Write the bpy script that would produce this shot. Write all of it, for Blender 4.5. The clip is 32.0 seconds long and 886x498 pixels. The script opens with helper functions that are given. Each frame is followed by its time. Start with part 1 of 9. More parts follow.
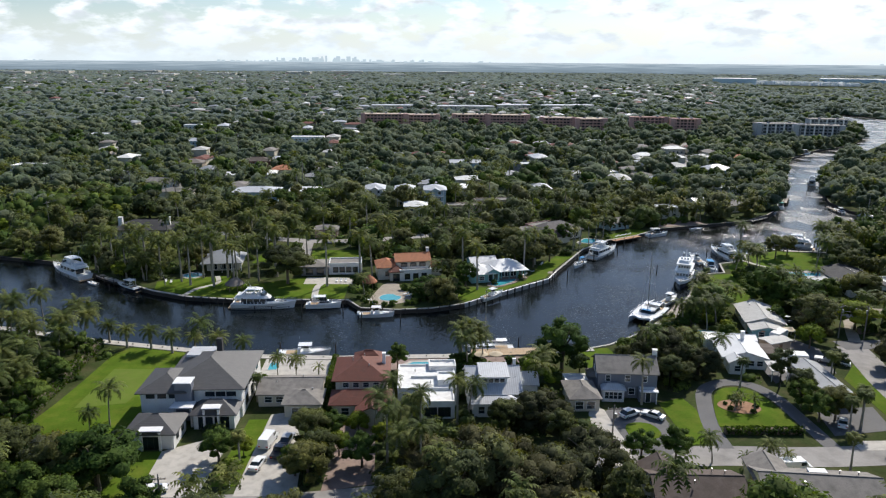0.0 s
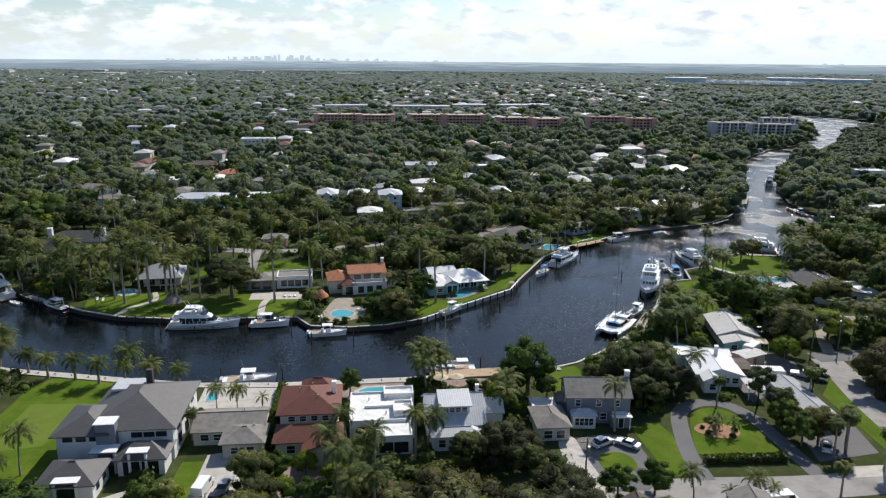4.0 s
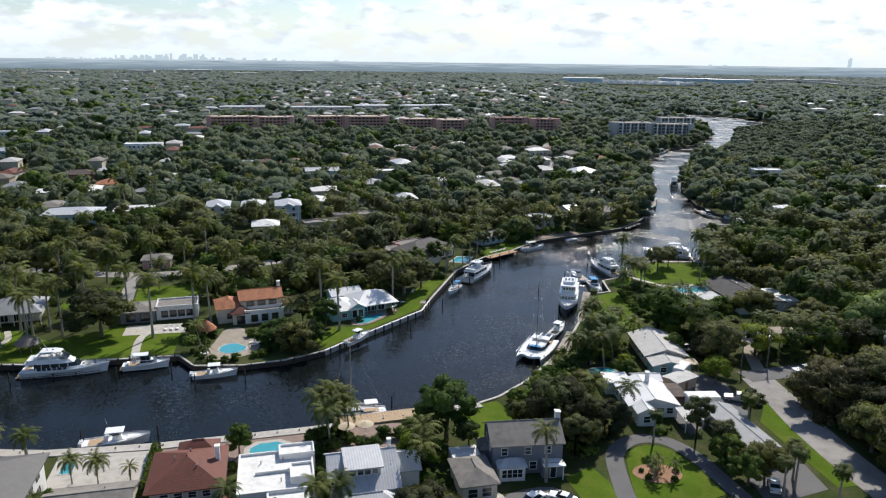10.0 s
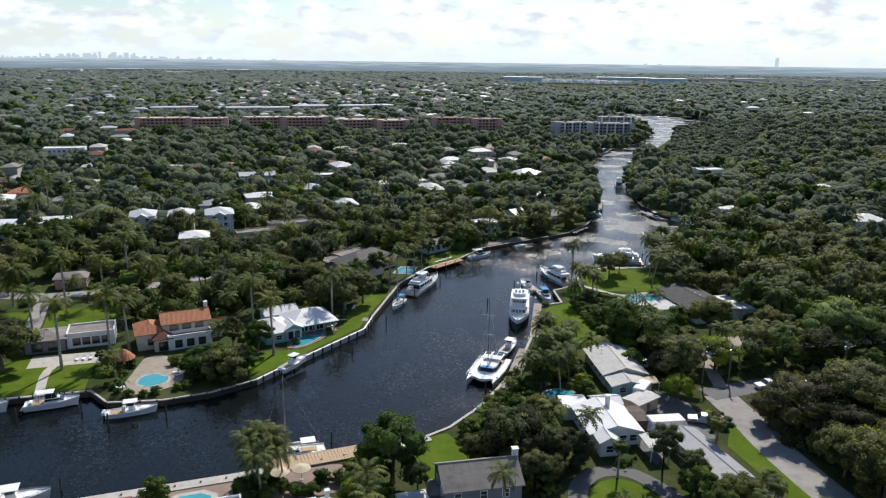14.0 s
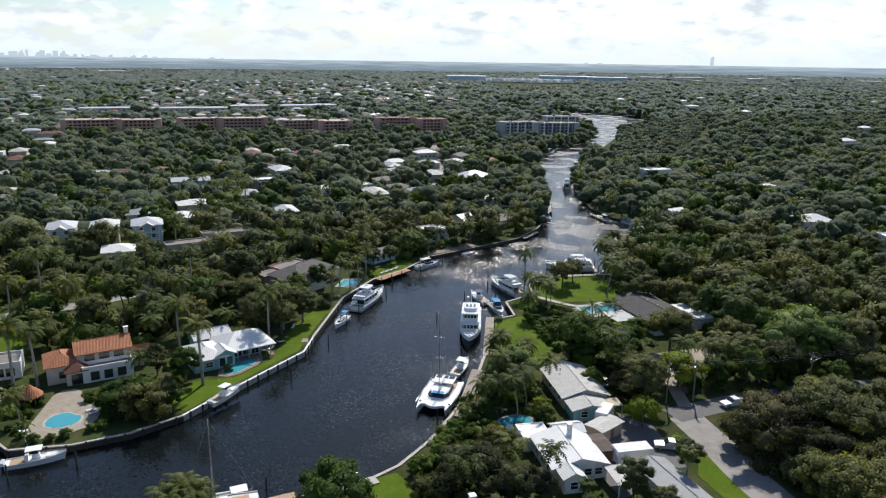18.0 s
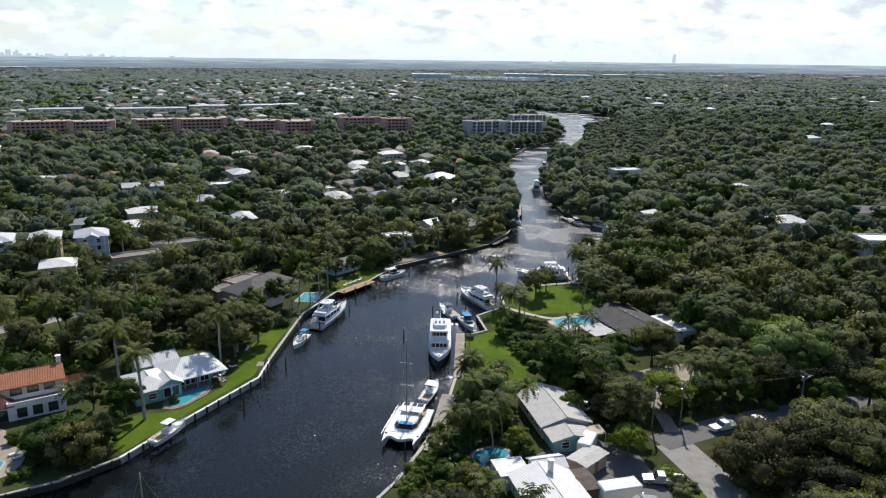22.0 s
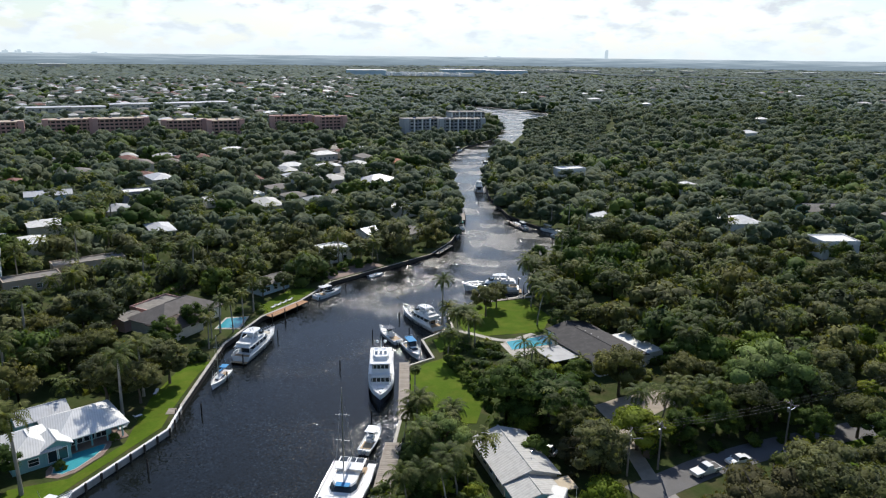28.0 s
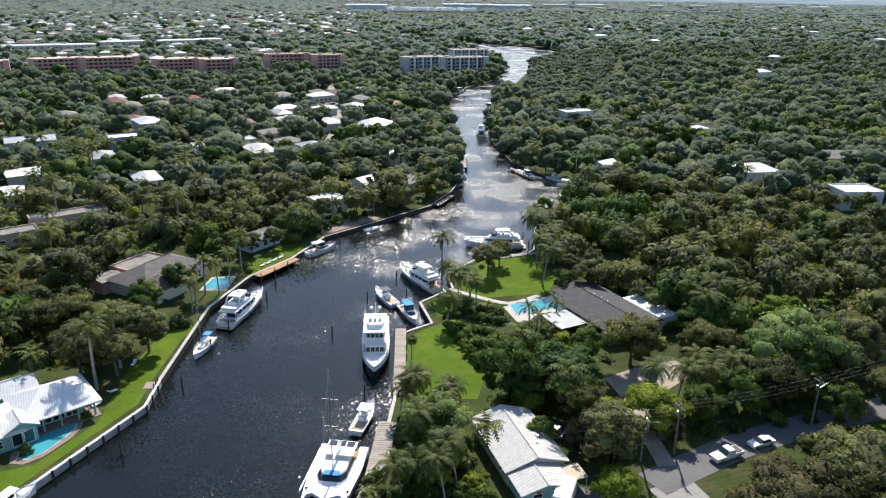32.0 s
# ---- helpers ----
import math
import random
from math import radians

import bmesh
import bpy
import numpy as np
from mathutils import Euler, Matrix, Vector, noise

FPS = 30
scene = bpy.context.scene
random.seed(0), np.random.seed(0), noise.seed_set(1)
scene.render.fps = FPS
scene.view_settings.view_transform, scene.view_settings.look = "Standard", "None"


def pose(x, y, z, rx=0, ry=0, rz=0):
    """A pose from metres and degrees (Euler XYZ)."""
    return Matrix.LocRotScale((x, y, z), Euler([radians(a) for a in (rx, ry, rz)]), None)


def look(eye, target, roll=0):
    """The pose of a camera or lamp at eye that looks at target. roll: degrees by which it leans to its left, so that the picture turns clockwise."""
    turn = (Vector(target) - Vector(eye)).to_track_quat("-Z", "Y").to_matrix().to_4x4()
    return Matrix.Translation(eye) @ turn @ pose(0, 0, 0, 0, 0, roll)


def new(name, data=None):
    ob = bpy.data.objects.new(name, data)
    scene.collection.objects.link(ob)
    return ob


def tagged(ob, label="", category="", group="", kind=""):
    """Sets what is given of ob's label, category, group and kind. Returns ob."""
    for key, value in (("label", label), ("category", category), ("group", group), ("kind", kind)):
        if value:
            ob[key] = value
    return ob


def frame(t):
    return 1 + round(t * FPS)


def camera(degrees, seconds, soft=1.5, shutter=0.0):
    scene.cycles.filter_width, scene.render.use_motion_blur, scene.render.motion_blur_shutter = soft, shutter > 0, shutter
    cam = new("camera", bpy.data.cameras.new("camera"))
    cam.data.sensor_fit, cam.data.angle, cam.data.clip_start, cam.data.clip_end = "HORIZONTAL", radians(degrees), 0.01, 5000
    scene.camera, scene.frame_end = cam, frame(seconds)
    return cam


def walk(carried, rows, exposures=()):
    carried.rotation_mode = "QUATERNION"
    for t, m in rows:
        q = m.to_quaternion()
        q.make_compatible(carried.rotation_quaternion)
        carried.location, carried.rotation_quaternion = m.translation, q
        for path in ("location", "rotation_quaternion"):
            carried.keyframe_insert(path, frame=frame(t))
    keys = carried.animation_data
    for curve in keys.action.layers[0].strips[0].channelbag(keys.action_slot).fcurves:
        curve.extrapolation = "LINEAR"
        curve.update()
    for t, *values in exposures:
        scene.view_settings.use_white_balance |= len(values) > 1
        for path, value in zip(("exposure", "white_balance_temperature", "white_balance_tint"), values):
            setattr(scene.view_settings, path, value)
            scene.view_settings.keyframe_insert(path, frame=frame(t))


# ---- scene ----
# camera: seconds, place, yaw, pitch, lean
cam = camera(62.44, 32.0, soft=1.2)
PATH_ROWS = [
    (0, 0.00, -0.00, 72.00, -2.33, -14.52, 0.35),
    (1, 0.20, 3.33, 72.03, -3.16, -14.55, 0.33),
    (2, 0.45, 6.79, 72.05, -3.81, -14.57, 0.36),
    (3, 0.79, 10.35, 72.03, -4.60, -14.57, 0.39),
    (3.5, 1.00, 12.14, 72.02, -5.15, -14.57, 0.40),
    (5.5, 1.70, 19.19, 71.95, -7.78, -14.53, 0.49),
    (6, 1.92, 20.88, 71.96, -8.47, -14.53, 0.51),
    (7, 2.36, 24.24, 71.95, -9.82, -14.51, 0.53),
    (8, 2.92, 27.70, 72.02, -11.06, -14.49, 0.58),
    (9, 3.58, 31.20, 72.08, -12.20, -14.51, 0.62),
    (10, 4.27, 34.73, 72.13, -13.30, -14.51, 0.66),
    (11, 5.00, 38.24, 72.20, -14.40, -14.51, 0.67),
    (12, 5.82, 41.74, 72.28, -15.57, -14.53, 0.68),
    (13, 6.81, 45.21, 72.30, -16.71, -14.55, 0.73),
    (14, 7.85, 48.63, 72.31, -17.87, -14.53, 0.73),
    (14.5, 8.37, 50.32, 72.33, -18.41, -14.54, 0.73),
    (16.5, 10.63, 56.94, 72.45, -20.62, -14.55, 0.76),
    (17, 11.22, 58.58, 72.48, -21.16, -14.57, 0.79),
    (18, 12.40, 61.84, 72.57, -22.21, -14.57, 0.80),
    (19, 13.69, 65.01, 72.66, -23.34, -14.60, 0.76),
    (20, 15.09, 68.17, 72.74, -23.82, -14.64, 0.75),
    (21, 16.55, 71.38, 72.75, -24.18, -14.68, 0.74),
    (22, 17.99, 74.69, 72.72, -24.85, -14.68, 0.67),
    (23, 19.45, 78.10, 72.71, -25.96, -14.69, 0.63),
    (24, 20.94, 81.61, 72.71, -27.05, -14.70, 0.63),
    (25, 22.47, 85.05, 72.66, -28.21, -14.73, 0.63),
    (26, 24.10, 88.43, 72.63, -29.32, -14.71, 0.63),
    (26.5, 24.90, 90.13, 72.62, -29.73, -14.73, 0.62),
    (28.5, 28.38, 96.60, 72.31, -29.77, -15.21, 0.66),
    (29, 29.34, 98.12, 72.32, -29.76, -16.29, 0.63),
    (29.5, 30.28, 99.62, 72.34, -29.73, -17.58, 0.58),
    (30, 31.22, 101.10, 72.38, -29.70, -18.76, 0.54),
    (30.5, 32.16, 102.55, 72.48, -29.66, -19.47, 0.53),
    (31, 33.09, 103.98, 72.61, -29.65, -19.63, 0.53),
    (32, 34.91, 106.80, 72.89, -29.63, -19.69, 0.57),
]
EXPOSURE = 0.27
walk(cam, [(t, pose(x, y, z, 90 + p, 0, yaw) @ pose(0, 0, 0, 0, 0, r)) for t, x, y, z, yaw, p, r in PATH_ROWS], [(0, EXPOSURE, 6320, 10), (28.5, EXPOSURE, 6320, 10), (30.5, EXPOSURE + 0.55, 6320, 10), (32, EXPOSURE + 0.57, 6320, 10)])

# ---- daylight ----
SUN_BEARING, SUN_HEIGHT = 35.0, 43.0
world = bpy.data.worlds.new("sky")
scene.world = world
world.use_nodes = True


def sky():
    nt = world.node_tree
    nt.nodes.clear()
    n, l = nt.nodes.new, nt.links.new
    out, bg = n("ShaderNodeOutputWorld"), n("ShaderNodeBackground")
    tex = n("ShaderNodeTexSky")
    tex.sky_type, tex.sun_disc = "NISHITA", False
    tex.sun_elevation, tex.sun_rotation = radians(SUN_HEIGHT), radians(SUN_BEARING)
    tex.air_density, tex.dust_density, tex.ozone_density = 1.0, 0.6, 2.0
    co, sep = n("ShaderNodeTexCoord"), n("ShaderNodeSeparateXYZ")
    l(co.outputs["Generated"], sep.inputs[0])
    # heaped clouds, wider than high
    stretch = n("ShaderNodeVectorMath"); stretch.operation = "MULTIPLY"; stretch.inputs[1].default_value = (1.0, 1.0, 2.6)
    l(co.outputs["Generated"], stretch.inputs[0])
    noise1 = n("ShaderNodeTexNoise"); noise1.inputs["Scale"].default_value = 17.0; noise1.inputs["Detail"].default_value = 10; noise1.inputs["Roughness"].default_value = 0.58
    l(stretch.outputs[0], noise1.inputs["Vector"])
    noise2 = n("ShaderNodeTexNoise"); noise2.inputs["Scale"].default_value = 26.0; noise2.inputs["Detail"].default_value = 6
    l(stretch.outputs[0], noise2.inputs["Vector"])
    ramp = n("ShaderNodeValToRGB")
    ramp.color_ramp.elements[0].position, ramp.color_ramp.elements[1].position = 0.40, 0.53
    # fewer clouds overhead than low over the land
    thin = n("ShaderNodeMath"); thin.operation = "MULTIPLY_ADD"; thin.inputs[1].default_value = -0.55
    l(sep.outputs["Z"], thin.inputs[0]); l(noise1.outputs["Fac"], thin.inputs[2])
    l(thin.outputs[0], ramp.inputs[0])
    # some thick parts of the clouds are greyer
    shade = n("ShaderNodeValToRGB")
    shade.color_ramp.elements[0].position, shade.color_ramp.elements[0].color = 0.46, (9.6, 10.0, 10.2, 1)
    shade.color_ramp.elements[1].position, shade.color_ramp.elements[1].color = 0.63, (6.5, 6.9, 7.3, 1)
    l(noise2.outputs["Fac"], shade.inputs[0])
    mix = n("ShaderNodeMix"); mix.data_type = "RGBA"
    l(ramp.outputs["Color"], mix.inputs[0])
    tint = n("ShaderNodeVectorMath"); tint.operation = "MULTIPLY"; tint.inputs[1].default_value = (0.94, 0.97, 1.03)
    l(tex.outputs[0], tint.inputs[0]); l(tint.outputs[0], mix.inputs[6]); l(shade.outputs["Color"], mix.inputs[7])
    # low, bright haze near the horizon
    hz = n("ShaderNodeMapRange"); hz.inputs[1].default_value, hz.inputs[2].default_value = 0.0, 0.06
    hz.inputs[3].default_value, hz.inputs[4].default_value = 0.85, 0.0
    l(sep.outputs["Z"], hz.inputs[0])
    mix2 = n("ShaderNodeMix"); mix2.data_type = "RGBA"
    mix2.inputs[7].default_value = (7.4, 8.3, 8.8, 1)
    l(hz.outputs[0], mix2.inputs[0]); l(mix.outputs[2], mix2.inputs[6])
    l(mix2.outputs[2], bg.inputs[0]); bg.inputs[1].default_value = 0.096
    l(bg.outputs[0], out.inputs[0])


sky()
sun = new("sun", bpy.data.lights.new("sun", "SUN"))
sun.data.energy, sun.data.angle, sun.data.color = 4.25, radians(0.55), (1.0, 0.935, 0.84)
_b, _e = radians(SUN_BEARING), radians(SUN_HEIGHT)
sun.matrix_world = look((math.sin(_b) * 900, math.cos(_b) * 900, math.tan(_e) * 900), (0, 0, 0))

# ---- materials ----
def surface(name, col, rough=0.7, metal=0.0, vary=0.15, scale=0.4, fine=6.0, bump=0.15, island=0.0, spec=0.4, dirt=None, dirt_amt=0.0, obj_random=0.0, translucent=0.0, relief=0.05):
    """Colour with wear at two scales, fine relief, and variation from piece to piece."""
    m = bpy.data.materials.new(name)
    m.use_nodes = True
    nt = m.node_tree
    n, l = nt.nodes.new, nt.links.new
    b = nt.nodes["Principled BSDF"]
    b.inputs["Roughness"].default_value, b.inputs["Metallic"].default_value = rough, metal
    b.inputs["Specular IOR Level"].default_value = spec
    geo = n("ShaderNodeNewGeometry")
    big, small = n("ShaderNodeTexNoise"), n("ShaderNodeTexNoise")
    big.inputs["Scale"].default_value, big.inputs["Detail"].default_value = scale, 4
    small.inputs["Scale"].default_value, small.inputs["Detail"].default_value = fine, 3
    l(geo.outputs["Position"], big.inputs["Vector"]); l(geo.outputs["Position"], small.inputs["Vector"])
    val = n("ShaderNodeMath"); val.operation = "MULTIPLY_ADD"
    l(big.outputs["Fac"], val.inputs[0]); val.inputs[1].default_value = 2.2 * vary; val.inputs[2].default_value = 1 - 1.1 * vary
    val2 = n("ShaderNodeMath"); val2.operation = "MULTIPLY_ADD"
    l(small.outputs["Fac"], val2.inputs[0]); val2.inputs[1].default_value = 1.2 * vary; val2.inputs[2].default_value = -0.6 * vary
    s = n("ShaderNodeMath"); s.operation = "ADD"
    l(val.outputs[0], s.inputs[0]); l(val2.outputs[0], s.inputs[1])
    last = s
    for amt, src in ((island, geo.outputs["Random Per Island"]), (obj_random, None)):
        if not amt:
            continue
        if src is None:
            src = n("ShaderNodeObjectInfo").outputs["Random"]
        r = n("ShaderNodeMath"); r.operation = "MULTIPLY_ADD"
        l(src, r.inputs[0]); r.inputs[1].default_value = 2 * amt; r.inputs[2].default_value = 1 - amt
        k = n("ShaderNodeMath"); k.operation = "MULTIPLY"
        l(last.outputs[0], k.inputs[0]); l(r.outputs[0], k.inputs[1])
        last = k
    base = n("ShaderNodeMix"); base.data_type = "RGBA"
    base.inputs[6].default_value, base.inputs[7].default_value = (*col, 1), (*(dirt or col), 1)
    st = n("ShaderNodeTexNoise"); st.inputs["Scale"].default_value, st.inputs["Detail"].default_value = scale * 2.3, 6
    l(geo.outputs["Position"], st.inputs["Vector"])
    mr = n("ShaderNodeMapRange"); mr.inputs[1].default_value, mr.inputs[2].default_value = 0.45, 0.72
    mr.inputs[4].default_value = dirt_amt
    l(st.outputs["Fac"], mr.inputs[0]); l(mr.outputs[0], base.inputs[0])
    mul = n("ShaderNodeVectorMath"); mul.operation = "SCALE"
    l(base.outputs[2], mul.inputs[0]); l(last.outputs[0], mul.inputs["Scale"])
    l(mul.outputs[0], b.inputs["Base Color"])
    if bump:
        bp = n("ShaderNodeBump"); bp.inputs["Strength"].default_value, bp.inputs["Distance"].default_value = bump, relief
        l(small.outputs["Fac"], bp.inputs["Height"]); l(bp.outputs[0], b.inputs["Normal"])
    if translucent:
        tr, ms = n("ShaderNodeBsdfTranslucent"), n("ShaderNodeMixShader")
        ms.inputs[0].default_value = translucent
        warm = n("ShaderNodeVectorMath"); warm.operation = "MULTIPLY"; warm.inputs[1].default_value = (1.5, 1.5, 0.5)
        l(mul.outputs[0], warm.inputs[0]); l(warm.outputs[0], tr.inputs[0])
        l(b.outputs[0], ms.inputs[1]); l(tr.outputs[0], ms.inputs[2])
        l(ms.outputs[0], nt.nodes["Material Output"].inputs[0])
    return m


def foliage(name, dark, light, scale=0.06, island=0.40, translucent=0.32, rough=0.65, spec=0.06):
    """Leaves: the hue drifts from tree to tree, and the value from leaf to leaf."""
    m = surface(name, dark, rough, vary=0.24, scale=scale, fine=2.6, bump=0.45, island=island, dirt=light, dirt_amt=1.0, translucent=translucent, spec=spec, relief=0.3)
    nt = m.node_tree
    n, l = nt.nodes.new, nt.links.new
    tone, info, add = n("ShaderNodeAttribute"), n("ShaderNodeObjectInfo"), n("ShaderNodeMath")
    tone.attribute_name = "tone"
    clump, cb, geo = n("ShaderNodeTexNoise"), n("ShaderNodeBump"), n("ShaderNodeNewGeometry")
    clump.inputs["Scale"].default_value, clump.inputs["Detail"].default_value = 0.75, 3
    cb.inputs["Strength"].default_value, cb.inputs["Distance"].default_value = 0.35, 0.7
    fine = nt.nodes["Principled BSDF"].inputs["Normal"].links[0].from_node
    l(geo.outputs["Position"], clump.inputs["Vector"]); l(clump.outputs["Fac"], cb.inputs["Height"]); l(cb.outputs[0], fine.inputs["Normal"])
    l(tone.outputs["Fac"], add.inputs[0]); l(info.outputs["Random"], add.inputs[1])
    frac = n("ShaderNodeMath"); frac.operation = "FRACT"
    l(add.outputs[0], frac.inputs[0])
    hue = n("ShaderNodeValToRGB")
    for e, (pos, c) in zip([hue.color_ramp.elements[0], hue.color_ramp.elements[1], hue.color_ramp.elements.new(0.35), hue.color_ramp.elements.new(0.7)],
                           ((0.0, (0.52, 0.60, 0.56, 1)), (1.0, (1.62, 1.56, 0.95, 1)), (0.35, (0.80, 0.90, 0.92, 1)), (0.7, (1.12, 1.08, 1.02, 1)))):
        e.position, e.color = pos, c
    l(frac.outputs[0], hue.inputs[0])
    mul = n("ShaderNodeVectorMath"); mul.operation = "MULTIPLY"
    b = nt.nodes["Principled BSDF"]
    src = b.inputs["Base Color"].links[0].from_socket
    users = [k.to_socket for k in src.links]
    l(src, mul.inputs[0]); l(hue.outputs["Color"], mul.inputs[1])
    for u in users:
        l(mul.outputs[0], u)
    return m


def ribbed(name, col, pitch, angle, rough=0.5, metal=0.0, depth=0.4, vary=0.12, dirt=None, dirt_amt=0.3, rows=0.0):
    """Roofing with ribs or courses: pitch in metres along a direction (degrees in plan)."""
    m = surface(name, col, rough, metal, vary, 0.5, 5.0, 0, dirt=dirt, dirt_amt=dirt_amt)
    nt = m.node_tree
    n, l = nt.nodes.new, nt.links.new
    geo, mp, wv = n("ShaderNodeNewGeometry"), n("ShaderNodeMapping"), n("ShaderNodeTexWave")
    mp.inputs["Rotation"].default_value = (0, 0, radians(-angle))
    wv.inputs["Scale"].default_value = math.pi / pitch / 10
    wv.wave_profile = "SAW" if rows else "SIN"
    wv.inputs["Distortion"].default_value = 0.4
    wv.inputs["Detail Scale"].default_value = 4
    l(geo.outputs["Position"], mp.inputs[0]); l(mp.outputs[0], wv.inputs["Vector"])
    bp = n("ShaderNodeBump"); bp.inputs["Strength"].default_value, bp.inputs["Distance"].default_value = depth, 0.06
    bs = nt.nodes["Principled BSDF"]
    l(wv.outputs["Fac"], bp.inputs["Height"]); l(bp.outputs[0], bs.inputs["Normal"])
    # the colour is darker at the joints between courses
    jt, sc = n("ShaderNodeMapRange"), n("ShaderNodeVectorMath")
    jt.inputs[1].default_value, jt.inputs[2].default_value, jt.inputs[3].default_value, jt.inputs[4].default_value = 0.0, 0.35, 0.68 if rows else 0.90, 1.04
    sc.operation = "SCALE"
    src = bs.inputs["Base Color"].links[0].from_socket
    l(wv.outputs["Fac"], jt.inputs[0]); l(src, sc.inputs[0]); l(jt.outputs[0], sc.inputs["Scale"]); l(sc.outputs[0], bs.inputs["Base Color"])
    return m


def water_material():
    """Dark river water: the slope of each wavelet is laid down directly, with calmer and rougher reaches."""
    m = bpy.data.materials.new("river_water")
    m.use_nodes = True
    nt = m.node_tree
    n, l = nt.nodes.new, nt.links.new
    b = nt.nodes["Principled BSDF"]
    b.inputs["Base Color"].default_value = (0.006, 0.008, 0.008, 1)
    b.inputs["Roughness"].default_value, b.inputs["IOR"].default_value = 0.10, 1.33
    b.inputs["Specular IOR Level"].default_value = 0.5
    geo = n("ShaderNodeNewGeometry")
    total = None
    for scale, slope, detail, stretch in ((0.22, 0.07, 2, (1, 1, 1)), (1.1, 0.24, 3, (1.0, 0.7, 1)), (2.4, 9.0, 3, (1, 0.8, 1))):
        t, mp = n("ShaderNodeTexNoise"), n("ShaderNodeMapping")
        mp.inputs["Scale"].default_value = stretch
        t.inputs["Scale"].default_value, t.inputs["Detail"].default_value = scale, detail
        l(geo.outputs["Position"], mp.inputs[0]); l(mp.outputs[0], t.inputs["Vector"])
        mid, mul = n("ShaderNodeVectorMath"), n("ShaderNodeVectorMath")
        mid.operation, mul.operation = "SUBTRACT", "MULTIPLY"
        mid.inputs[1].default_value, mul.inputs[1].default_value = (0.5, 0.5, 0.5), (slope, slope, 0)
        l(t.outputs["Color"], mid.inputs[0])
        if slope > 1:
            # most of the wavelets are flat, a few are steep
            ab, sq = n("ShaderNodeVectorMath"), n("ShaderNodeVectorMath")
            ab.operation, sq.operation = "ABSOLUTE", "MULTIPLY"
            l(mid.outputs[0], ab.inputs[0]); l(mid.outputs[0], sq.inputs[0]); l(ab.outputs[0], sq.inputs[1])
            mid = sq
        l(mid.outputs[0], mul.inputs[0])
        if total:
            add = n("ShaderNodeVectorMath"); l(total.outputs[0], add.inputs[0]); l(mul.outputs[0], add.inputs[1]); total = add
        else:
            total = mul
    gust, mr = n("ShaderNodeTexNoise"), n("ShaderNodeMapRange")
    gust.inputs["Scale"].default_value, gust.inputs["Detail"].default_value = 0.05, 5
    mr.inputs[1].default_value, mr.inputs[2].default_value, mr.inputs[3].default_value, mr.inputs[4].default_value = 0.40, 0.64, 0.28, 1.5
    l(geo.outputs["Position"], gust.inputs["Vector"]); l(gust.outputs["Fac"], mr.inputs[0])
    # the open reach past the bend lies in the wind, the near one in the lee of the trees
    reach, lee, both = n("ShaderNodeVectorMath"), n("ShaderNodeMapRange"), n("ShaderNodeMath")
    reach.operation, both.operation = "DOT_PRODUCT", "MULTIPLY"
    reach.inputs[1].default_value = (0.6, 0.8, 0.0)
    lee.interpolation_type = "SMOOTHSTEP"
    lee.inputs[1].default_value, lee.inputs[2].default_value, lee.inputs[3].default_value, lee.inputs[4].default_value = 268.0, 345.0, 0.58, 1.5
    l(geo.outputs["Position"], reach.inputs[0]); l(reach.outputs["Value"], lee.inputs[0])
    l(mr.outputs[0], both.inputs[0]); l(lee.outputs[0], both.inputs[1])
    # fine wind ripples roughen it there
    fine = n("ShaderNodeMapRange")
    fine.inputs[1].default_value, fine.inputs[2].default_value, fine.inputs[3].default_value, fine.inputs[4].default_value = 0.5, 1.7, 0.10, 0.33
    l(both.outputs[0], fine.inputs[0]); l(fine.outputs[0], b.inputs["Roughness"])
    sc, up, nm = n("ShaderNodeVectorMath"), n("ShaderNodeVectorMath"), n("ShaderNodeVectorMath")
    sc.operation, nm.operation = "SCALE", "NORMALIZE"
    up.inputs[1].default_value = (0, 0, 1)
    l(total.outputs[0], sc.inputs[0]); l(both.outputs[0], sc.inputs["Scale"])
    l(sc.outputs[0], up.inputs[0]); l(up.outputs[0], nm.inputs[0]); l(nm.outputs[0], b.inputs["Normal"])
    return m


def glass(name, col=(0.02, 0.03, 0.035), rough=0.05):
    m = surface(name, col, rough, vary=0.1, bump=0, spec=0.8)
    return m


def haze_sheen(m, weight):
    """A bluish sheen on leaves that stands in for haze over distance."""
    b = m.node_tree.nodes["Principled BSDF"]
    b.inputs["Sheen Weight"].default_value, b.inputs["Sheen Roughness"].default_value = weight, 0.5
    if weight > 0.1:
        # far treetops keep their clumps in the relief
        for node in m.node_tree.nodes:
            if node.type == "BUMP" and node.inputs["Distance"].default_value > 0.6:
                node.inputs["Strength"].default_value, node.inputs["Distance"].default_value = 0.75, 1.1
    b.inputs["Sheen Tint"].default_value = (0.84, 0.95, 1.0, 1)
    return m


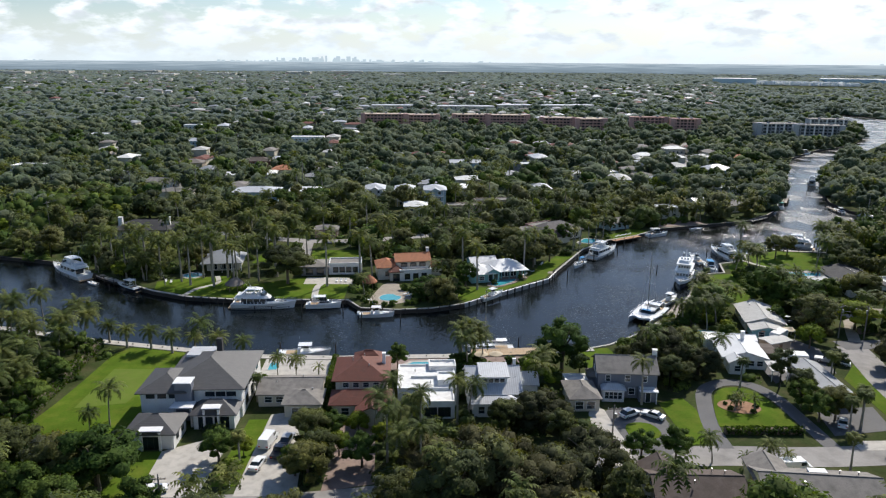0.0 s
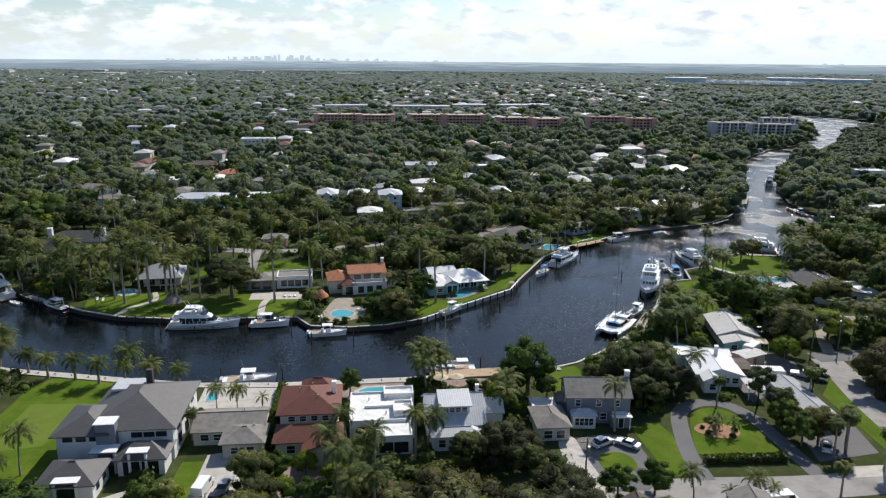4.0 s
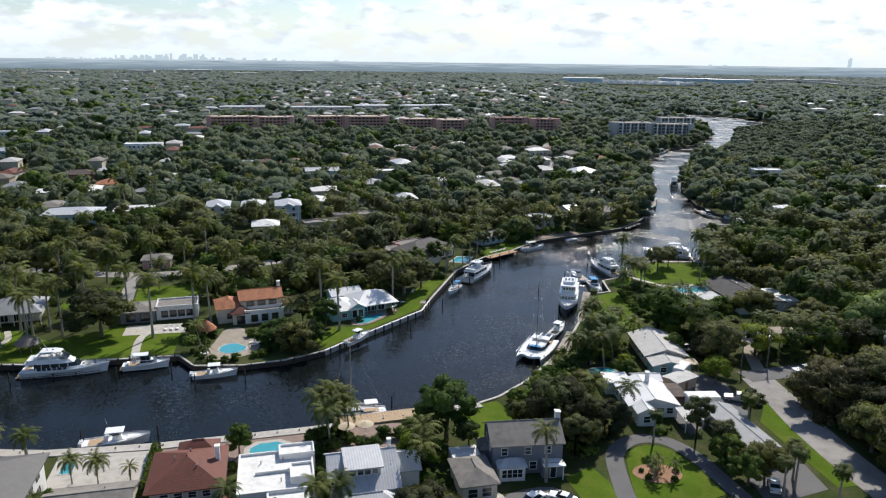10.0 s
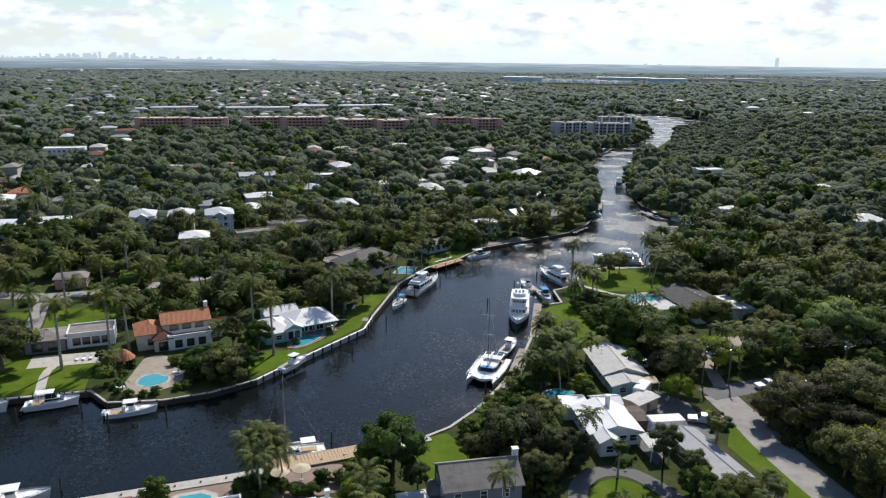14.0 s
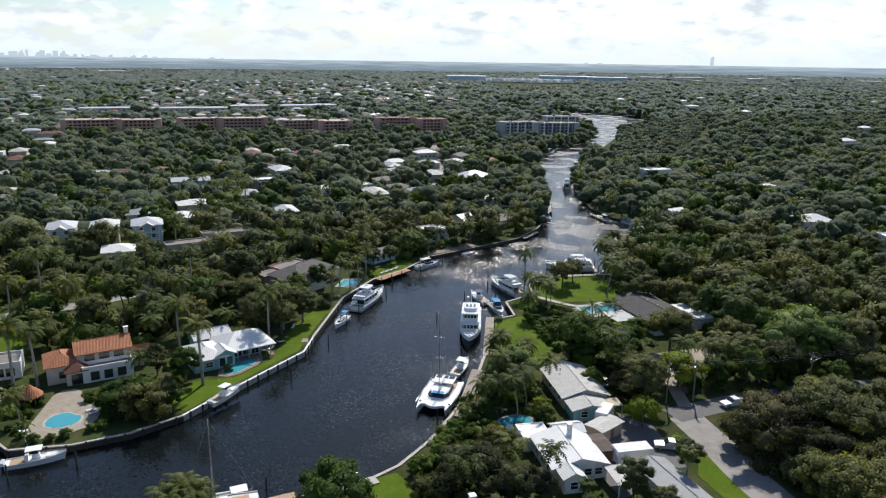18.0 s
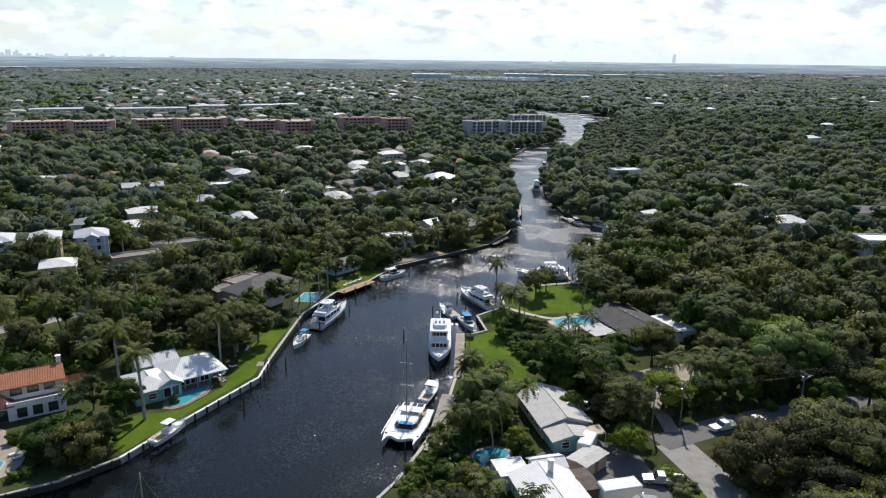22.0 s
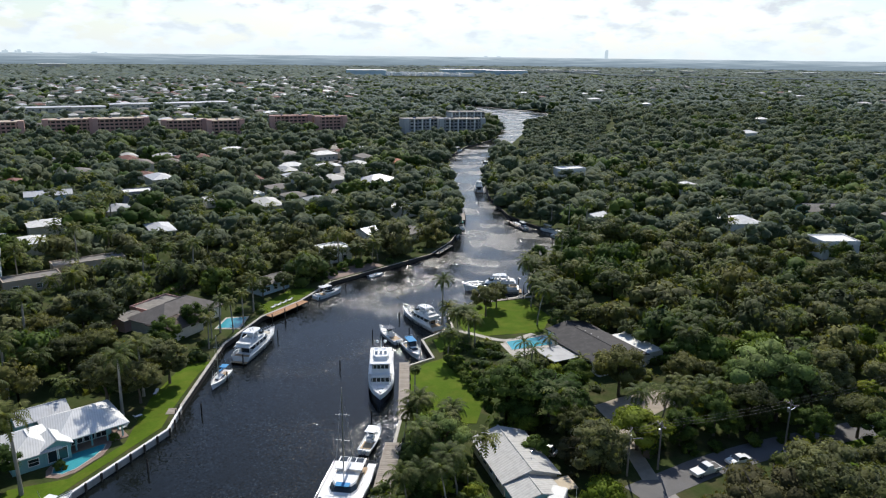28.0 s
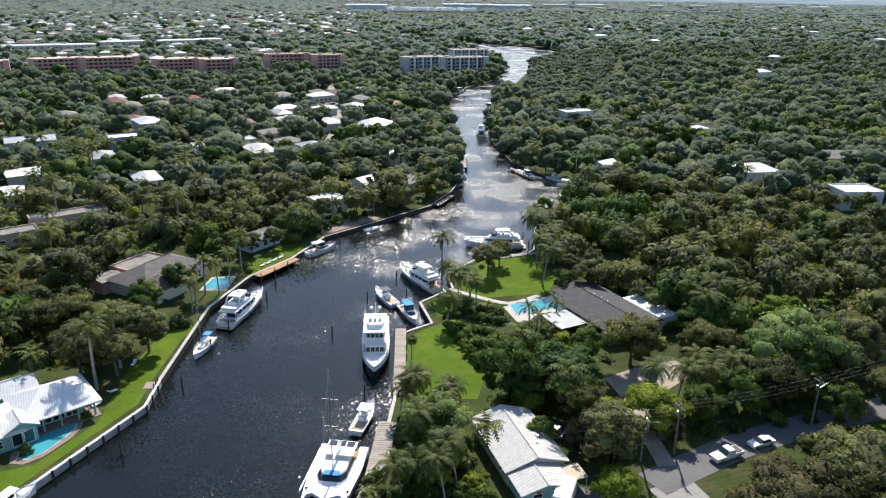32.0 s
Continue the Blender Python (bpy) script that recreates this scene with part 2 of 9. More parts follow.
MAT = dict(
    water=water_material(),
    soil=surface("ground_soil", (0.046, 0.062, 0.020), 0.95, vary=0.55, scale=0.12, fine=1.6, bump=0.4, dirt=(0.10, 0.085, 0.045), dirt_amt=0.6, spec=0.04),
    grass=surface("lawn_grass", (0.078, 0.128, 0.012), 0.95, vary=0.34, scale=0.14, fine=2.2, bump=0.5, dirt=(0.125, 0.150, 0.022), dirt_amt=0.8, spec=0.04),
    turf=surface("dry_lawn", (0.120, 0.170, 0.028), 0.95, vary=0.12, scale=0.25, fine=4.0, bump=0.4, dirt=(0.16, 0.175, 0.045), dirt_amt=0.5, spec=0.04),
    asphalt=surface("asphalt", (0.29, 0.272, 0.25), 0.9, vary=0.22, scale=0.15, fine=3.0, bump=0.3, dirt=(0.18, 0.17, 0.157), dirt_amt=0.7),
    dark_asphalt=surface("dark_asphalt", (0.13, 0.127, 0.125), 0.9, vary=0.22, scale=0.2, fine=3.0, bump=0.3, dirt=(0.14, 0.13, 0.12), dirt_amt=0.4),
    concrete=surface("pale_concrete", (0.46, 0.43, 0.38), 0.85, vary=0.16, scale=0.3, fine=4.0, bump=0.25, dirt=(0.25, 0.23, 0.20), dirt_amt=0.5),
    white=surface("white_paint", (0.78, 0.77, 0.74), 0.6, vary=0.07, scale=0.35, fine=3.0, bump=0.08, dirt=(0.55, 0.53, 0.48), dirt_amt=0.35),
    cream=surface("cream_stucco", (0.62, 0.57, 0.47), 0.85, vary=0.1, scale=0.4, fine=6.0, bump=0.25, dirt=(0.42, 0.38, 0.31), dirt_amt=0.4),
    pinkwall=surface("pink_stucco", (0.56, 0.34, 0.29), 0.85, vary=0.12, scale=0.1, fine=2.0, bump=0.1, dirt=(0.44, 0.27, 0.23), dirt_amt=0.5),
    palegrey=surface("pale_grey_render", (0.40, 0.41, 0.42), 0.8, vary=0.12, scale=0.2, fine=3.0, bump=0.1),
    sand=surface("sandy_gravel", (0.33, 0.285, 0.225), 0.95, vary=0.25, scale=0.3, fine=5.0, bump=0.4, dirt=(0.22, 0.19, 0.15), dirt_amt=0.6),
    greywall=surface("grey_siding", (0.19, 0.20, 0.23), 0.7, vary=0.1, scale=0.4, fine=5.0, bump=0.15),
    gelcoat=surface("white_gelcoat", (0.82, 0.82, 0.80), 0.22, vary=0.04, scale=0.5, fine=3.0, bump=0.0, spec=0.5),
    navy=surface("dark_gelcoat", (0.03, 0.035, 0.05), 0.25, vary=0.1, scale=0.5, bump=0.0, spec=0.5),
    glass=glass("dark_glass"),
    teak=surface("teak_deck", (0.42, 0.30, 0.18), 0.75, vary=0.2, scale=0.8, fine=8.0, bump=0.2),
    dock=surface("weathered_planks", (0.31, 0.27, 0.225), 0.85, vary=0.25, scale=0.6, fine=7.0, bump=0.3, obj_random=0.12),
    newdock=surface("new_orange_timber", (0.38, 0.20, 0.10), 0.8, vary=0.2, scale=0.5, fine=6.0, bump=0.25, obj_random=0.1),
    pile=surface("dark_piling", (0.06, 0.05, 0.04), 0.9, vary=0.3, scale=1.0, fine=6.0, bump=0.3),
    pool=surface("pool_water", (0.06, 0.33, 0.38), 0.06, vary=0.15, scale=0.5, fine=2.0, bump=0.12, spec=0.5),
    bark=surface("bark", (0.14, 0.11, 0.08), 0.9, vary=0.3, scale=1.0, fine=6.0, bump=0.5),
    palmbark=surface("palm_bark", (0.30, 0.27, 0.22), 0.9, vary=0.25, scale=0.8, fine=7.0, bump=0.4),
    oak=foliage("oak_leaves", (0.085, 0.090, 0.026), (0.182, 0.176, 0.048)),
    ficus=foliage("dark_green_leaves", (0.062, 0.098, 0.022), (0.148, 0.192, 0.042)),
    bright=foliage("bright_green_leaves", (0.142, 0.185, 0.022), (0.235, 0.252, 0.036)),
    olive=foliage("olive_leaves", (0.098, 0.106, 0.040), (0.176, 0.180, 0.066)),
    dome=foliage("fresh_green_leaves", (0.120, 0.172, 0.054), (0.230, 0.285, 0.095)),
    brown=foliage("brownish_oak_leaves", (0.066, 0.066, 0.032), (0.112, 0.108, 0.052)),
    palm=foliage("palm_fronds", (0.086, 0.106, 0.031), (0.178, 0.186, 0.060), scale=0.12, rough=0.62, spec=0.10),
    woods=foliage("woodland_leaves", (0.070, 0.095, 0.022), (0.168, 0.184, 0.044), scale=0.035),
    # haze over mid and far treetops is put into paler, bluer leaf colours
    hazel=foliage("mid_treetops_with_haze", (0.090, 0.114, 0.058), (0.188, 0.206, 0.102), rough=0.8, spec=0.08, island=0.16),
    waxy=foliage("far_treetops_with_haze", (0.092, 0.118, 0.062), (0.184, 0.208, 0.106), rough=0.85, spec=0.10, translucent=0.32, island=0.12),
    metal=surface("brushed_metal", (0.55, 0.55, 0.56), 0.35, 1.0, vary=0.08),
    silver=surface("silver_car_paint", (0.42, 0.43, 0.44), 0.35, 0.25, vary=0.05, bump=0.0, spec=0.5),
    wire=surface("black_cable", (0.03, 0.03, 0.03), 0.6),
    black=surface("black_rubber", (0.02, 0.02, 0.022), 0.6, vary=0.1),
    pole=surface("grey_wood_pole", (0.22, 0.19, 0.16), 0.9, vary=0.2),
)

# the sheen for haze is slight near by and stronger farther off
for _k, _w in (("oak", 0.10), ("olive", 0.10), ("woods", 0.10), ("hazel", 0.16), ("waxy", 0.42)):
    haze_sheen(MAT[_k], _w)

# ---- mesh building ----
GROUND = 1.2
CLEAR = []          # plan polygons that trees keep off
LOW = []            # plan polygons where only low plants grow
rng = random.Random(11)


class Shape:
    """Vertices and faces of one part."""

    def __init__(self):
        self.v, self.f = [], []

    def add(self, verts, faces):
        k = len(self.v)
        self.v += [tuple(p) for p in verts]
        self.f += [tuple(k + i for i in q) for q in faces]
        return self

    def box(self, x0, y0, z0, x1, y1, z1, ch=0.0):
        """A block; ch: its chamfer."""
        if not ch:
            v = [(x, y, z) for z in (z0, z1) for y in (y0, y1) for x in (x0, x1)]
            return self.add(v, [(0, 2, 3, 1), (4, 5, 7, 6), (0, 1, 5, 4), (2, 6, 7, 3), (0, 4, 6, 2), (1, 3, 7, 5)])
        c, v = ch, []
        for z, i in ((z0, c), (z0 + c, 0), (z1 - c, 0), (z1, c)):
            a, b, d, e = x0 + i, x1 - i, y0 + i, y1 - i
            k = 0 if i else c
            v += [(a + k, d, z), (b - k, d, z), (b, d + k, z), (b, e - k, z), (b - k, e, z), (a + k, e, z), (a, e - k, z), (a, d + k, z)]
        f = [tuple(range(7, -1, -1)), tuple(range(24, 32))]
        for r in range(3):
            f += [(r * 8 + j, r * 8 + (j + 1) % 8, r * 8 + 8 + (j + 1) % 8, r * 8 + 8 + j) for j in range(8)]
        return self.add(v, f)

    def prism(self, poly, z0, z1):
        n = len(poly)
        area = sum(poly[i][0] * poly[(i + 1) % n][1] - poly[(i + 1) % n][0] * poly[i][1] for i in range(n))
        if area < 0:
            poly = poly[::-1]
        v = [(x, y, z0) for x, y in poly] + [(x, y, z1) for x, y in poly]
        f = [tuple(range(n - 1, -1, -1)), tuple(range(n, 2 * n))]
        f += [(i, (i + 1) % n, n + (i + 1) % n, n + i) for i in range(n)]
        return self.add(v, f)

    def tube(self, pts, radii, sides=8, cap=True):
        """A round bar along points, with a radius at each."""
        rings = []
        for i, p in enumerate(pts):
            a, b = Vector(pts[max(0, i - 1)]), Vector(pts[min(len(pts) - 1, i + 1)])
            d = (b - a).normalized()
            u = d.orthogonal().normalized() if abs(d.z) < 0.99 else Vector((1, 0, 0))
            w = d.cross(u)
            r = radii[i] if isinstance(radii, (list, tuple)) else radii
            rings.append([Vector(p) + (u * math.cos(t) + w * math.sin(t)) * r for t in [2 * math.pi * j / sides for j in range(sides)]])
        return self.loft(rings, True, cap)

    def loft(self, rings, closed=True, cap=True):
        n = len(rings[0])
        v = [p for r in rings for p in r]
        f = []
        for i in range(len(rings) - 1):
            for j in range(n if closed else n - 1):
                f.append((i * n + j, i * n + (j + 1) % n, (i + 1) * n + (j + 1) % n, (i + 1) * n + j))
        if cap:
            f += [tuple(range(n - 1, -1, -1)), tuple(range((len(rings) - 1) * n, len(rings) * n))]
        return self.add(v, f)

    def ball(self, c, r, seg=8, rings=5, squash=1.0):
        v = [(c[0], c[1], c[2] - r * squash)]
        for i in range(1, rings):
            a = -math.pi / 2 + math.pi * i / rings
            v += [(c[0] + r * math.cos(a) * math.cos(2 * math.pi * j / seg), c[1] + r * math.cos(a) * math.sin(2 * math.pi * j / seg), c[2] + r * squash * math.sin(a)) for j in range(seg)]
        v.append((c[0], c[1], c[2] + r * squash))
        top = len(v) - 1
        f = [(0, 1 + (j + 1) % seg, 1 + j) for j in range(seg)]
        for i in range(rings - 2):
            f += [(1 + i * seg + j, 1 + i * seg + (j + 1) % seg, 1 + (i + 1) * seg + (j + 1) % seg, 1 + (i + 1) * seg + j) for j in range(seg)]
        k = 1 + (rings - 2) * seg
        f += [(k + j, k + (j + 1) % seg, top) for j in range(seg)]
        return self.add(v, f)

    def mesh(self, name, smooth=False):
        me = bpy.data.meshes.new(name)
        me.from_pydata(self.v, [], self.f)
        if smooth:
            me.polygons.foreach_set("use_smooth", [True] * len(me.polygons))
        me.update()
        return me


def part(name, shape, material, parent=None, label="", smooth=False, m=None):
    """One mesh object, under a thing or a part."""
    me = shape if isinstance(shape, bpy.types.Mesh) else shape.mesh(name, smooth)
    if not me.materials:
        me.materials.append(material)
    ob = new(name, me)
    if parent:
        ob.parent = parent
    if m is not None:
        ob.matrix_basis = m
    if label:
        tagged(ob, label)
    return ob


def thing(name, x, y, z=GROUND, turn=0.0, label="", category="", group="", kind="", scale=1.0):
    ob = new(name)
    ob.empty_display_size = 0.3
    ob.matrix_basis = pose(x, y, z, 0, 0, turn) @ Matrix.Scale(scale, 4)
    return tagged(ob, label, category, group, kind)


def Box(*a, **k):
    return Shape().box(*a, **k)


def arrays_mesh(name, verts, tris, material, smooth=False, normals=None):
    """A large mesh from numpy arrays of places and triangles."""
    me = bpy.data.meshes.new(name)
    me.vertices.add(len(verts)); me.loops.add(3 * len(tris)); me.polygons.add(len(tris))
    me.vertices.foreach_set("co", np.asarray(verts, dtype=np.float32).ravel())
    me.loops.foreach_set("vertex_index", np.asarray(tris, dtype=np.int32).ravel())
    me.polygons.foreach_set("loop_start", np.arange(0, 3 * len(tris), 3, dtype=np.int32))
    if smooth:
        me.polygons.foreach_set("use_smooth", np.ones(len(tris), dtype=bool))
    me.materials.append(material)
    me.update(calc_edges=True)
    if normals is not None:
        # the leaves of a crown take the light as its rounded outline does
        me.attributes.new("custom_normal", "FLOAT_VECTOR", "POINT").data.foreach_set("vector", np.ascontiguousarray(normals, dtype=np.float32).ravel())
    return me


def inside(x, y, poly):
    c = False
    n = len(poly)
    for i in range(n):
        x0, y0 = poly[i]
        x1, y1 = poly[i - 1]
        if (y0 > y) != (y1 > y) and x < (x1 - x0) * (y - y0) / (y1 - y0) + x0:
            c = not c
    return c


def keep_off(poly, low=False):
    xs, ys = [p[0] for p in poly], [p[1] for p in poly]
    (LOW if low else CLEAR).append((min(xs), min(ys), max(xs), max(ys), poly))


def keep_off_rect(x, y, w, d, turn=0.0, front=0.0, side=0.0):
    """A turned rectangle round (x, y); front: metres kept free on the side towards the river's south."""
    c, s = math.cos(radians(turn)), math.sin(radians(turn))
    pts = [(-w / 2 - side, -d / 2), (w / 2 + side, -d / 2), (w / 2 + side, d / 2), (-w / 2 - side, d / 2)]
    poly = [(x + a * c - b * s, y + a * s + b * c) for a, b in pts]
    keep_off(poly)
    if front:
        keep_off([(x - w * 0.45, y), (x - w * 0.45 - x * front / max(y, 50), y - front), (x + w * 0.45 - x * front / max(y, 50), y - front), (x + w * 0.45, y)], True)


def is_free(x, y, margin=0.0, areas=CLEAR):
    for x0, y0, x1, y1, poly in areas:
        if x0 - margin <= x <= x1 + margin and y0 - margin <= y <= y1 + margin:
            if inside(x, y, poly):
                return False
            if margin and any(inside(x + dx, y + dy, poly) for dx, dy in ((margin, 0), (-margin, 0), (0, margin), (0, -margin))):
                return False
    return True


# ---- river, ground ----
NORTH_BANK = [(-400, 330), (-230, 290), (-152, 265), (-125, 256), (-103, 237), (-82, 222), (-70, 216), (-55, 213), (-20, 211.5), (-16, 204.5),
              (-5, 202.5), (5, 203.5), (15, 207.5), (26, 217), (45, 232.5), (49, 241), (57, 256), (65, 271), (79, 286), (93, 294), (108, 307.5),
              (131, 315), (152, 322), (168, 335), (182, 351), (201, 383), (245, 467), (285, 542), (330, 591), (385, 630), (428, 686), (466, 745), (500, 830), (550, 1000), (545, 1135), (570, 1250)]
SOUTH_BANK = [(610, 1250), (585, 1090), (600, 1000), (625, 880), (600, 815), (536, 762), (486, 722), (440, 664), (368, 584), (300, 517), (289, 492), (250, 437),
              (232, 405), (216, 365), (214, 345), (217, 330), (212, 316), (203, 311), (180, 292), (168, 283), (157, 268), (153, 266), (139, 269.5), (125, 263), (121.5, 254),
              (110, 250), (107, 238.5), (98, 237), (95, 231), (86.5, 215), (76, 199), (66, 188), (58, 180), (50, 174), (45, 172), (28, 170), (9, 168.5), (-19, 168),
              (-39, 169.5), (-57, 174), (-83, 181), (-112, 191), (-200, 215), (-400, 260)]
RIVER = NORTH_BANK + SOUTH_BANK
keep_off(RIVER)


def ground_sheet():
    from mathutils.geometry import tessellate_polygon
    R = 4700
    ring = [(15 + R * math.cos(2 * math.pi * i / 48), 60 + R * math.sin(2 * math.pi * i / 48)) for i in range(48)]
    flat = [Vector((x, y, GROUND)) for x, y in ring + RIVER]
    tris = tessellate_polygon([[Vector((x, y, 0)) for x, y in ring], [Vector((x, y, 0)) for x, y in RIVER]])
    s = Shape()
    fixed = []
    for t in tris:
        a, b, c = (flat[i] for i in t)
        fixed.append(t if (b - a).cross(c - a).z > 0 else t[::-1])
    s.add(flat, fixed)
    tagged(part("ground", s, MAT["soil"]), "dark soil and rough grass under the trees", "ground", kind="structure")
    w = Shape().add([(-500, 100, 0), (1000, 100, 0), (1000, 1400, 0), (-500, 1400, 0)], [(0, 1, 2, 3)])
    tagged(part("water", w, MAT["water"]), "dark rippled river water glinting in the sun", "water", kind="structure")


def offset_line(pts, d):
    """The polyline moved sideways by d (to its left)."""
    out = []
    for i, p in enumerate(pts):
        a, b = Vector(pts[max(0, i - 1)]), Vector(pts[min(len(pts) - 1, i + 1)])
        u = (b - a).normalized()
        out.append((p[0] - u.y * d, p[1] + u.x * d))
    return out


def strip(pts, w0, w1, z0, z1):
    """A band along a line between two offsets, with thickness."""
    a, b = offset_line(pts, w0), offset_line(pts, w1)
    rings = [[(p[0], p[1], z0), (q[0], q[1], z0), (q[0], q[1], z1), (p[0], p[1], z1)] for p, q in zip(a, b)]
    return Shape().loft(rings)


def smooth_line(pts, n=4):
    """Points along a smooth curve through the given ones."""
    out = []
    P = [pts[0]] + list(pts) + [pts[-1]]
    for i in range(1, len(P) - 2):
        for k in range(n):
            t = k / n
            c = []
            for a in (0, 1):
                p0, p1, p2, p3 = P[i - 1][a], P[i][a], P[i + 1][a], P[i + 2][a]
                c.append(0.5 * (2 * p1 + (p2 - p0) * t + (2 * p0 - 5 * p1 + 4 * p2 - p3) * t * t + (3 * p1 - p0 - 3 * p2 + p3) * t ** 3))
            out.append(tuple(c))
    return out + [tuple(pts[-1])]


ground_sheet()


def seawall(pts, cap=0.45, label="pale concrete seawall with a flat cap along the river", mat="concrete", high=1.42, wall_mat="pile"):
    wall = tagged(part("seawall", strip(pts, -0.12, 0.35, -1.0, GROUND - 0.004), MAT[wall_mat]), label, "seawall", kind="structure")
    part("cap", strip(pts, -0.2, cap, GROUND - 0.004, high), MAT[mat], wall)
    return wall


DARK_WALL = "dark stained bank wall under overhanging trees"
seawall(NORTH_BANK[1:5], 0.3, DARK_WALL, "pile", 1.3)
seawall(NORTH_BANK[4:9], 0.5)
seawall(NORTH_BANK[8:13], 0.3, mat="concrete", wall_mat="pile")
seawall(NORTH_BANK[12:16], 0.32, mat="white", wall_mat="concrete")
seawall(NORTH_BANK[15:21])
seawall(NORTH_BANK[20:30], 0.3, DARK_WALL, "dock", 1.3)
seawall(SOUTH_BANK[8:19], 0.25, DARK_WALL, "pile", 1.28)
seawall(SOUTH_BANK[18:26], 0.4)
seawall(SOUTH_BANK[25:35], 0.45)
seawall(SOUTH_BANK[34:42], 2.2)

# ---- roofs and house materials ----
MAT.update(
    slate=ribbed("dark_grey_roof_tiles", (0.105, 0.10, 0.095), 0.36, 90, 0.6, depth=0.6, dirt=(0.15, 0.14, 0.13), rows=1),
    shingle=surface("weathered_shingles", (0.235, 0.215, 0.19), 0.9, vary=0.25, scale=0.35, fine=4.0, bump=0.5, dirt=(0.13, 0.12, 0.105), dirt_amt=0.7),
    brown_shingle=surface("brown_shingles", (0.095, 0.072, 0.058), 0.9, vary=0.3, scale=0.35, fine=4.0, bump=0.5, dirt=(0.16, 0.13, 0.11), dirt_amt=0.5),
    tan_shingle=surface("tan_shingles", (0.19, 0.165, 0.14), 0.9, vary=0.25, scale=0.3, fine=3.0, bump=0.5, dirt=(0.15, 0.13, 0.11), dirt_amt=0.7),
    grey_brown_shingle=surface("grey_brown_shingles", (0.135, 0.122, 0.112), 0.9, vary=0.3, scale=0.35, fine=4.0, bump=0.5, dirt=(0.19, 0.175, 0.16), dirt_amt=0.5),
    black_shingle=surface("charcoal_shingles", (0.052, 0.049, 0.048), 0.9, vary=0.2, scale=0.4, fine=4.0, bump=0.4, dirt=(0.10, 0.095, 0.09), dirt_amt=0.5),
    redtile=ribbed("dark_red_roof_tiles", (0.165, 0.056, 0.036), 0.33, 90, 0.75, depth=0.7, dirt=(0.11, 0.05, 0.035), dirt_amt=0.6, rows=1),
    clay=ribbed("orange_clay_tiles", (0.42, 0.165, 0.075), 0.30, 0, 0.8, depth=0.9, dirt=(0.24, 0.10, 0.055), dirt_amt=0.6),
    whitemetal=ribbed("white_metal_roof", (0.68, 0.68, 0.665), 0.42, 0, 0.45, depth=0.25, dirt=(0.52, 0.505, 0.475), dirt_amt=0.3),
    palemetal=ribbed("pale_grey_metal_roof", (0.50, 0.51, 0.52), 0.45, 0, 0.5, depth=0.22, dirt=(0.38, 0.37, 0.36), dirt_amt=0.5),
    whiteroof=surface("white_membrane_roof", (0.74, 0.73, 0.69), 0.7, vary=0.1, scale=0.4, fine=3.0, bump=0.1, dirt=(0.50, 0.48, 0.44), dirt_amt=0.6),
    creamroof=ribbed("cream_roof_panels", (0.46, 0.45, 0.42), 0.6, 90, 0.7, depth=0.4, dirt=(0.33, 0.315, 0.29), dirt_amt=0.6),
    tealwall=surface("teal_wall_paint", (0.22, 0.42, 0.42), 0.7, vary=0.1),
    bluewall=surface("pale_blue_paint", (0.42, 0.55, 0.62), 0.7, vary=0.1),
    yellowwall=surface("pale_yellow_paint", (0.62, 0.55, 0.30), 0.75, vary=0.1),
    tan=surface("tan_stucco", (0.46, 0.37, 0.28), 0.85, vary=0.14),
    brick=surface("red_brick_wall", (0.30, 0.13, 0.085), 0.9, vary=0.25, scale=0.6, fine=6.0, bump=0.4),
    timber=surface("brown_timber", (0.24, 0.15, 0.09), 0.8, vary=0.25),
    canvas=surface("tan_canvas", (0.50, 0.42, 0.30), 0.9, vary=0.15),
    bluecanvas=surface("blue_canvas", (0.05, 0.25, 0.50), 0.8, vary=0.12),
    tealcanvas=surface("green_canvas", (0.02, 0.26, 0.22), 0.8, vary=0.12),
    redplastic=surface("red_plastic", (0.55, 0.04, 0.035), 0.35, vary=0.08),
    greymetal=surface("dull_grey_roofing", (0.27, 0.28, 0.285), 0.6, vary=0.14, scale=0.4, dirt=(0.2, 0.2, 0.2), dirt_amt=0.5),
    trim=surface("white_trim", (0.80, 0.79, 0.77), 0.5, vary=0.05),
    mulch=surface("mulch_bed", (0.30, 0.17, 0.10), 0.95, vary=0.4, scale=0.8, fine=5.0, bump=0.5),
    paver=surface("red_brown_pavers", (0.26, 0.19, 0.155), 0.9, vary=0.2, scale=0.5, fine=5.0, bump=0.3, dirt=(0.18, 0.14, 0.12), dirt_amt=0.5),
    flower=foliage("pink_blossom", (0.35, 0.06, 0.12), (0.10, 0.12, 0.04), scale=0.5),
)


def hip_roof(w, d, h, over=0.5, thick=0.18, ridge=None):
    """A hipped roof on a w by d plan; ridge: its length (0: a pyramid)."""
    W, D = w / 2 + over, d / 2 + over
    if ridge is None:
        ridge = max(0.0, abs(w - d))
    a = (ridge / 2, 0) if w >= d else (0, ridge / 2)
    s = Shape()
    low = [(-W, -D, -thick), (W, -D, -thick), (W, D, -thick), (-W, D, -thick)]
    up = [(-W, -D, 0), (W, -D, 0), (W, D, 0), (-W, D, 0)]
    tops = [(-a[0], -a[1], h), (a[0], a[1], h)]
    f = [(3, 2, 1, 0)] + [(i, (i + 1) % 4, 4 + (i + 1) % 4, 4 + i) for i in range(4)]
    if w >= d:
        f += [(4, 5, 9, 8), (5, 6, 9), (6, 7, 8, 9), (7, 4, 8)]
    else:
        f += [(4, 5, 8), (5, 6, 9, 8), (6, 7, 9), (7, 4, 8, 9)]
    return s.add(low + up + tops, f)


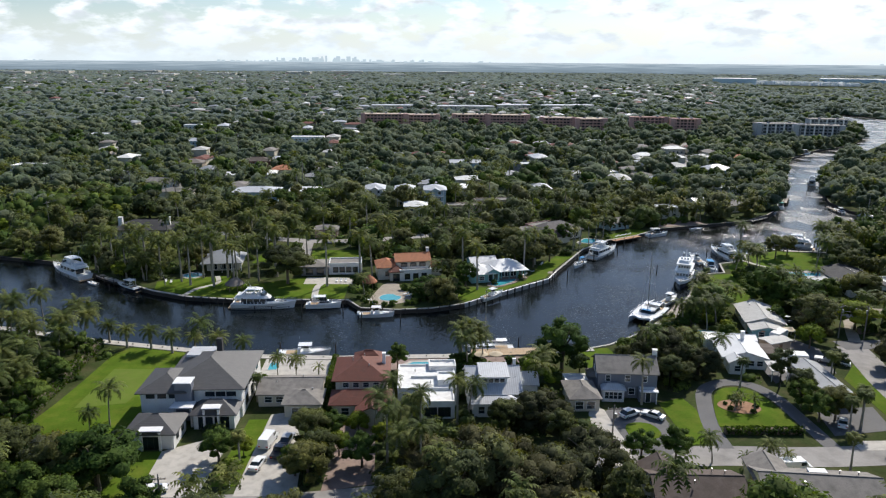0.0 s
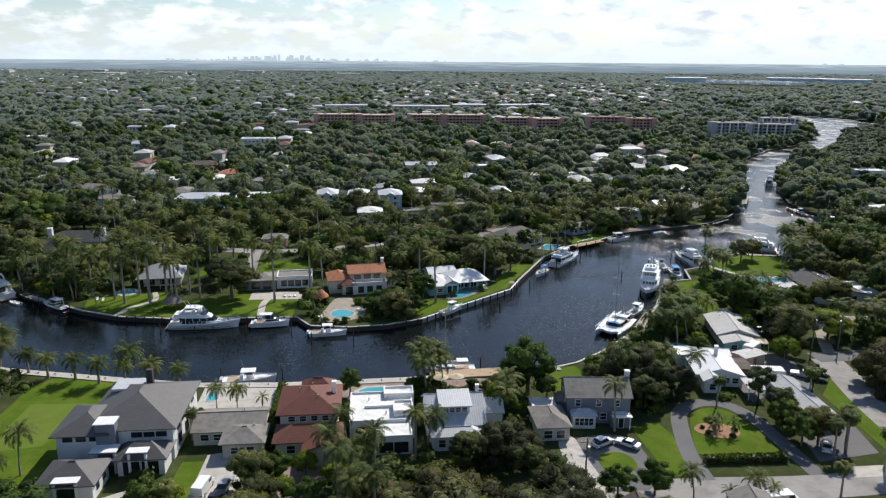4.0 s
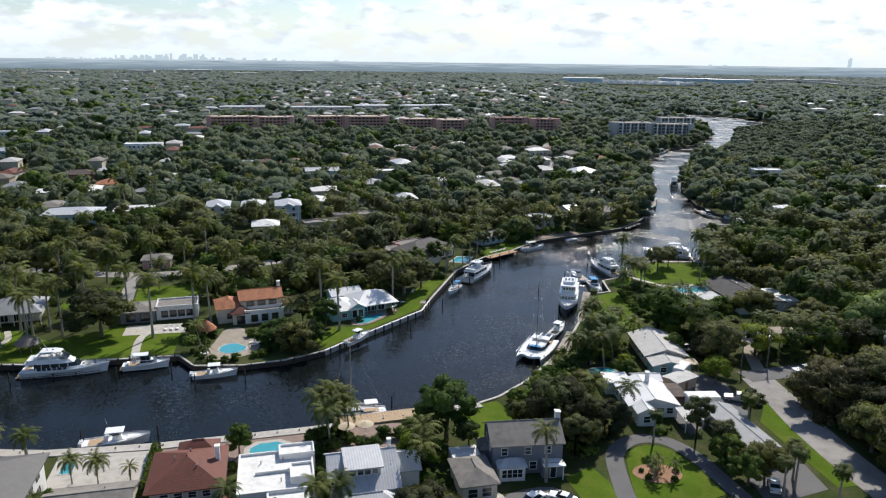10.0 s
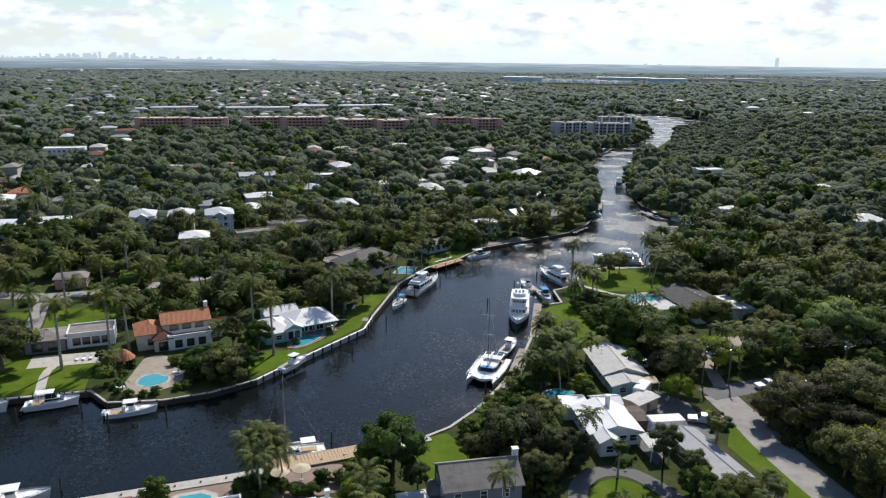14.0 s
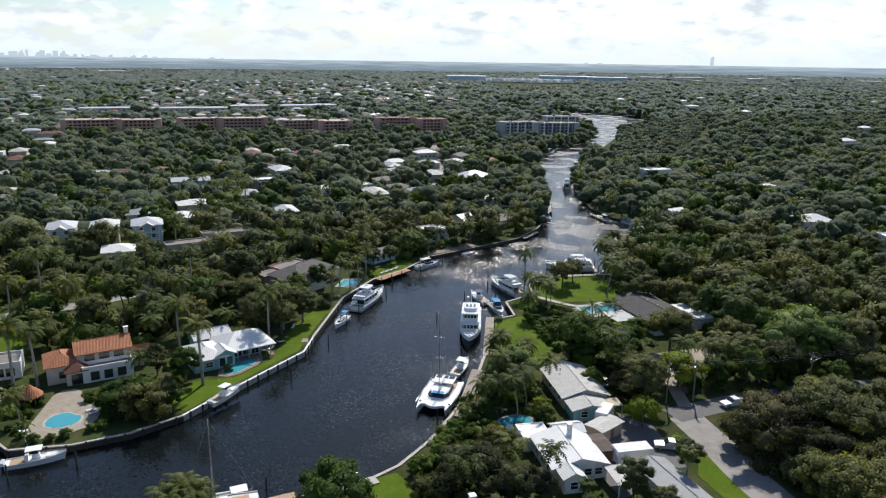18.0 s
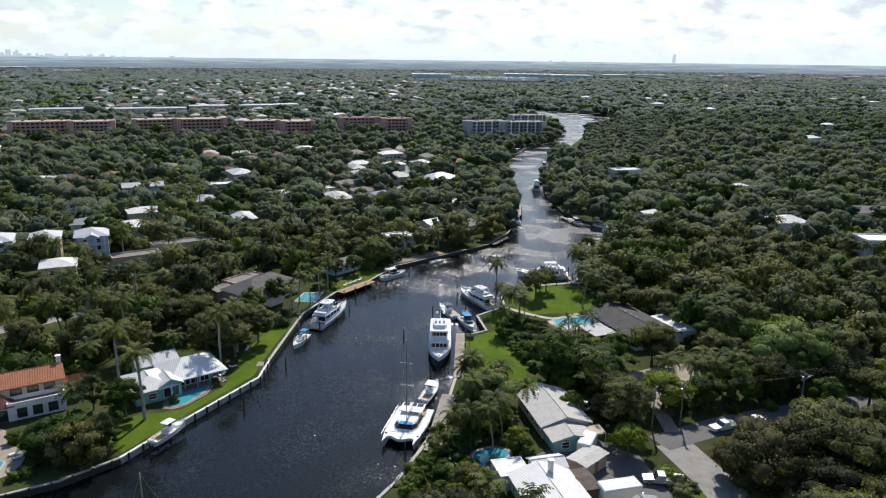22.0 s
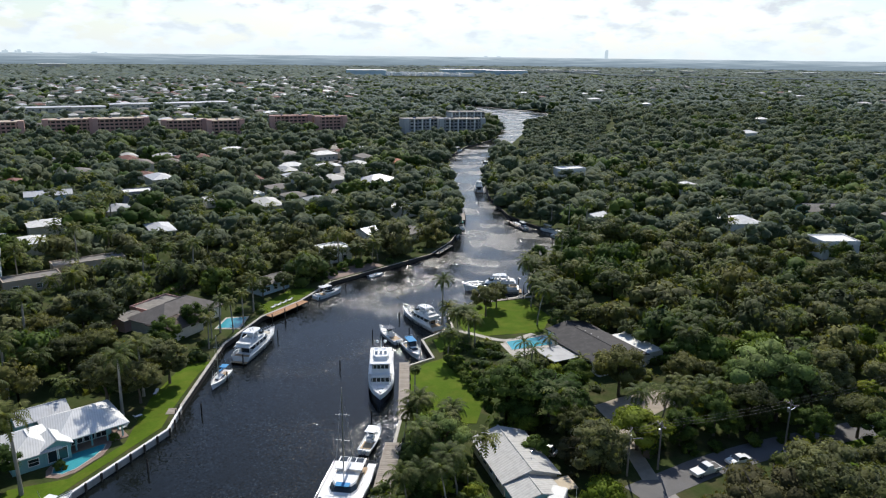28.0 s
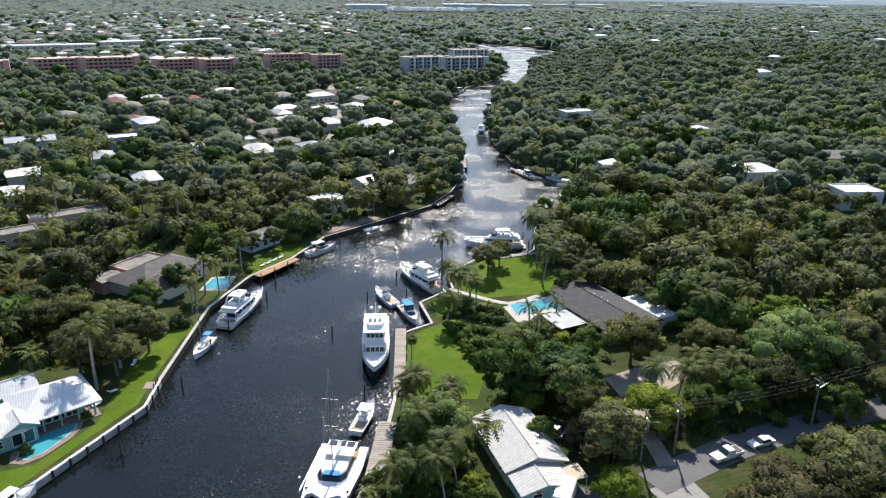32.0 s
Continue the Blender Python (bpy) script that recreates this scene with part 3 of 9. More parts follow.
def gable_roof(w, d, h, over=0.5, thick=0.2, along="x", gable_over=0.4):
    """A gabled roof; along: the ridge's direction."""
    L, H = (w, d) if along == "x" else (d, w)
    A, B = L / 2 + gable_over, H / 2 + over
    sec = [(-B, 0), (0, h), (B, 0), (B, -thick), (0, h - thick), (-B, -thick)]
    if along == "x":
        rings = [[(x, y, z) for y, z in sec] for x in (-A, A)]
    else:
        rings = [[(-y, x, z) for y, z in sec] for x in (-A, A)]
    s = Shape()
    n = 6
    v = rings[0] + rings[1]
    f = [(j, j + n, (j + 1) % n + n, (j + 1) % n) for j in range(n)]
    f += [(0, 1, 4, 5), (1, 2, 3, 4), (n + 5, n + 4, n + 1, n), (n + 4, n + 3, n + 2, n + 1)]
    return s.add(v, f)


def gable_wall(w, d, z, h, along, e):
    """A triangle of wall under one end of a gabled roof."""
    s = Shape()
    if along == "x":
        x = e * w / 2
        p = [(x, -d / 2, z), (x, d / 2, z), (x, 0, z + h), (x - e * 0.2, -d / 2, z), (x - e * 0.2, d / 2, z), (x - e * 0.2, 0, z + h)]
    else:
        y = e * d / 2
        p = [(-w / 2, y, z), (w / 2, y, z), (0, y, z + h), (-w / 2, y - e * 0.2, z), (w / 2, y - e * 0.2, z), (0, y - e * 0.2, z + h)]
    s.add(p, [(0, 1, 2), (5, 4, 3), (0, 3, 4, 1), (1, 4, 5, 2), (2, 5, 3, 0)])
    return s


WINDOW_MESHES = {}


def window(parent, x, y, z, w, h, face, frame="trim", door=False):
    """A framed window or glazed door on a wall that faces face (degrees from the front)."""
    key = (round(w, 2), round(h, 2), frame)
    if key not in WINDOW_MESHES:
        s = Shape()
        t, dp = 0.10, 0.10
        for a in ((-w / 2 - t, -h / 2 - t, w / 2 + t, -h / 2), (-w / 2 - t, h / 2, w / 2 + t, h / 2 + t), (-w / 2 - t, -h / 2, -w / 2, h / 2), (w / 2, -h / 2, w / 2 + t, h / 2)):
            s.box(a[0], -dp, a[1], a[2], 0.02, a[3])
        n = max(1, round(w / 1.1))
        for i in range(1, n):
            q = -w / 2 + w * i / n
            s.box(q - 0.04, -dp * 0.8, -h / 2, q + 0.04, 0.02, h / 2)
        if h < 2 and h > 0.9:
            s.box(-w / 2, -dp * 0.7, -0.03, w / 2, 0.02, 0.03)
        fm = s.mesh("window_frame"); fm.materials.append(MAT[frame])
        pm = Box(-w / 2, -0.045, -h / 2, w / 2, 0.0, h / 2).mesh("pane"); pm.materials.append(MAT["glass"])
        WINDOW_MESHES[key] = (fm, pm)
    fm, pm = WINDOW_MESHES[key]
    win = part("door" if door else "window", fm, None, parent, m=pose(x, y, z, 0, 0, face))
    part("pane", pm, None, win)
    return win


def wall_windows(parent, cx, cy, w, d, z, side, n, ww, wh, frame="trim", span=0.8, door=False):
    """n windows evenly along one side (S, E, N, W) of a block, their middle at z."""
    for i in range(n):
        t = (i + 0.5) / n - 0.5
        if side == "S":
            window(parent, cx + t * w * span, cy - d / 2, z, ww, wh, 0, frame, door)
        elif side == "N":
            window(parent, cx + t * w * span, cy + d / 2, z, ww, wh, 180, frame, door)
        elif side == "E":
            window(parent, cx + w / 2, cy + t * d * span, z, ww, wh, 90, frame, door)
        else:
            window(parent, cx - w / 2, cy + t * d * span, z, ww, wh, -90, frame, door)


def wing(h, cx, cy, w, d, eave, roof="hip", rise=2.0, wall="white", top="shingle", over=0.5, along="x", base=0.0, parapet=0.5, roof_name="roof"):
    """One block of a house: walls and a roof, in the house's own metres."""
    part("wall", Box(cx - w / 2, cy - d / 2, base - 0.3, cx + w / 2, cy + d / 2, eave, ch=0.04), MAT[wall], h)
    if roof == "hip":
        r = part(roof_name, hip_roof(w, d, rise, over), MAT[top], h, m=pose(cx, cy, eave + 0.18))
        part("ridge_cap", Shape().tube([(-max(0, w - d) / 2 - 0.1, 0, rise + 0.02), (max(0, w - d) / 2 + 0.1, 0, rise + 0.02)] if w >= d else [(0, -(d - w) / 2 - 0.1, rise + 0.02), (0, (d - w) / 2 + 0.1, rise + 0.02)], 0.12, 6), MAT[top], r)
    elif roof == "gable":
        r = part(roof_name, gable_roof(w, d, rise, over, 0.2, along), MAT[top], h, m=pose(cx, cy, eave + 0.12))
        for e in (-1, 1):
            part("gable", gable_wall(w, d, 0, rise - 0.12, along, e), MAT[wall], h, m=pose(cx, cy, eave - 0.02))
        part("ridge_cap", Shape().tube([(-w / 2 - .4, 0, rise + 0.02), (w / 2 + .4, 0, rise + 0.02)] if along == "x" else [(0, -d / 2 - .4, rise + 0.02), (0, d / 2 + .4, rise + 0.02)], 0.10, 6), MAT[top], r)
    else:
        s = Shape()
        W, D = w / 2, d / 2
        for a in ((-W, -D, W, -D + .25), (-W, D - .25, W, D), (-W, -D + .25, -W + .25, D - .25), (W - .25, -D + .25, W, D - .25)):
            s.box(a[0] - 0.06 * (a[0] < -W + .1), a[1], 0, a[2], a[3], parapet)
        r = part(roof_name, Box(-W + .25, -D + .25, 0.004, W - .25, D - .25, 0.08), MAT[top], h, m=pose(cx, cy, eave))
        part("parapet", s, MAT[wall], h, m=pose(cx, cy, eave))
    return r


def house(name, label, x, y, turn=0.0, clear=None, front=6.0):
    h = thing(name, x, y, GROUND, turn, label, "house")
    if clear:
        keep_off_rect(x, y, clear[0], clear[1], turn, front)
    return h


def chimney(h, x, y, z0, z1, mat="white", w=0.9):
    c = part("chimney", Box(x - w / 2, y - w / 2, z0, x + w / 2, y + w / 2, z1, ch=0.04), MAT[mat], h)
    part("cap", Box(x - w / 2 - .1, y - w / 2 - .1, z1, x + w / 2 + .1, y + w / 2 + .1, z1 + 0.12), MAT[mat], c)


def vents(h, spots):
    for x, y, z in spots:
        part("roof_vent", Shape().tube([(x, y, z - 0.3), (x, y, z + 0.35)], 0.13, 8), MAT["metal"], h)


# ---- houses on the south bank ----
def south_houses():
    h = house("modern_house", "large white modern house with dark grey tiled hip roofs", -44, 146, 0, (20, 24), 4)
    wing(h, 1.2, 0.5, 15.5, 18.5, 6.4, "hip", 3.4, "white", "slate", 0.9)
    wing(h, -6.5, -4.5, 8.5, 11, 6.2, "hip", 2.2, "white", "slate", 0.8)
    wing(h, -5.2, -17.5, 8.5, 7.5, 3.2, "hip", 2.1, "white", "slate", 0.7)
    wing(h, 4.5, -11.0, 8.0, 5.5, 3.2, "hip", 1.8, "white", "slate", 0.7)
    part("chimney", Box(0.5, 6.0, 7.5, 1.7, 7.2, 11.2, ch=0.05), MAT["black_shingle"], h)
    part("flat_roof", Box(-5.5, 3.6, 8.0, 0.2, 8.6, 8.5, ch=0.04), MAT["palemetal"], h, "flat pale roof over the upper hall")
    for cx, cy, w, d, z in ((-2.2, -9.2, 3.6, 3.2, 8.2), (-2.0, -11.5, 4.5, 3.0, 4.0), (4.2, -13.6, 3.6, 2.0, 4.6), (-5.0, -21.0, 4.2, 2.2, 3.9)):
        c = part("canopy", Box(cx - w / 2, cy - d / 2, z, cx + w / 2, cy + d / 2, z + 0.3, ch=0.04), MAT["white"], h)
        part("fascia", Box(cx - w / 2 - .06, cy - d / 2 - .06, z + 0.05, cx + w / 2 + .06, cy + d / 2 + .06, z + 0.2), MAT["greywall"], c)
        for e in (-1, 1):
            part("pillar", Box(cx + e * (w / 2 - .4) - .2, cy - d / 2 + .2, -0.2, cx + e * (w / 2 - .4) + .2, cy - d / 2 + .6, z), MAT["white"], h) if z < 5 else None
    part("stair_tower", Box(-3.9, -10.2, 0, -0.5, -8.4, 8.2, ch=0.04), MAT["greywall"], h)
    wall_windows(h, 1.2, 0.5, 15.5, 18.5, 5.0, "E", 4, 1.6, 1.3, "black")
    wall_windows(h, 1.2, 0.5, 15.5, 18.5, 2.0, "E", 3, 2.0, 1.8, "black")
    wall_windows(h, -6.5, -4.5, 8.5, 11, 5.4, "S", 3, 1.5, 0.7, "black")
    wall_windows(h, 4.8, 0.5, 8.0, 18.5, 5.2, "S", 3, 1.7, 0.8, "black")
    wall_windows(h, 4.5, -11, 8.0, 5.5, 1.4, "S", 2, 2.6, 2.4, "black", door=True)
    wall_windows(h, -5.2, -17.5, 8.5, 7.5, 1.3, "S", 1, 3.6, 2.4, "black", door=True)
    wall_windows(h, -5.2, -17.5, 8.5, 7.5, 1.8, "E", 2, 1.0, 1.2, "black")
    h = house("cottage", "low cream cottage under weathered grey-brown shingles", -26.3, 146, 0, (15, 20), 4)
    wing(h, 0, 0, 13, 8.5, 2.9, "gable", 1.6, "cream", "shingle", 0.7)
    wing(h, 3.4, -6.0, 7.2, 6.5, 2.9, "hip", 1.5, "cream", "shingle", 0.6)
    wall_windows(h, -3.2, 0, 6.0, 8.5, 1.6, "S", 2, 1.5, 1.2)
    wall_windows(h, 3.4, -6, 7.2, 6.5, 1.5, "S", 2, 1.3, 1.3)
    window(h, 3.3, -9.25, 1.05, 1.0, 2.1, 0, "white", True)
    wall_windows(h, 3.4, -6, 7.2, 6.5, 1.6, "E", 2, 1.2, 1.2)
    vents(h, ((2.2, 1.5, 4.2), (-3, -1.2, 4.0), (5, -5, 4.2)))
    h = house("red_roof_house", "two-storey cream house with dark red tiled hip roofs", -11.3, 147, 0, (12, 22), 3)
    wing(h, 0, 0.8, 10.6, 11.5, 5.6, "hip", 2.7, "cream", "redtile", 0.8)
    wing(h, 0.2, -7.8, 11.5, 6.0, 3.0, "hip", 1.7, "cream", "redtile", 0.7)
    wing(h, 2.5, -12.0, 5.5, 5.0, 2.8, "gable", 1.4, "cream", "redtile", 0.5, "y")
    wing(h, 1.0, 8.2, 6.0, 4.2, 5.2, "hip", 1.6, "cream", "redtile", 0.5)
    chimney(h, 4.6, 2.0, 5, 8.8, "white", 0.7)
    vents(h, ((-2, 1, 7.9), (1.6, -1.8, 7.6), (0.4, 2.2, 8.3)))
    wall_windows(h, 0, 0.8, 10.6, 11.5, 4.6, "S", 4, 1.2, 1.0)
    wall_windows(h, 0.2, -7.8, 11.5, 6, 1.5, "S", 3, 1.5, 1.5)
    wall_windows(h, 0, 0.8, 10.6, 11.5, 4.4, "E", 3, 1.1, 1.1)
    h = house("flat_roof_house", "white flat-roofed modern house with stepped parapets", 2.6, 148, 0, (13, 22), 4)
    wing(h, 0, -0.5, 12.4, 12.5, 3.6, "flat", 0, "white", "whiteroof")
    wing(h, 3.6, 4.8, 6.0, 3.6, 4.3, "flat", 0, "white", "whiteroof")
    wing(h, 4.2, -2.6, 3.8, 4.5, 4.5, "flat", 0, "white", "whiteroof")
    wing(h, 2.0, -9.6, 7.0, 6.0, 3.4, "flat", 0, "white", "whiteroof")
    part("roof_curb", Box(-3.4, -1.0, 3.7, 2.2, -0.7, 4.2), MAT["white"], h)
    wall_windows(h, 2.0, -9.6, 7, 6, 1.5, "S", 2, 2.4, 1.9, "black")
    wall_windows(h, -3.4, -0.5, 5.6, 12.5, 1.6, "S", 1, 3.2, 2.0, "black")
    wall_windows(h, 3.6, 4.8, 6, 3.6, 1.8, "N", 2, 2.2, 2.2, "black")
    vents(h, ((-2.5, 2.5, 4.0), (0.8, -3.6, 4.0), (1.2, 3.0, 4.0)))
    h = house("dormer_house", "white bungalow with a pale grey metal roof and a wide dormer", 17.2, 145, 0, (13, 18), 3)
    wing(h, -0.6, 0, 11.0, 11.5, 3.6, "gable", 3.6, "white", "palemetal", 0.9)
    d = part("dormer", Box(-3.4, -4.0, 4.2, 2.2, 0.2, 6.7, ch=0.03), MAT["white"], h)
    part("dormer_roof", Shape().add([(-3.8, -4.7, 6.55), (2.6, -4.7, 6.55), (2.6, 1.0, 7.5), (-3.8, 1.0, 7.5), (-3.8, -4.7, 6.75), (2.6, -4.7, 6.75), (2.6, 1.0, 7.7), (-3.8, 1.0, 7.7)], [(3, 2, 1, 0), (4, 5, 6, 7), (0, 1, 5, 4), (1, 2, 6, 5), (2, 3, 7, 6), (3, 0, 4, 7)]), MAT["palemetal"], d)
    for i in range(4):
        window(h, -2.4 + i * 1.2, -4.0, 5.7, 0.9, 0.9, 0)
    wing(h, 6.8, 2.2, 4.8, 6.0, 3.2, "gable", 1.6, "white", "palemetal", 0.6)
    wing(h, -0.8, -7.4, 9.0, 3.6, 2.9, "hip", 0.9, "white", "palemetal", 0.4)
    for i in range(4):
        window(h, -3.6 + i * 1.9, -9.2, 1.6, 1.2, 1.5, 0)
    vents(h, ((4.0, -2.6, 5.6), (-5, 2.6, 5.4)))
    chimney(h, 4.3, 1.2, 4, 8.3, "white", 0.6)
    h = house("garage_cottage", "small outbuilding with a weathered brown hip roof", 35.4, 142, 0, (7, 12), 3)
    wing(h, 0, 0, 6.0, 8.5, 2.8, "hip", 1.6, "cream", "shingle", 0.5)
    wing(h, 0.2, 6.4, 5.0, 4.2, 2.7, "flat", 0, "white", "whiteroof", parapet=0.2)
    wall_windows(h, 0, 0, 6, 8.5, 1.4, "S", 2, 1.6, 1.6)
    h = house("grey_house", "two-storey slate grey clapboard house with white window trim", 46.3, 148, -6, (15, 14), 5)
    wing(h, 0, 0, 12.6, 8.4, 5.6, "gable", 2.5, "greywall", "shingle", 0.4)
    wing(h, -6.6, 1.4, 2.4, 4.0, 3.0, "hip", 0.8, "greywall", "shingle", 0.3)
    wing(h, -3.2, -5.2, 4.6, 2.4, 2.7, "hip", 0.9, "white", "palemetal", 0.35)
    wing(h, 4.2, -5.0, 3.8, 2.0, 2.7, "flat", 0, "greywall", "whiteroof", parapet=0.12)
    chimney(h, 6.4, 0.5, 0, 9.4, "white", 0.9)
    for sx in (-4.2, 0.0, 3.6):
        window(h, sx, -4.2, 4.5, 1.0, 1.35, 0)
    wall_windows(h, -3.2, -5.2, 4.6, 2.4, 1.5, "S", 4, 0.8, 1.5)
    window(h, 4.2, -6.0, 1.1, 1.0, 2.1, 0, "trim", True)
    window(h, 1.0, -4.2, 1.6, 1.2, 1.4, 0)
    wall_windows(h, 0, 0, 12.6, 8.4, 4.4, "W", 2, 0.9, 1.3)
    for sx in (2.6, 5.8):
        part("porch_post", Box(sx - .09, -6.9, 0, sx + .09, -6.72, 2.7), MAT["trim"], h)
    part("porch_roof", Box(2.2, -7.1, 2.7, 6.2, -6.0, 2.88, ch=0.03), MAT["trim"], h)
    h = house("white_ranch_house", "low white house under a bright ribbed metal roof", 79.6, 165.0, -10, (14, 19), 3)
    wing(h, 0, -1.0, 10.0, 11.5, 2.7, "gable", 1.6, "white", "whitemetal", 0.5, "y")
    wing(h, -4.0, 7.0, 5.6, 5.6, 2.7, "flat", 0, "white", "whiteroof", parapet=0.15)
    wing(h, -2.6, -8.6, 3.6, 3.6, 2.8, "gable", 1.1, "white", "whitemetal", 0.4, "y")
    wing(h, 2.5, 6.4, 5.5, 4.0, 2.9, "gable", 0.9, "white", "whitemetal", 0.4)
    part("carport_roof", Box(4.0, -13.5, 2.5, 8.0, -7.2, 2.66, ch=0.03), MAT["creamroof"], h)
    for px, py in ((4.3, -13.2), (7.7, -13.2), (4.3, -7.6), (7.7, -7.6)):
        part("carport_post", Box(px - .07, py - .07, 0, px + .07, py + .07, 2.5), MAT["trim"], h)
    chimney(h, 1.2, 2.0, 3.5, 6.2, "white", 0.8)
    window(h, -2.6, -10.4, 1.5, 1.3, 1.3, 0)
    wall_windows(h, 2.4, -1, 5.0, 11.5, 1.5, "S", 2, 1.3, 1.2)
    wall_windows(h, 0, -1, 10, 11.5, 1.5, "W", 3, 1.4, 1.2)
    h = house("long_house", "long low house under a pale cream gabled roof", 95.8, 188.0, -12, (13, 22), 3)
    wing(h, 0, 1.0, 9.6, 15.0, 2.6, "gable", 1.7, "cream", "creamroof", 0.6, "y")
    wing(h, -0.8, -9.2, 7.6, 5.6, 2.4, "gable", 1.1, "tealwall", "creamroof", 0.5, "y")
    part("awning", Box(3.2, -10.8, 2.2, 6.6, -7.0, 2.32, ch=0.02), MAT["canvas"], h, "tan canvas awning")
    for px, py in ((3.4, -10.6), (6.4, -10.6), (6.4, -7.2)):
        part("awning_post", Box(px - .05, py - .05, 0, px + .05, py + .05, 2.2), MAT["trim"], h)
    wall_windows(h, -0.8, -9.2, 7.6, 5.6, 1.5, "S", 2, 1.4, 1.2)
    wall_windows(h, 0, 1, 9.6, 15, 1.6, "W", 4, 1.4, 1.2)
    vents(h, ((-2.2, 4, 4.4), (2.0, -2, 4.6)))
    h = house("carport_house", "narrow house under a long pale grey metal roof", 90.3, 146.8, -3, (8, 19), 3)
    wing(h, 0, 0, 5.6, 17.0, 2.7, "gable", 1.0, "cream", "greymetal", 0.5, "y")
    wall_windows(h, 0, 0, 5.6, 17, 1.5, "W", 4, 1.3, 1.1)
    wall_windows(h, 0, 0, 5.6, 17, 1.3, "S", 1, 2.4, 2.0)
    h = house("brown_roof_house", "white bungalow with a stained brown shingle roof", 46, 104.5, -4, (17, 14), 3)
    wing(h, 0, 0, 14.5, 10.5, 2.9, "gable", 2.4, "white", "brown_shingle", 0.6)
    wing(h, -4.5, 3.5, 6.0, 8.0, 2.9, "gable", 2.0, "white", "brown_shingle", 0.5, "y")
    vents(h, ((3, 2, 5.2), (-1, -2, 5.4), (5, 1.5, 5.2)))
    wall_windows(h, 0, 0, 14.5, 10.5, 1.6, "W", 2, 1.3, 1.3)
    h = house("grey_roof_house", "wide bungalow with a streaked pale grey roof", 66.5, 104.5, -8, (22, 14), 3)
    wing(h, 0, 0, 19.0, 9.5, 2.9, "gable", 2.1, "yellowwall", "shingle", 0.6)
    wing(h, -6.5, 4.2, 6.0, 7.0, 2.9, "gable", 1.6, "yellowwall", "shingle", 0.5, "y")
    part("skylight", Box(-1, 1.6, 4.2, 2, 3.0, 4.6, ch=0.03), MAT["white"], h)
    vents(h, ((4, 2, 4.6), (-3, -2, 4.6), (7, 2, 4.5)))
    wall_windows(h, 0, 0, 19, 9.5, 1.6, "N", 4, 1.4, 1.2)


# ---- houses on the north bank ----
def north_houses():
    h = house("tile_roof_house", "two-storey white house with orange clay tiles and a balcony", -2.2, 238, 8, (22, 14), 10)
    wing(h, 1.5, 1.0, 11.5, 7.5, 5.6, "gable", 1.9, "cream", "clay", 0.6)
    wing(h, -7.2, 0.6, 6.5, 9.0, 4.0, "hip", 1.9, "cream", "clay", 0.5)
    wing(h, -4.6, -4.2, 4.2, 4.0, 3.0, "hip", 1.4, "cream", "redtile", 0.4)
    wing(h, 9.4, 0.8, 4.0, 5.0, 3.2, "gable", 1.1, "cream", "clay", 0.5)
    wing(h, 1.8, -4.6, 10.5, 3.8, 2.9, "flat", 0, "white", "paver", parapet=0.9)
    chimney(h, 7.0, 2.0, 0, 8.9, "white", 0.9)
    wall_windows(h, 1.5, 1, 11.5, 7.5, 4.1, "S", 3, 1.9, 2.0, "black")
    wall_windows(h, 1.8, -4.6, 10.5, 3.8, 1.5, "S", 3, 1.6, 1.8, "black")
    wall_windows(h, -4.6, -4.2, 4.2, 4, 1.3, "S", 1, 2.0, 2.2, "black", door=True)
    wall_windows(h, -7.2, 0.6, 6.5, 9, 2.0, "S", 1, 1.5, 1.4, "black")
    h = house("white_roof_house", "teal-walled house with a bright white metal roof and deep porch", 27.5, 236.5, 12, (24, 20), 12)
    wing(h, 3.4, 2.0, 8.0, 8.6, 2.8, "hip", 0.1, "tealwall", "whitemetal", 0.2)
    part("porch_roof", hip_roof(12.2, 11.4, 2.7, 0.5, 0.2, 3.0), MAT["whitemetal"], h, m=pose(3.4, 0.9, 3.0))
    for i in range(5):
        part("porch_column", Shape().tube([(-2.2 + i * 2.75, -4.4, -0.2), (-2.2 + i * 2.75, -4.4, 2.9)], 0.17, 8), MAT["tealwall"], h)
    for i in range(3):
        part("porch_column", Shape().tube([(8.9, -1.6 + i * 3.3, -0.2), (8.9, -1.6 + i * 3.3, 2.9)], 0.17, 8), MAT["tealwall"], h)
    part("porch_floor", Box(-2.8, -5.2, -0.1, 9.6, 6.4, 0.14), MAT["paver"], h)
    wing(h, -6.6, -1.2, 7.5, 10.5, 2.8, "hip", 1.9, "tealwall", "whitemetal", 0.6)
    wing(h, -3.0, -4.2, 4.4, 4.6, 3.1, "gable", 1.4, "tealwall", "whitemetal", 0.5, "y")
    wing(h, -2.0, 9.5, 9.0, 6.0, 3.0, "gable", 1.4, "tealwall", "palemetal", 0.5)
    wall_windows(h, -3.0, -4.2, 4.4, 4.6, 1.6, "S", 2, 1.4, 2.2)
    wall_windows(h, -6.9, -1.2, 6, 10.5, 1.5, "S", 1, 1.6, 1.2)
    wall_windows(h, 3.4, 2, 8.0, 8.6, 1.4, "S", 3, 1.8, 2.1, door=True)
    h = house("flat_garden_house", "low grey and white house with flat roofs behind the lawn", -28.5, 242.5, 3, (24, 12), 16)
    wing(h, -5.2, 0, 9.0, 8.5, 3.1, "hip", 1.3, "greywall", "shingle", 0.6)
    wing(h, 5.0, 0.3, 11.0, 7.5, 3.5, "flat", 0, "white", "shingle")
    wall_windows(h, 5, 0.3, 11, 7.5, 1.7, "S", 4, 1.6, 1.7, "black")
    wall_windows(h, -5.2, 0, 9, 8.5, 1.5, "S", 2, 2.2, 2.0, "black", door=True)
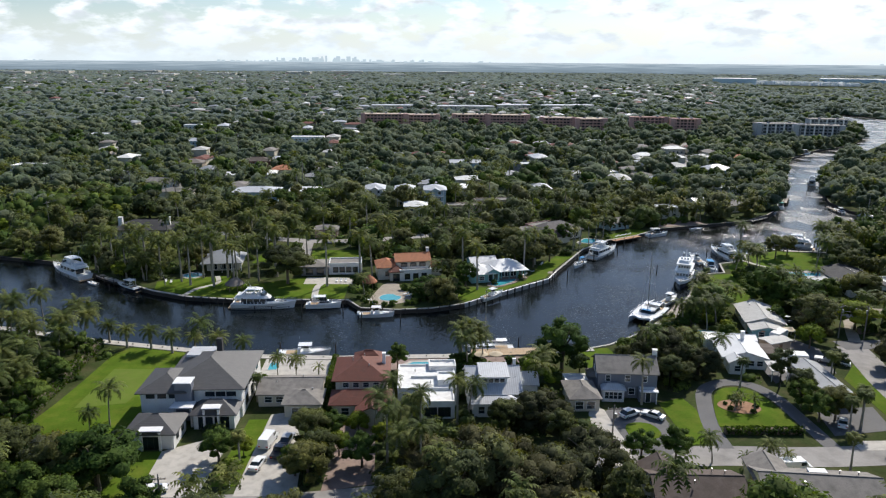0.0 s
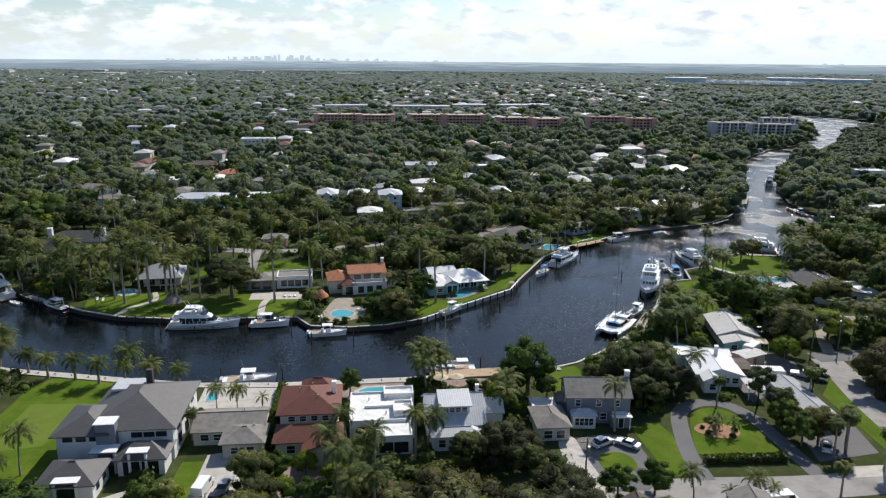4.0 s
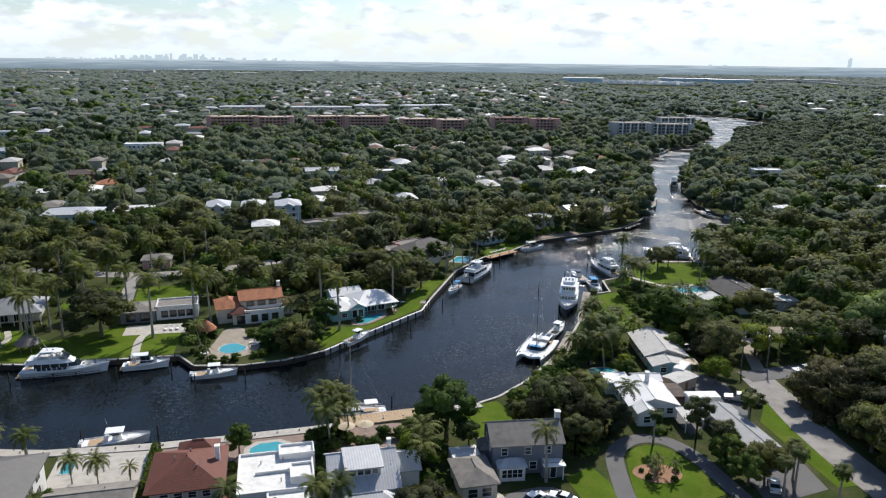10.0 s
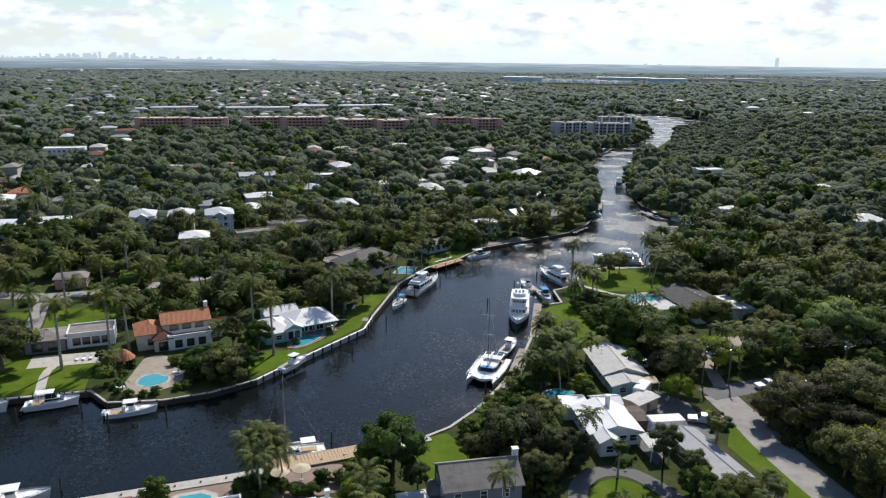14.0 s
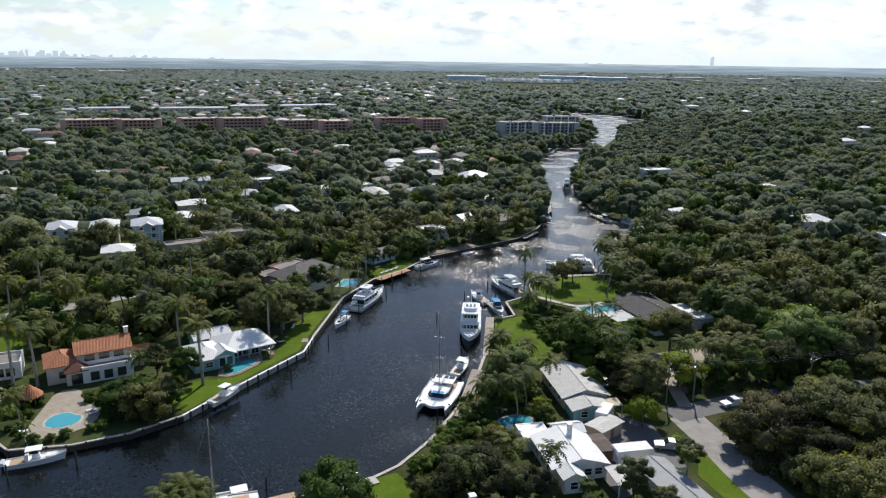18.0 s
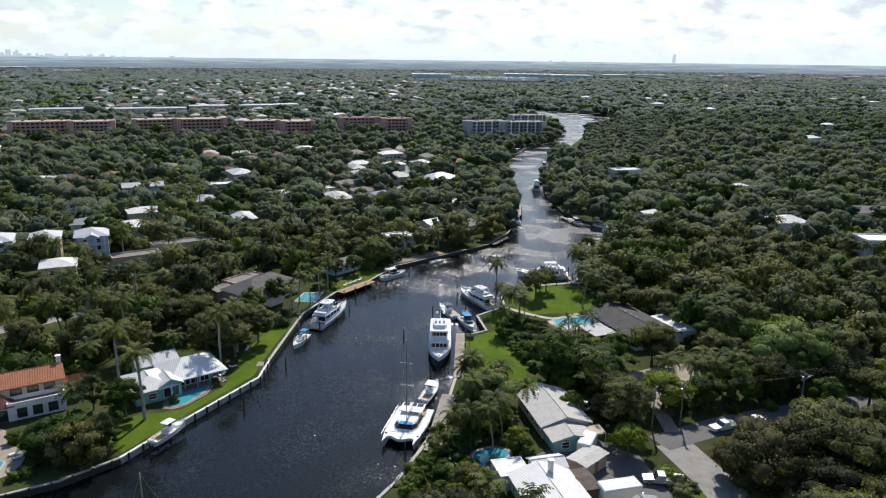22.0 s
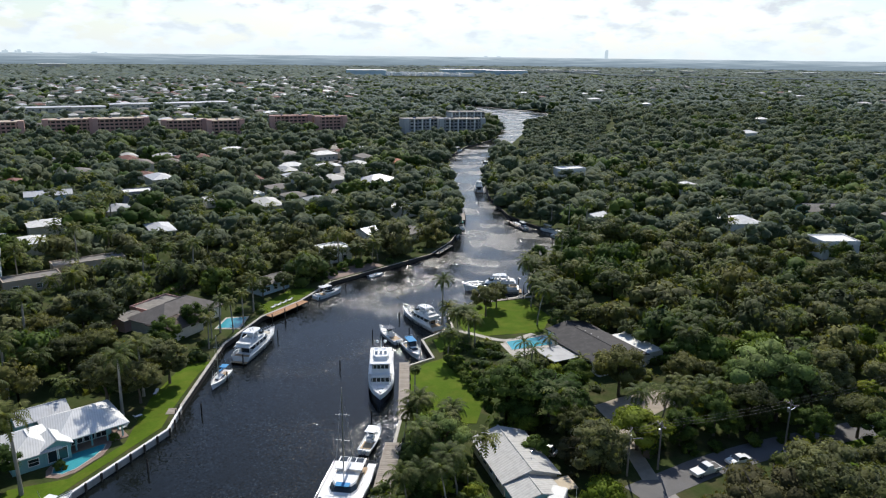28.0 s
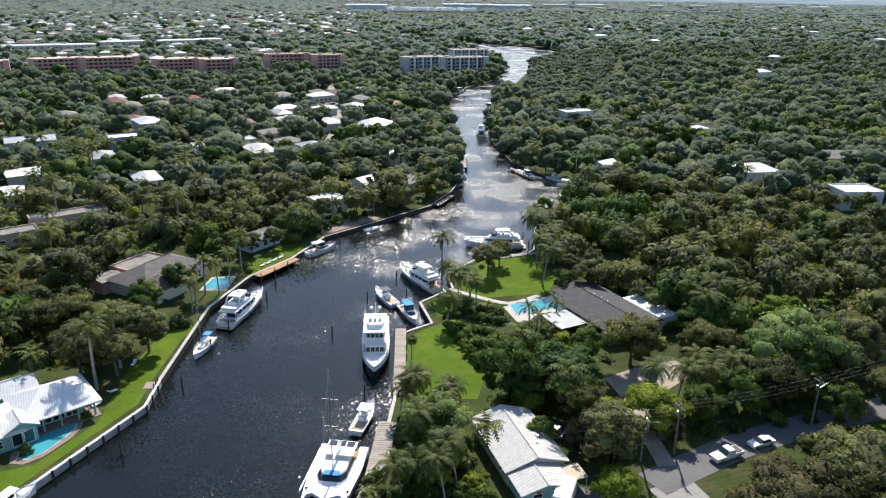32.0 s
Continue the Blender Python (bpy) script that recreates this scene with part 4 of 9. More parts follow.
    h = house("porch_house", "house with a grey metal hip roof over an open porch", -66.0, 247.5, 6, (16, 16), 12)
    wing(h, 0, 2.0, 11.0, 9.0, 3.4, "hip", 0.1, "cream", "greymetal", 0.2)
    part("porch_roof", hip_roof(13.0, 13.0, 3.1, 0.6, 0.2, 2.5), MAT["greymetal"], h, m=pose(0, 0.5, 3.6))
    for i in range(5):
        part("porch_post", Box(-6.4 + i * 3.2 - .1, -5.8, -0.2, -6.4 + i * 3.2 + .1, -5.6, 3.5), MAT["white"], h)
    wall_windows(h, 0, 2, 11, 9, 1.5, "S", 3, 1.8, 2.1, door=True)
    h = house("dark_roof_house", "large house with a dark grey hip roof and two white chimneys", -109.5, 297, 0, (28, 18), 24)
    wing(h, 0, 0, 22, 13, 3.8, "hip", 3.0, "cream", "black_shingle", 0.8)
    wing(h, 12.5, -1.5, 9, 8, 3.2, "hip", 1.9, "cream", "black_shingle", 0.6)
    chimney(h, -9.5, -2, 3, 8.2, "white", 1.6)
    chimney(h, 9.2, -1, 3, 8.0, "white", 1.6)
    wall_windows(h, 0, 0, 22, 13, 1.8, "S", 5, 1.8, 1.8)
    h = house("brown_house", "sprawling house with a broad brown shingle hip roof", 57, 293, 33, (26, 22), 10)
    wing(h, 0, -1.0, 20, 12.5, 3.2, "hip", 3.4, "cream", "grey_brown_shingle", 0.8)
    wing(h, -5.5, -6.5, 10, 9, 3.0, "hip", 1.8, "cream", "brown_shingle", 0.6)
    wing(h, 2.0, 8.6, 12.5, 7.0, 3.4, "flat", 0, "pinkwall", "shingle", parapet=0.45)
    wing(h, -9.0, 7.5, 6.0, 5.0, 3.2, "gable", 0.5, "pinkwall", "shingle", 0.5)
    wall_windows(h, 0, -1, 20, 12.5, 1.6, "E", 3, 2.2, 1.9, "trim")
    wall_windows(h, 4.0, -1, 10, 12.5, 1.5, "S", 3, 1.8, 1.8, "trim")
    vents(h, ((3, 1, 5.2), (-3, 2.2, 4.6), (6, -3, 4.4)))
    h = house("dark_gable_house", "white house with a long charcoal shingle roof beside a pool", 142.6, 220.0, -2, (18, 24), 7)
    wing(h, 0, 0, 14.0, 18.4, 3.0, "gable", 1.6, "white", "black_shingle", 0.6, "y")
    wing(h, 1.6, 12.0, 11.6, 5.6, 2.9, "gable", 1.25, "white", "black_shingle", 0.5, "y")
    wing(h, 10.4, -2.0, 5.2, 13.0, 2.8, "flat", 0, "white", "whiteroof", parapet=0.1)
    part("patio_roof", Box(-14.8, -2.6, 2.5, -7.7, 5.4, 2.65, ch=0.02), MAT["greymetal"], h)
    for px, py in ((-14.5, -2.3), (-14.5, 1.4), (-14.5, 5.1)):
        part("patio_post", Box(px - .07, py - .07, 0, px + .07, py + .07, 2.5), MAT["trim"], h)
    wall_windows(h, 0, 0, 14, 18.4, 1.5, "W", 4, 1.8, 1.7, "black")
    wall_windows(h, 0, 0, 14, 18.4, 1.6, "S", 3, 1.4, 1.3, "black")
    vents(h, ((1.0, 4, 4.3), (1.0, 6.4, 4.3), (1.0, 1.5, 4.3)))


south_houses()
north_houses()


# ---- houses farther off ----
def far_house(name, label, x, y, w, d, eave, roof, wall, top, turn=0.0, rise=None, front=30, storeys=1, over=0.6, along="x"):
    h = house(name, label, x, y, turn, (w + 1.5, d + 1.5), front * 0.42)
    wing(h, 0, 0, w, d, eave, roof, rise or min(w, d) * 0.2, wall, top, over, along)
    n = max(2, int(w / 3.6))
    for s in range(storeys):
        z = 1.6 + s * (eave - 0.4) / max(1, storeys)
        wall_windows(h, 0, 0, w, d, z, "S", n, 1.4, 1.3)
        wall_windows(h, 0, 0, w, d, z, "E", 2, 1.3, 1.3)
    if storeys == 3:
        for z in (2.9, 5.6):
            k = part("balcony", Box(-w * 0.40, -d / 2 - 1.5, z - 0.18, w * 0.40, -d / 2 + 0.05, z, ch=0.03), MAT["trim"], h)
            part("balustrade", Shape().box(-w * 0.40, -d / 2 - 1.5, z + 0.85, w * 0.40, -d / 2 - 1.42, z + 0.95).box(-w * 0.40, -d / 2 - 1.47, z + 0.42, w * 0.40, -d / 2 - 1.45, z + 0.48), MAT["trim"], k)
        for px in (-0.39, -0.13, 0.13, 0.39):
            part("porch_column", Box(w * px - 0.12, -d / 2 - 1.48, -0.2, w * px + 0.12, -d / 2 - 1.24, eave - 0.2), MAT["trim"], h)
        part("porch_roof", gable_roof(w * 0.42, 3.6, 1.3, 0.4, 0.16, "y"), MAT[top], h, m=pose(0, -d / 2 + 0.1, eave + 0.05))
        part("porch_gable", gable_wall(w * 0.42, 3.6, eave, 1.2, "y", -1), MAT[wall], h, m=pose(0, -d / 2 + 0.1, 0.05))
    return h


far_house("villa", "three-storey white villa with a pale hip roof", -19.5, 366, 9.5, 12, 8.2, "hip", "white", "palemetal", 0, 2.0, 30, 3)
far_house("villa", "three-storey cream villa with a pale hip roof", -4.5, 364, 9.5, 12, 8.2, "hip", "yellowwall", "palemetal", 0, 2.0, 30, 3)
far_house("villa", "three-storey pale blue villa with a white hip roof", 10.5, 362, 10.5, 12, 8.4, "hip", "bluewall", "palemetal", 0, 2.0, 30, 3)
far_house("yellow_house", "pale yellow two-storey house with a white hip roof", 0.8, 331, 10, 10, 6.2, "hip", "yellowwall", "whiteroof", 0, 1.8, 26, 2)
far_house("blue_house", "wide pale blue house with a pale metal hip roof", -79, 369, 22, 14, 6.4, "hip", "bluewall", "palemetal", 0, 1.8, 30, 2)

far_house("white_house", "white flat-topped house above the landing", 118, 332, 10, 9, 4.6, "flat", "white", "whiteroof", 10, front=3)
far_house("garden_house", "low pale blue cottage under spreading trees", 87.5, 309, 11, 7, 3.0, "gable", "bluewall", "shingle", 25, front=8)
far_house("teal_house", "pale teal house under a wide pale grey hip roof", 191, 455, 20, 15, 4.6, "hip", "bluewall", "palemetal", 18, front=20)
far_house("navy_house", "navy two-storey house with a white flat roof", 71, 466, 13, 10, 6.6, "flat", "greywall", "whiteroof", 0, front=34, storeys=2)
far_house("blue_house", "long blue house with a pale metal roof", 34, 486, 20, 9, 4.6, "gable", "bluewall", "palemetal", 0, front=30)
far_house("apartment_house", "pale green two-storey apartments with a grey roof", 336, 286, 28, 12, 6.4, "gable", "tealwall", "shingle", -28, front=8, storeys=2)
far_house("apartment_house", "pale two-storey building with a grey hip roof", 352, 262, 18, 11, 6.2, "hip", "cream", "shingle", -28, front=8, storeys=2)
far_house("white_house", "white two-storey box house with a flat roof", 284, 252, 14, 11, 6.4, "flat", "white", "whiteroof", -25, front=8, storeys=2)
far_house("white_house", "white house under a pale dirty roof among trees", 282, 292, 14, 12, 5.4, "hip", "white", "whiteroof", -20, front=8)
far_house("white_house", "white two-storey house above the wooded bank", 304, 430, 17, 9, 7.0, "flat", "white", "whiteroof", -10, front=30, storeys=2)
far_house("white_house", "small white house among the woods", 328, 364, 9, 7, 6.0, "hip", "white", "whiteroof", 0, front=20)
far_house("white_house", "white house deep in the woods", 578, 524, 15, 10, 7.5, "hip", "white", "whiteroof", 0, front=40)
far_house("white_house", "small white boathouse behind the moorings", 236, 328, 9, 7, 5.0, "gable", "white", "whitemetal", 10, front=12)
far_house("white_house", "white two-storey house with a grey hip roof", 157, 478, 13, 10, 6.0, "hip", "white", "shingle", 8, front=28, storeys=2)
far_house("low_house", "low house with a bright white roof", 104, 446, 12, 9, 3.6, "hip", "white", "whiteroof", 0, front=30)
far_house("low_house", "low house with a bright white roof", 121, 450, 11, 8, 3.6, "flat", "white", "whiteroof", 10, front=30)
far_house("low_house", "low house with a pale roof", 168, 530, 14, 10, 4.0, "hip", "cream", "whiteroof", 0, front=36)
far_house("low_house", "low house with a pale roof", 205, 572, 16, 10, 4.0, "hip", "cream", "whiteroof", 5, front=36)
far_house("low_house", "house with terracotta and white roofs", 229, 512, 16, 10, 4.6, "hip", "white", "clay", 10, front=26)
far_house("white_house", "white waterside house with a wide flat roof", 171, 386, 14, 10, 4.6, "flat", "white", "whiteroof", 20, front=16)
far_house("grey_roof_cottage", "cottage with a brown-grey hip roof", 155, 346, 12, 9, 3.4, "hip", "cream", "shingle", 25, front=12)
far_house("red_roof_cottage", "low house with dark red roofs", 121, 590, 20, 10, 4.6, "hip", "cream", "redtile", 0, front=38)
far_house("low_house", "long low house with a brown flat roof", 41, 357, 22, 7, 3.6, "flat", "tan", "shingle", 8, front=24)
far_house("low_house", "long low house with a white edge to its roof", 24, 344, 16, 7, 3.6, "flat", "tan", "shingle", 8, front=20)
far_house("low_house", "low house with red and white roofs", 80, 530, 16, 10, 4.2, "hip", "white", "redtile", 0, front=34)
far_house("modern_villa", "stepped white modern villa with flat roofs", -90, 632, 27, 12, 6.6, "flat", "white", "whiteroof", 0, front=46, storeys=2)
far_house("tan_house", "house with a tan hip roof among palms", -146, 486, 16, 11, 4.6, "hip", "tan", "tan_shingle", 0, front=36)
far_house("orange_roof_house", "house with a pale orange tiled hip roof", -79, 458, 18, 12, 4.4, "hip", "cream", "clay", 0, front=36)
far_house("brick_house", "two-storey brown brick house with a hip roof", -103, 486, 18, 11, 5.8, "hip", "brick", "brown_shingle", 0, front=34, storeys=2)
far_house("white_house", "white cubic house among trees", -218, 740, 16, 10, 7.0, "flat", "white", "whiteroof", 0, front=55, storeys=2)
far_house("flat_house", "long flat-roofed white house", -244, 476, 22, 12, 4.2, "flat", "white", "whiteroof", 0, front=40)
far_house("flat_house", "house with a pale flat roof", -181, 450, 14, 12, 4.2, "flat", "cream", "whiteroof", 10, front=34)
far_house("white_house", "white and grey two-storey house under power lines", -136, 399, 16, 10, 6.0, "gable", "white", "shingle", -20, front=30, storeys=2)
far_house("low_house", "flat white-roofed building behind the villas", -8, 534, 18, 10, 4.4, "flat", "white", "whiteroof", 0, front=36)
far_house("low_house", "low house with a pale yellow roof", 106, 604, 14, 9, 4.4, "hip", "yellowwall", "creamroof", 0, front=36)
far_house("white_house", "pale house with a blue-grey roof among trees", -178, 606, 14, 10, 5.8, "hip", "bluewall", "palemetal", 0, front=48, storeys=2)
far_house("white_house", "white house on a wooded rise", -275, 658, 16, 11, 6.2, "flat", "white", "whiteroof", 0, front=50)
far_house("low_house", "pink bungalow behind front lawns", -36, 296, 9, 7, 3.2, "hip", "pinkwall", "shingle", 0, front=10)
far_house("low_house", "bungalow with a brown gabled roof", 14, 300, 10, 8, 3.2, "gable", "tan", "brown_shingle", 30, front=10)
far_house("white_house", "house with several white gables", 142, 352, 12, 9, 3.6, "gable", "white", "whitemetal", 20, front=10)


# ---- apartments ----
def apartment(name, label, x, y, w, d, h, turn, storeys, bays, wall, top, clear_front=50, tower=True):
    """A slab of flats with balconies, windows and stair towers."""
    a = thing(name, x, y, GROUND, turn, label, "apartment building", "apartments")
    keep_off_rect(x, y, w + 6, d + 6, turn, clear_front)
    part("wall", Box(-w / 2, -d / 2, -0.3, w / 2, d / 2, h, ch=0.1), MAT[wall], a)
    r = part("roof", Box(-w / 2 - 0.8, -d / 2 - 0.8, h + 0.004, w / 2 + 0.8, d / 2 + 0.8, h + 0.5, ch=0.08), MAT[top], a)
    fh = h / storeys
    bw = w / bays
    wm = Box(-bw * 0.36, -0.08, -0.75, bw * 0.36, 0.05, 0.75).mesh("pane"); wm.materials.append(MAT["glass"])
    fm = Shape()
    for q in ((-bw * 0.36 - .12, -.9, -bw * 0.36, .9), (bw * 0.36, -.9, bw * 0.36 + .12, .9), (-bw * 0.36 - .12, .75, bw * 0.36 + .12, .9), (-bw * 0.36 - .12, -.9, bw * 0.36 + .12, -.75)):
        fm.box(q[0], -0.14, q[1], q[2], 0.05, q[3])
    fm = fm.mesh("window"); fm.materials.append(MAT[wall])
    bm = Shape().box(-bw * 0.46, -1.5, -0.12, bw * 0.46, 0, 0.0).box(-bw * 0.46, -1.5, 0.0, bw * 0.46, -1.4, 0.95).box(-bw * 0.46, -1.4, 0, -bw * 0.46 + .1, 0, 0.95).box(bw * 0.46 - .1, -1.4, 0, bw * 0.46, 0, 0.95).mesh("balcony")
    bm.materials.append(MAT["greywall" if wall == "palegrey" else wall])
    for s in range(storeys):
        for i in range(bays):
            px = -w / 2 + (i + 0.5) * bw
            win = part("window", fm, None, a, m=pose(px, -d / 2, s * fh + fh * 0.55))
            part("pane", wm, None, win)
            if i % 2 == 0:
                part("balcony", bm, None, a, m=pose(px, -d / 2, s * fh + 0.12))
    for i in range(0, bays + 1, 2):
        px = -w / 2 + i * bw
        part("pilaster", Box(px - 0.55, -d / 2 - 1.7, -0.3, px + 0.55, -d / 2 + 0.1, h + (0.9 if i % 4 else 0.2), ch=0.05), MAT["white" if wall == "palegrey" else wall], a)
    if tower:
        for e in (-1, 1):
            part("stair_tower", Box(e * w / 2 - 2.4, -d / 2 - 2.2, -0.3, e * w / 2 + 2.4, -d / 2 + 1.5, h + 1.2, ch=0.08), MAT[wall], a)
    for i in range(max(2, bays // 4)):
        part("roof_unit", Box(-w / 2 + (i + 0.6) * w / max(2, bays // 4) - 1.2, -1, h + 0.5, -w / 2 + (i + 0.6) * w / max(2, bays // 4) + 1.2, 1.2, h + 1.6, ch=0.05), MAT["greywall"], r)
    return a


PINK = "four-storey pink apartment block with balconies and flat roof"
apartment("apartment_block", PINK, -32, 822, 46, 16, 12.5, -2, 4, 12, "pinkwall", "tan")
apartment("apartment_block", PINK, 10, 812, 34, 16, 12.5, -6, 4, 9, "pinkwall", "tan")
apartment("apartment_block", PINK, 62, 818, 36, 16, 12.5, 0, 4, 9, "pinkwall", "tan")
apartment("apartment_block", PINK, 104, 812, 42, 16, 12.5, -5, 4, 11, "pinkwall", "tan")
apartment("apartment_block", PINK, 152, 782, 34, 16, 12.0, -4, 4, 9, "pinkwall", "tan")
apartment("apartment_block", PINK, 184, 768, 28, 20, 12.0, -4, 4, 7, "pinkwall", "tan")
apartment("apartment_block", PINK, 252, 790, 36, 16, 12.0, -6, 4, 9, "pinkwall", "redtile")
apartment("apartment_block", PINK, 284, 768, 26, 18, 12.0, -8, 4, 7, "pinkwall", "redtile")
GREY = "white and grey waterside apartment block with dark balconies"
apartment("apartment_block", GREY, 354, 708, 40, 16, 12.5, -4, 4, 10, "palegrey", "shingle", 60)
apartment("apartment_block", GREY, 388, 696, 40, 16, 12.0, -16, 4, 10, "palegrey", "shingle", 60)
apartment("apartment_block", GREY, 428, 752, 36, 16, 13.5, -10, 4, 9, "palegrey", "shingle", 60, False)
for cx, cy, w in ((-30, 1092, 62), (50, 1078, 70), (98, 1074, 36), (150, 1108, 58), (212, 1106, 44), (252, 1112, 36)):
    b = thing("storage_building", cx, cy, GROUND, 0, "long low building with a pale flat roof", "building", "long low buildings")
    keep_off_rect(cx, cy, w + 4, 24, 0, 70)
    part("wall", Box(-w / 2, -9, -0.3, w / 2, 9, 6.0, ch=0.1), MAT["cream"], b)
    part("roof", hip_roof(w, 18, 1.2, 0.8), MAT["palemetal"], b, m=pose(0, 0, 6.2))
    wall_windows(b, 0, 0, w, 18, 3.5, "S", int(w / 8), 2.4, 1.6)


# ---- the far suburbs ----
def far_roofs(region, step, seed, mats, name, label, share=0.55, clear_depth=26, zr=(3.6, 5.6)):
    """Small houses with hipped roofs, too far off to tell apart singly: one mass for each colour of roof."""
    r = random.Random(seed)
    xs, ys = [p[0] for p in region], [p[1] for p in region]
    groups = {m: Shape() for m in mats}
    walls = Shape()
    y = min(ys)
    while y < max(ys):
        x = min(xs)
        while x < max(xs):
            a, b = x + r.uniform(-.35, .35) * step, y + r.uniform(-.3, .3) * step
            if r.random() < share and inside(a, b, region) and is_free(a, b, 4):
                w, d, z = r.uniform(11, 19), r.uniform(8, 12), r.uniform(*zr)
                keep_off_rect(a, b, w + 1, d + 1, 0, clear_depth)
                t = pose(a, b, GROUND, 0, 0, r.choice((0, 90)) + r.uniform(-6, 6))
                s = Box(-w / 2, -d / 2, -0.3, w / 2, d / 2, z)
                walls.add([t @ Vector(p) for p in s.v], s.f)
                h = hip_roof(w, d, d * 0.17, 0.6)
                groups[r.choice(mats)].add([t @ Vector((p[0], p[1], p[2] + z)) for p in h.v], h.f)
            x += step
        y += step * 0.75
    tagged(part(name, walls, MAT["cream"]), label, "houses", kind="stuff")
    for m, s in groups.items():
        if s.v:
            tagged(part(name, s, MAT[m]), label, "houses", kind="stuff")


SUBURB = ["whiteroof", "palemetal", "greymetal", "shingle", "tan_shingle", "creamroof", "redtile", "greymetal", "shingle"]
far_roofs([(-40, 1150), (60, 2300), (900, 2100), (470, 1150)], 32, 3, SUBURB, "distant_houses", "rows of small pale-roofed houses among trees", 0.5, 28)
far_roofs([(-60, 850), (-60, 1050), (330, 1060), (300, 830)], 34, 4, SUBURB, "distant_houses", "small pale-roofed houses behind the apartments", 0.45, 24)
far_roofs([(90, 400), (60, 640), (300, 640), (190, 420)], 26, 8, SUBURB, "distant_houses", "small pale-roofed houses and yards between trees", 0.34, 12)
far_roofs([(-130, 340), (-150, 560), (80, 600), (100, 380), (30, 330)], 30, 9, SUBURB, "distant_houses", "low pale roofs showing between garden trees", 0.26, 10)
far_roofs([(-260, 520), (-420, 1200), (-60, 1150), (-30, 600), (-150, 420)], 44, 5, SUBURB, "distant_houses", "scattered pale roofs among dense trees", 0.34, 36)
far_roofs([(-1300, 1200), (-1900, 3600), (-300, 3600), (-40, 1200)], 70, 6, SUBURB, "distant_houses", "far scattered roofs and sheds among trees", 0.35, 60, (5, 9))
far_roofs([(620, 600), (600, 1200), (1900, 1900), (1500, 500)], 95, 7, SUBURB, "distant_houses", "few far roofs showing in the woods", 0.22, 60, (5, 9))


def long_shed(x, y, w, d, h, turn, wall, top, label):
    s = thing("warehouse", x, y, GROUND, turn, label, "warehouse", "distant warehouses")
    keep_off_rect(x, y, w + 10, d + 10, turn, 140)
    part("wall", Box(-w / 2, -d / 2, -0.3, w / 2, d / 2, h), MAT[wall], s)
    part("roof", Box(-w / 2 - 1, -d / 2 - 1, h + 0.004, w / 2 + 1, d / 2 + 1, h + 1.2, ch=0.2), MAT[top], s)


long_shed(1040, 2390, 130, 90, 17, -25, "bluewall", "whiteroof", "large blue and white boat shed by the far marina")
long_shed(1480, 2480, 190, 90, 15, -25, "bluewall", "palemetal", "long blue-walled shed far off")
long_shed(1590, 2380, 150, 80, 14, -25, "bluewall", "palemetal", "long blue-walled shed far off")
for i in range(10):
    long_shed(-1900 + i * 230 + rng.uniform(-60, 60), 3300 + rng.uniform(-200, 300), rng.uniform(70, 150), 60, rng.uniform(9, 16), rng.uniform(-8, 8), "cream", "whiteroof", "distant pale flat-roofed warehouse")
for i in range(9):
    long_shed(1700 + i * 190 + rng.uniform(-50, 50), 2650 - i * 90 + rng.uniform(-80, 160), rng.uniform(50, 120), 50, rng.uniform(8, 14), rng.uniform(-30, -10), "cream", "whiteroof", "distant pale flat-roofed warehouse")


def marina_stack():
    s = Shape()
    r = random.Random(9)
    for i in range(260):
        t = r.random()
        x, y = 1085 + 200 * t + r.uniform(-30, 30), 2330 - 150 * t + r.uniform(-60, 60)
        L = r.uniform(9, 18)
        s.add(*[[(x + p[0], y + p[1], GROUND + p[2]) for p in q] if k == 0 else q for k, q in enumerate((Box(-L / 2, -2, 2, L / 2, 2, r.uniform(7, 13)).v, Box(0, 0, 0, 1, 1, 1).f))])
    tagged(part("marina", s, MAT["gelcoat"]), "crowded far marina of stacked white boats", "boats", kind="stuff")
    keep_off([(1020, 2180), (1060, 2460), (1330, 2290), (1290, 2060)])
    keep_off([(1020, 2190), (1300, 2080), (1130, 1760), (890, 1860)], True)


marina_stack()


# a raised road far off, on piers
def highway(pts, w=16, z=9.0):
    line = smooth_line(pts, 5)
    t = thing("highway", 0, 0, GROUND, 0, "distant raised concrete highway on piers", "highway", kind="structure")
    part("deck", strip(line, -w / 2, w / 2, z - 1.2, z), MAT["concrete"], t)
    for e in (-1, 1):
        part("barrier", strip(line, e * w / 2 - 0.2, e * w / 2 + 0.2, z, z + 1.1), MAT["white"], t)
    a = offset_line(line, w)
    for p in line[::2]:
        part("pier", Box(p[0] - 1.2, p[1] - 1.2, 0, p[0] + 1.2, p[1] + 1.2, z - 1.2), MAT["concrete"], t)
    keep_off(offset_line(line, w + 25) + offset_line(line, -w - 70)[::-1])


highway([(1300, 3650), (1640, 3380), (1900, 2980), (1960, 2620), (1900, 2300), (1790, 2030), (1950, 1700), (2300, 1400)])


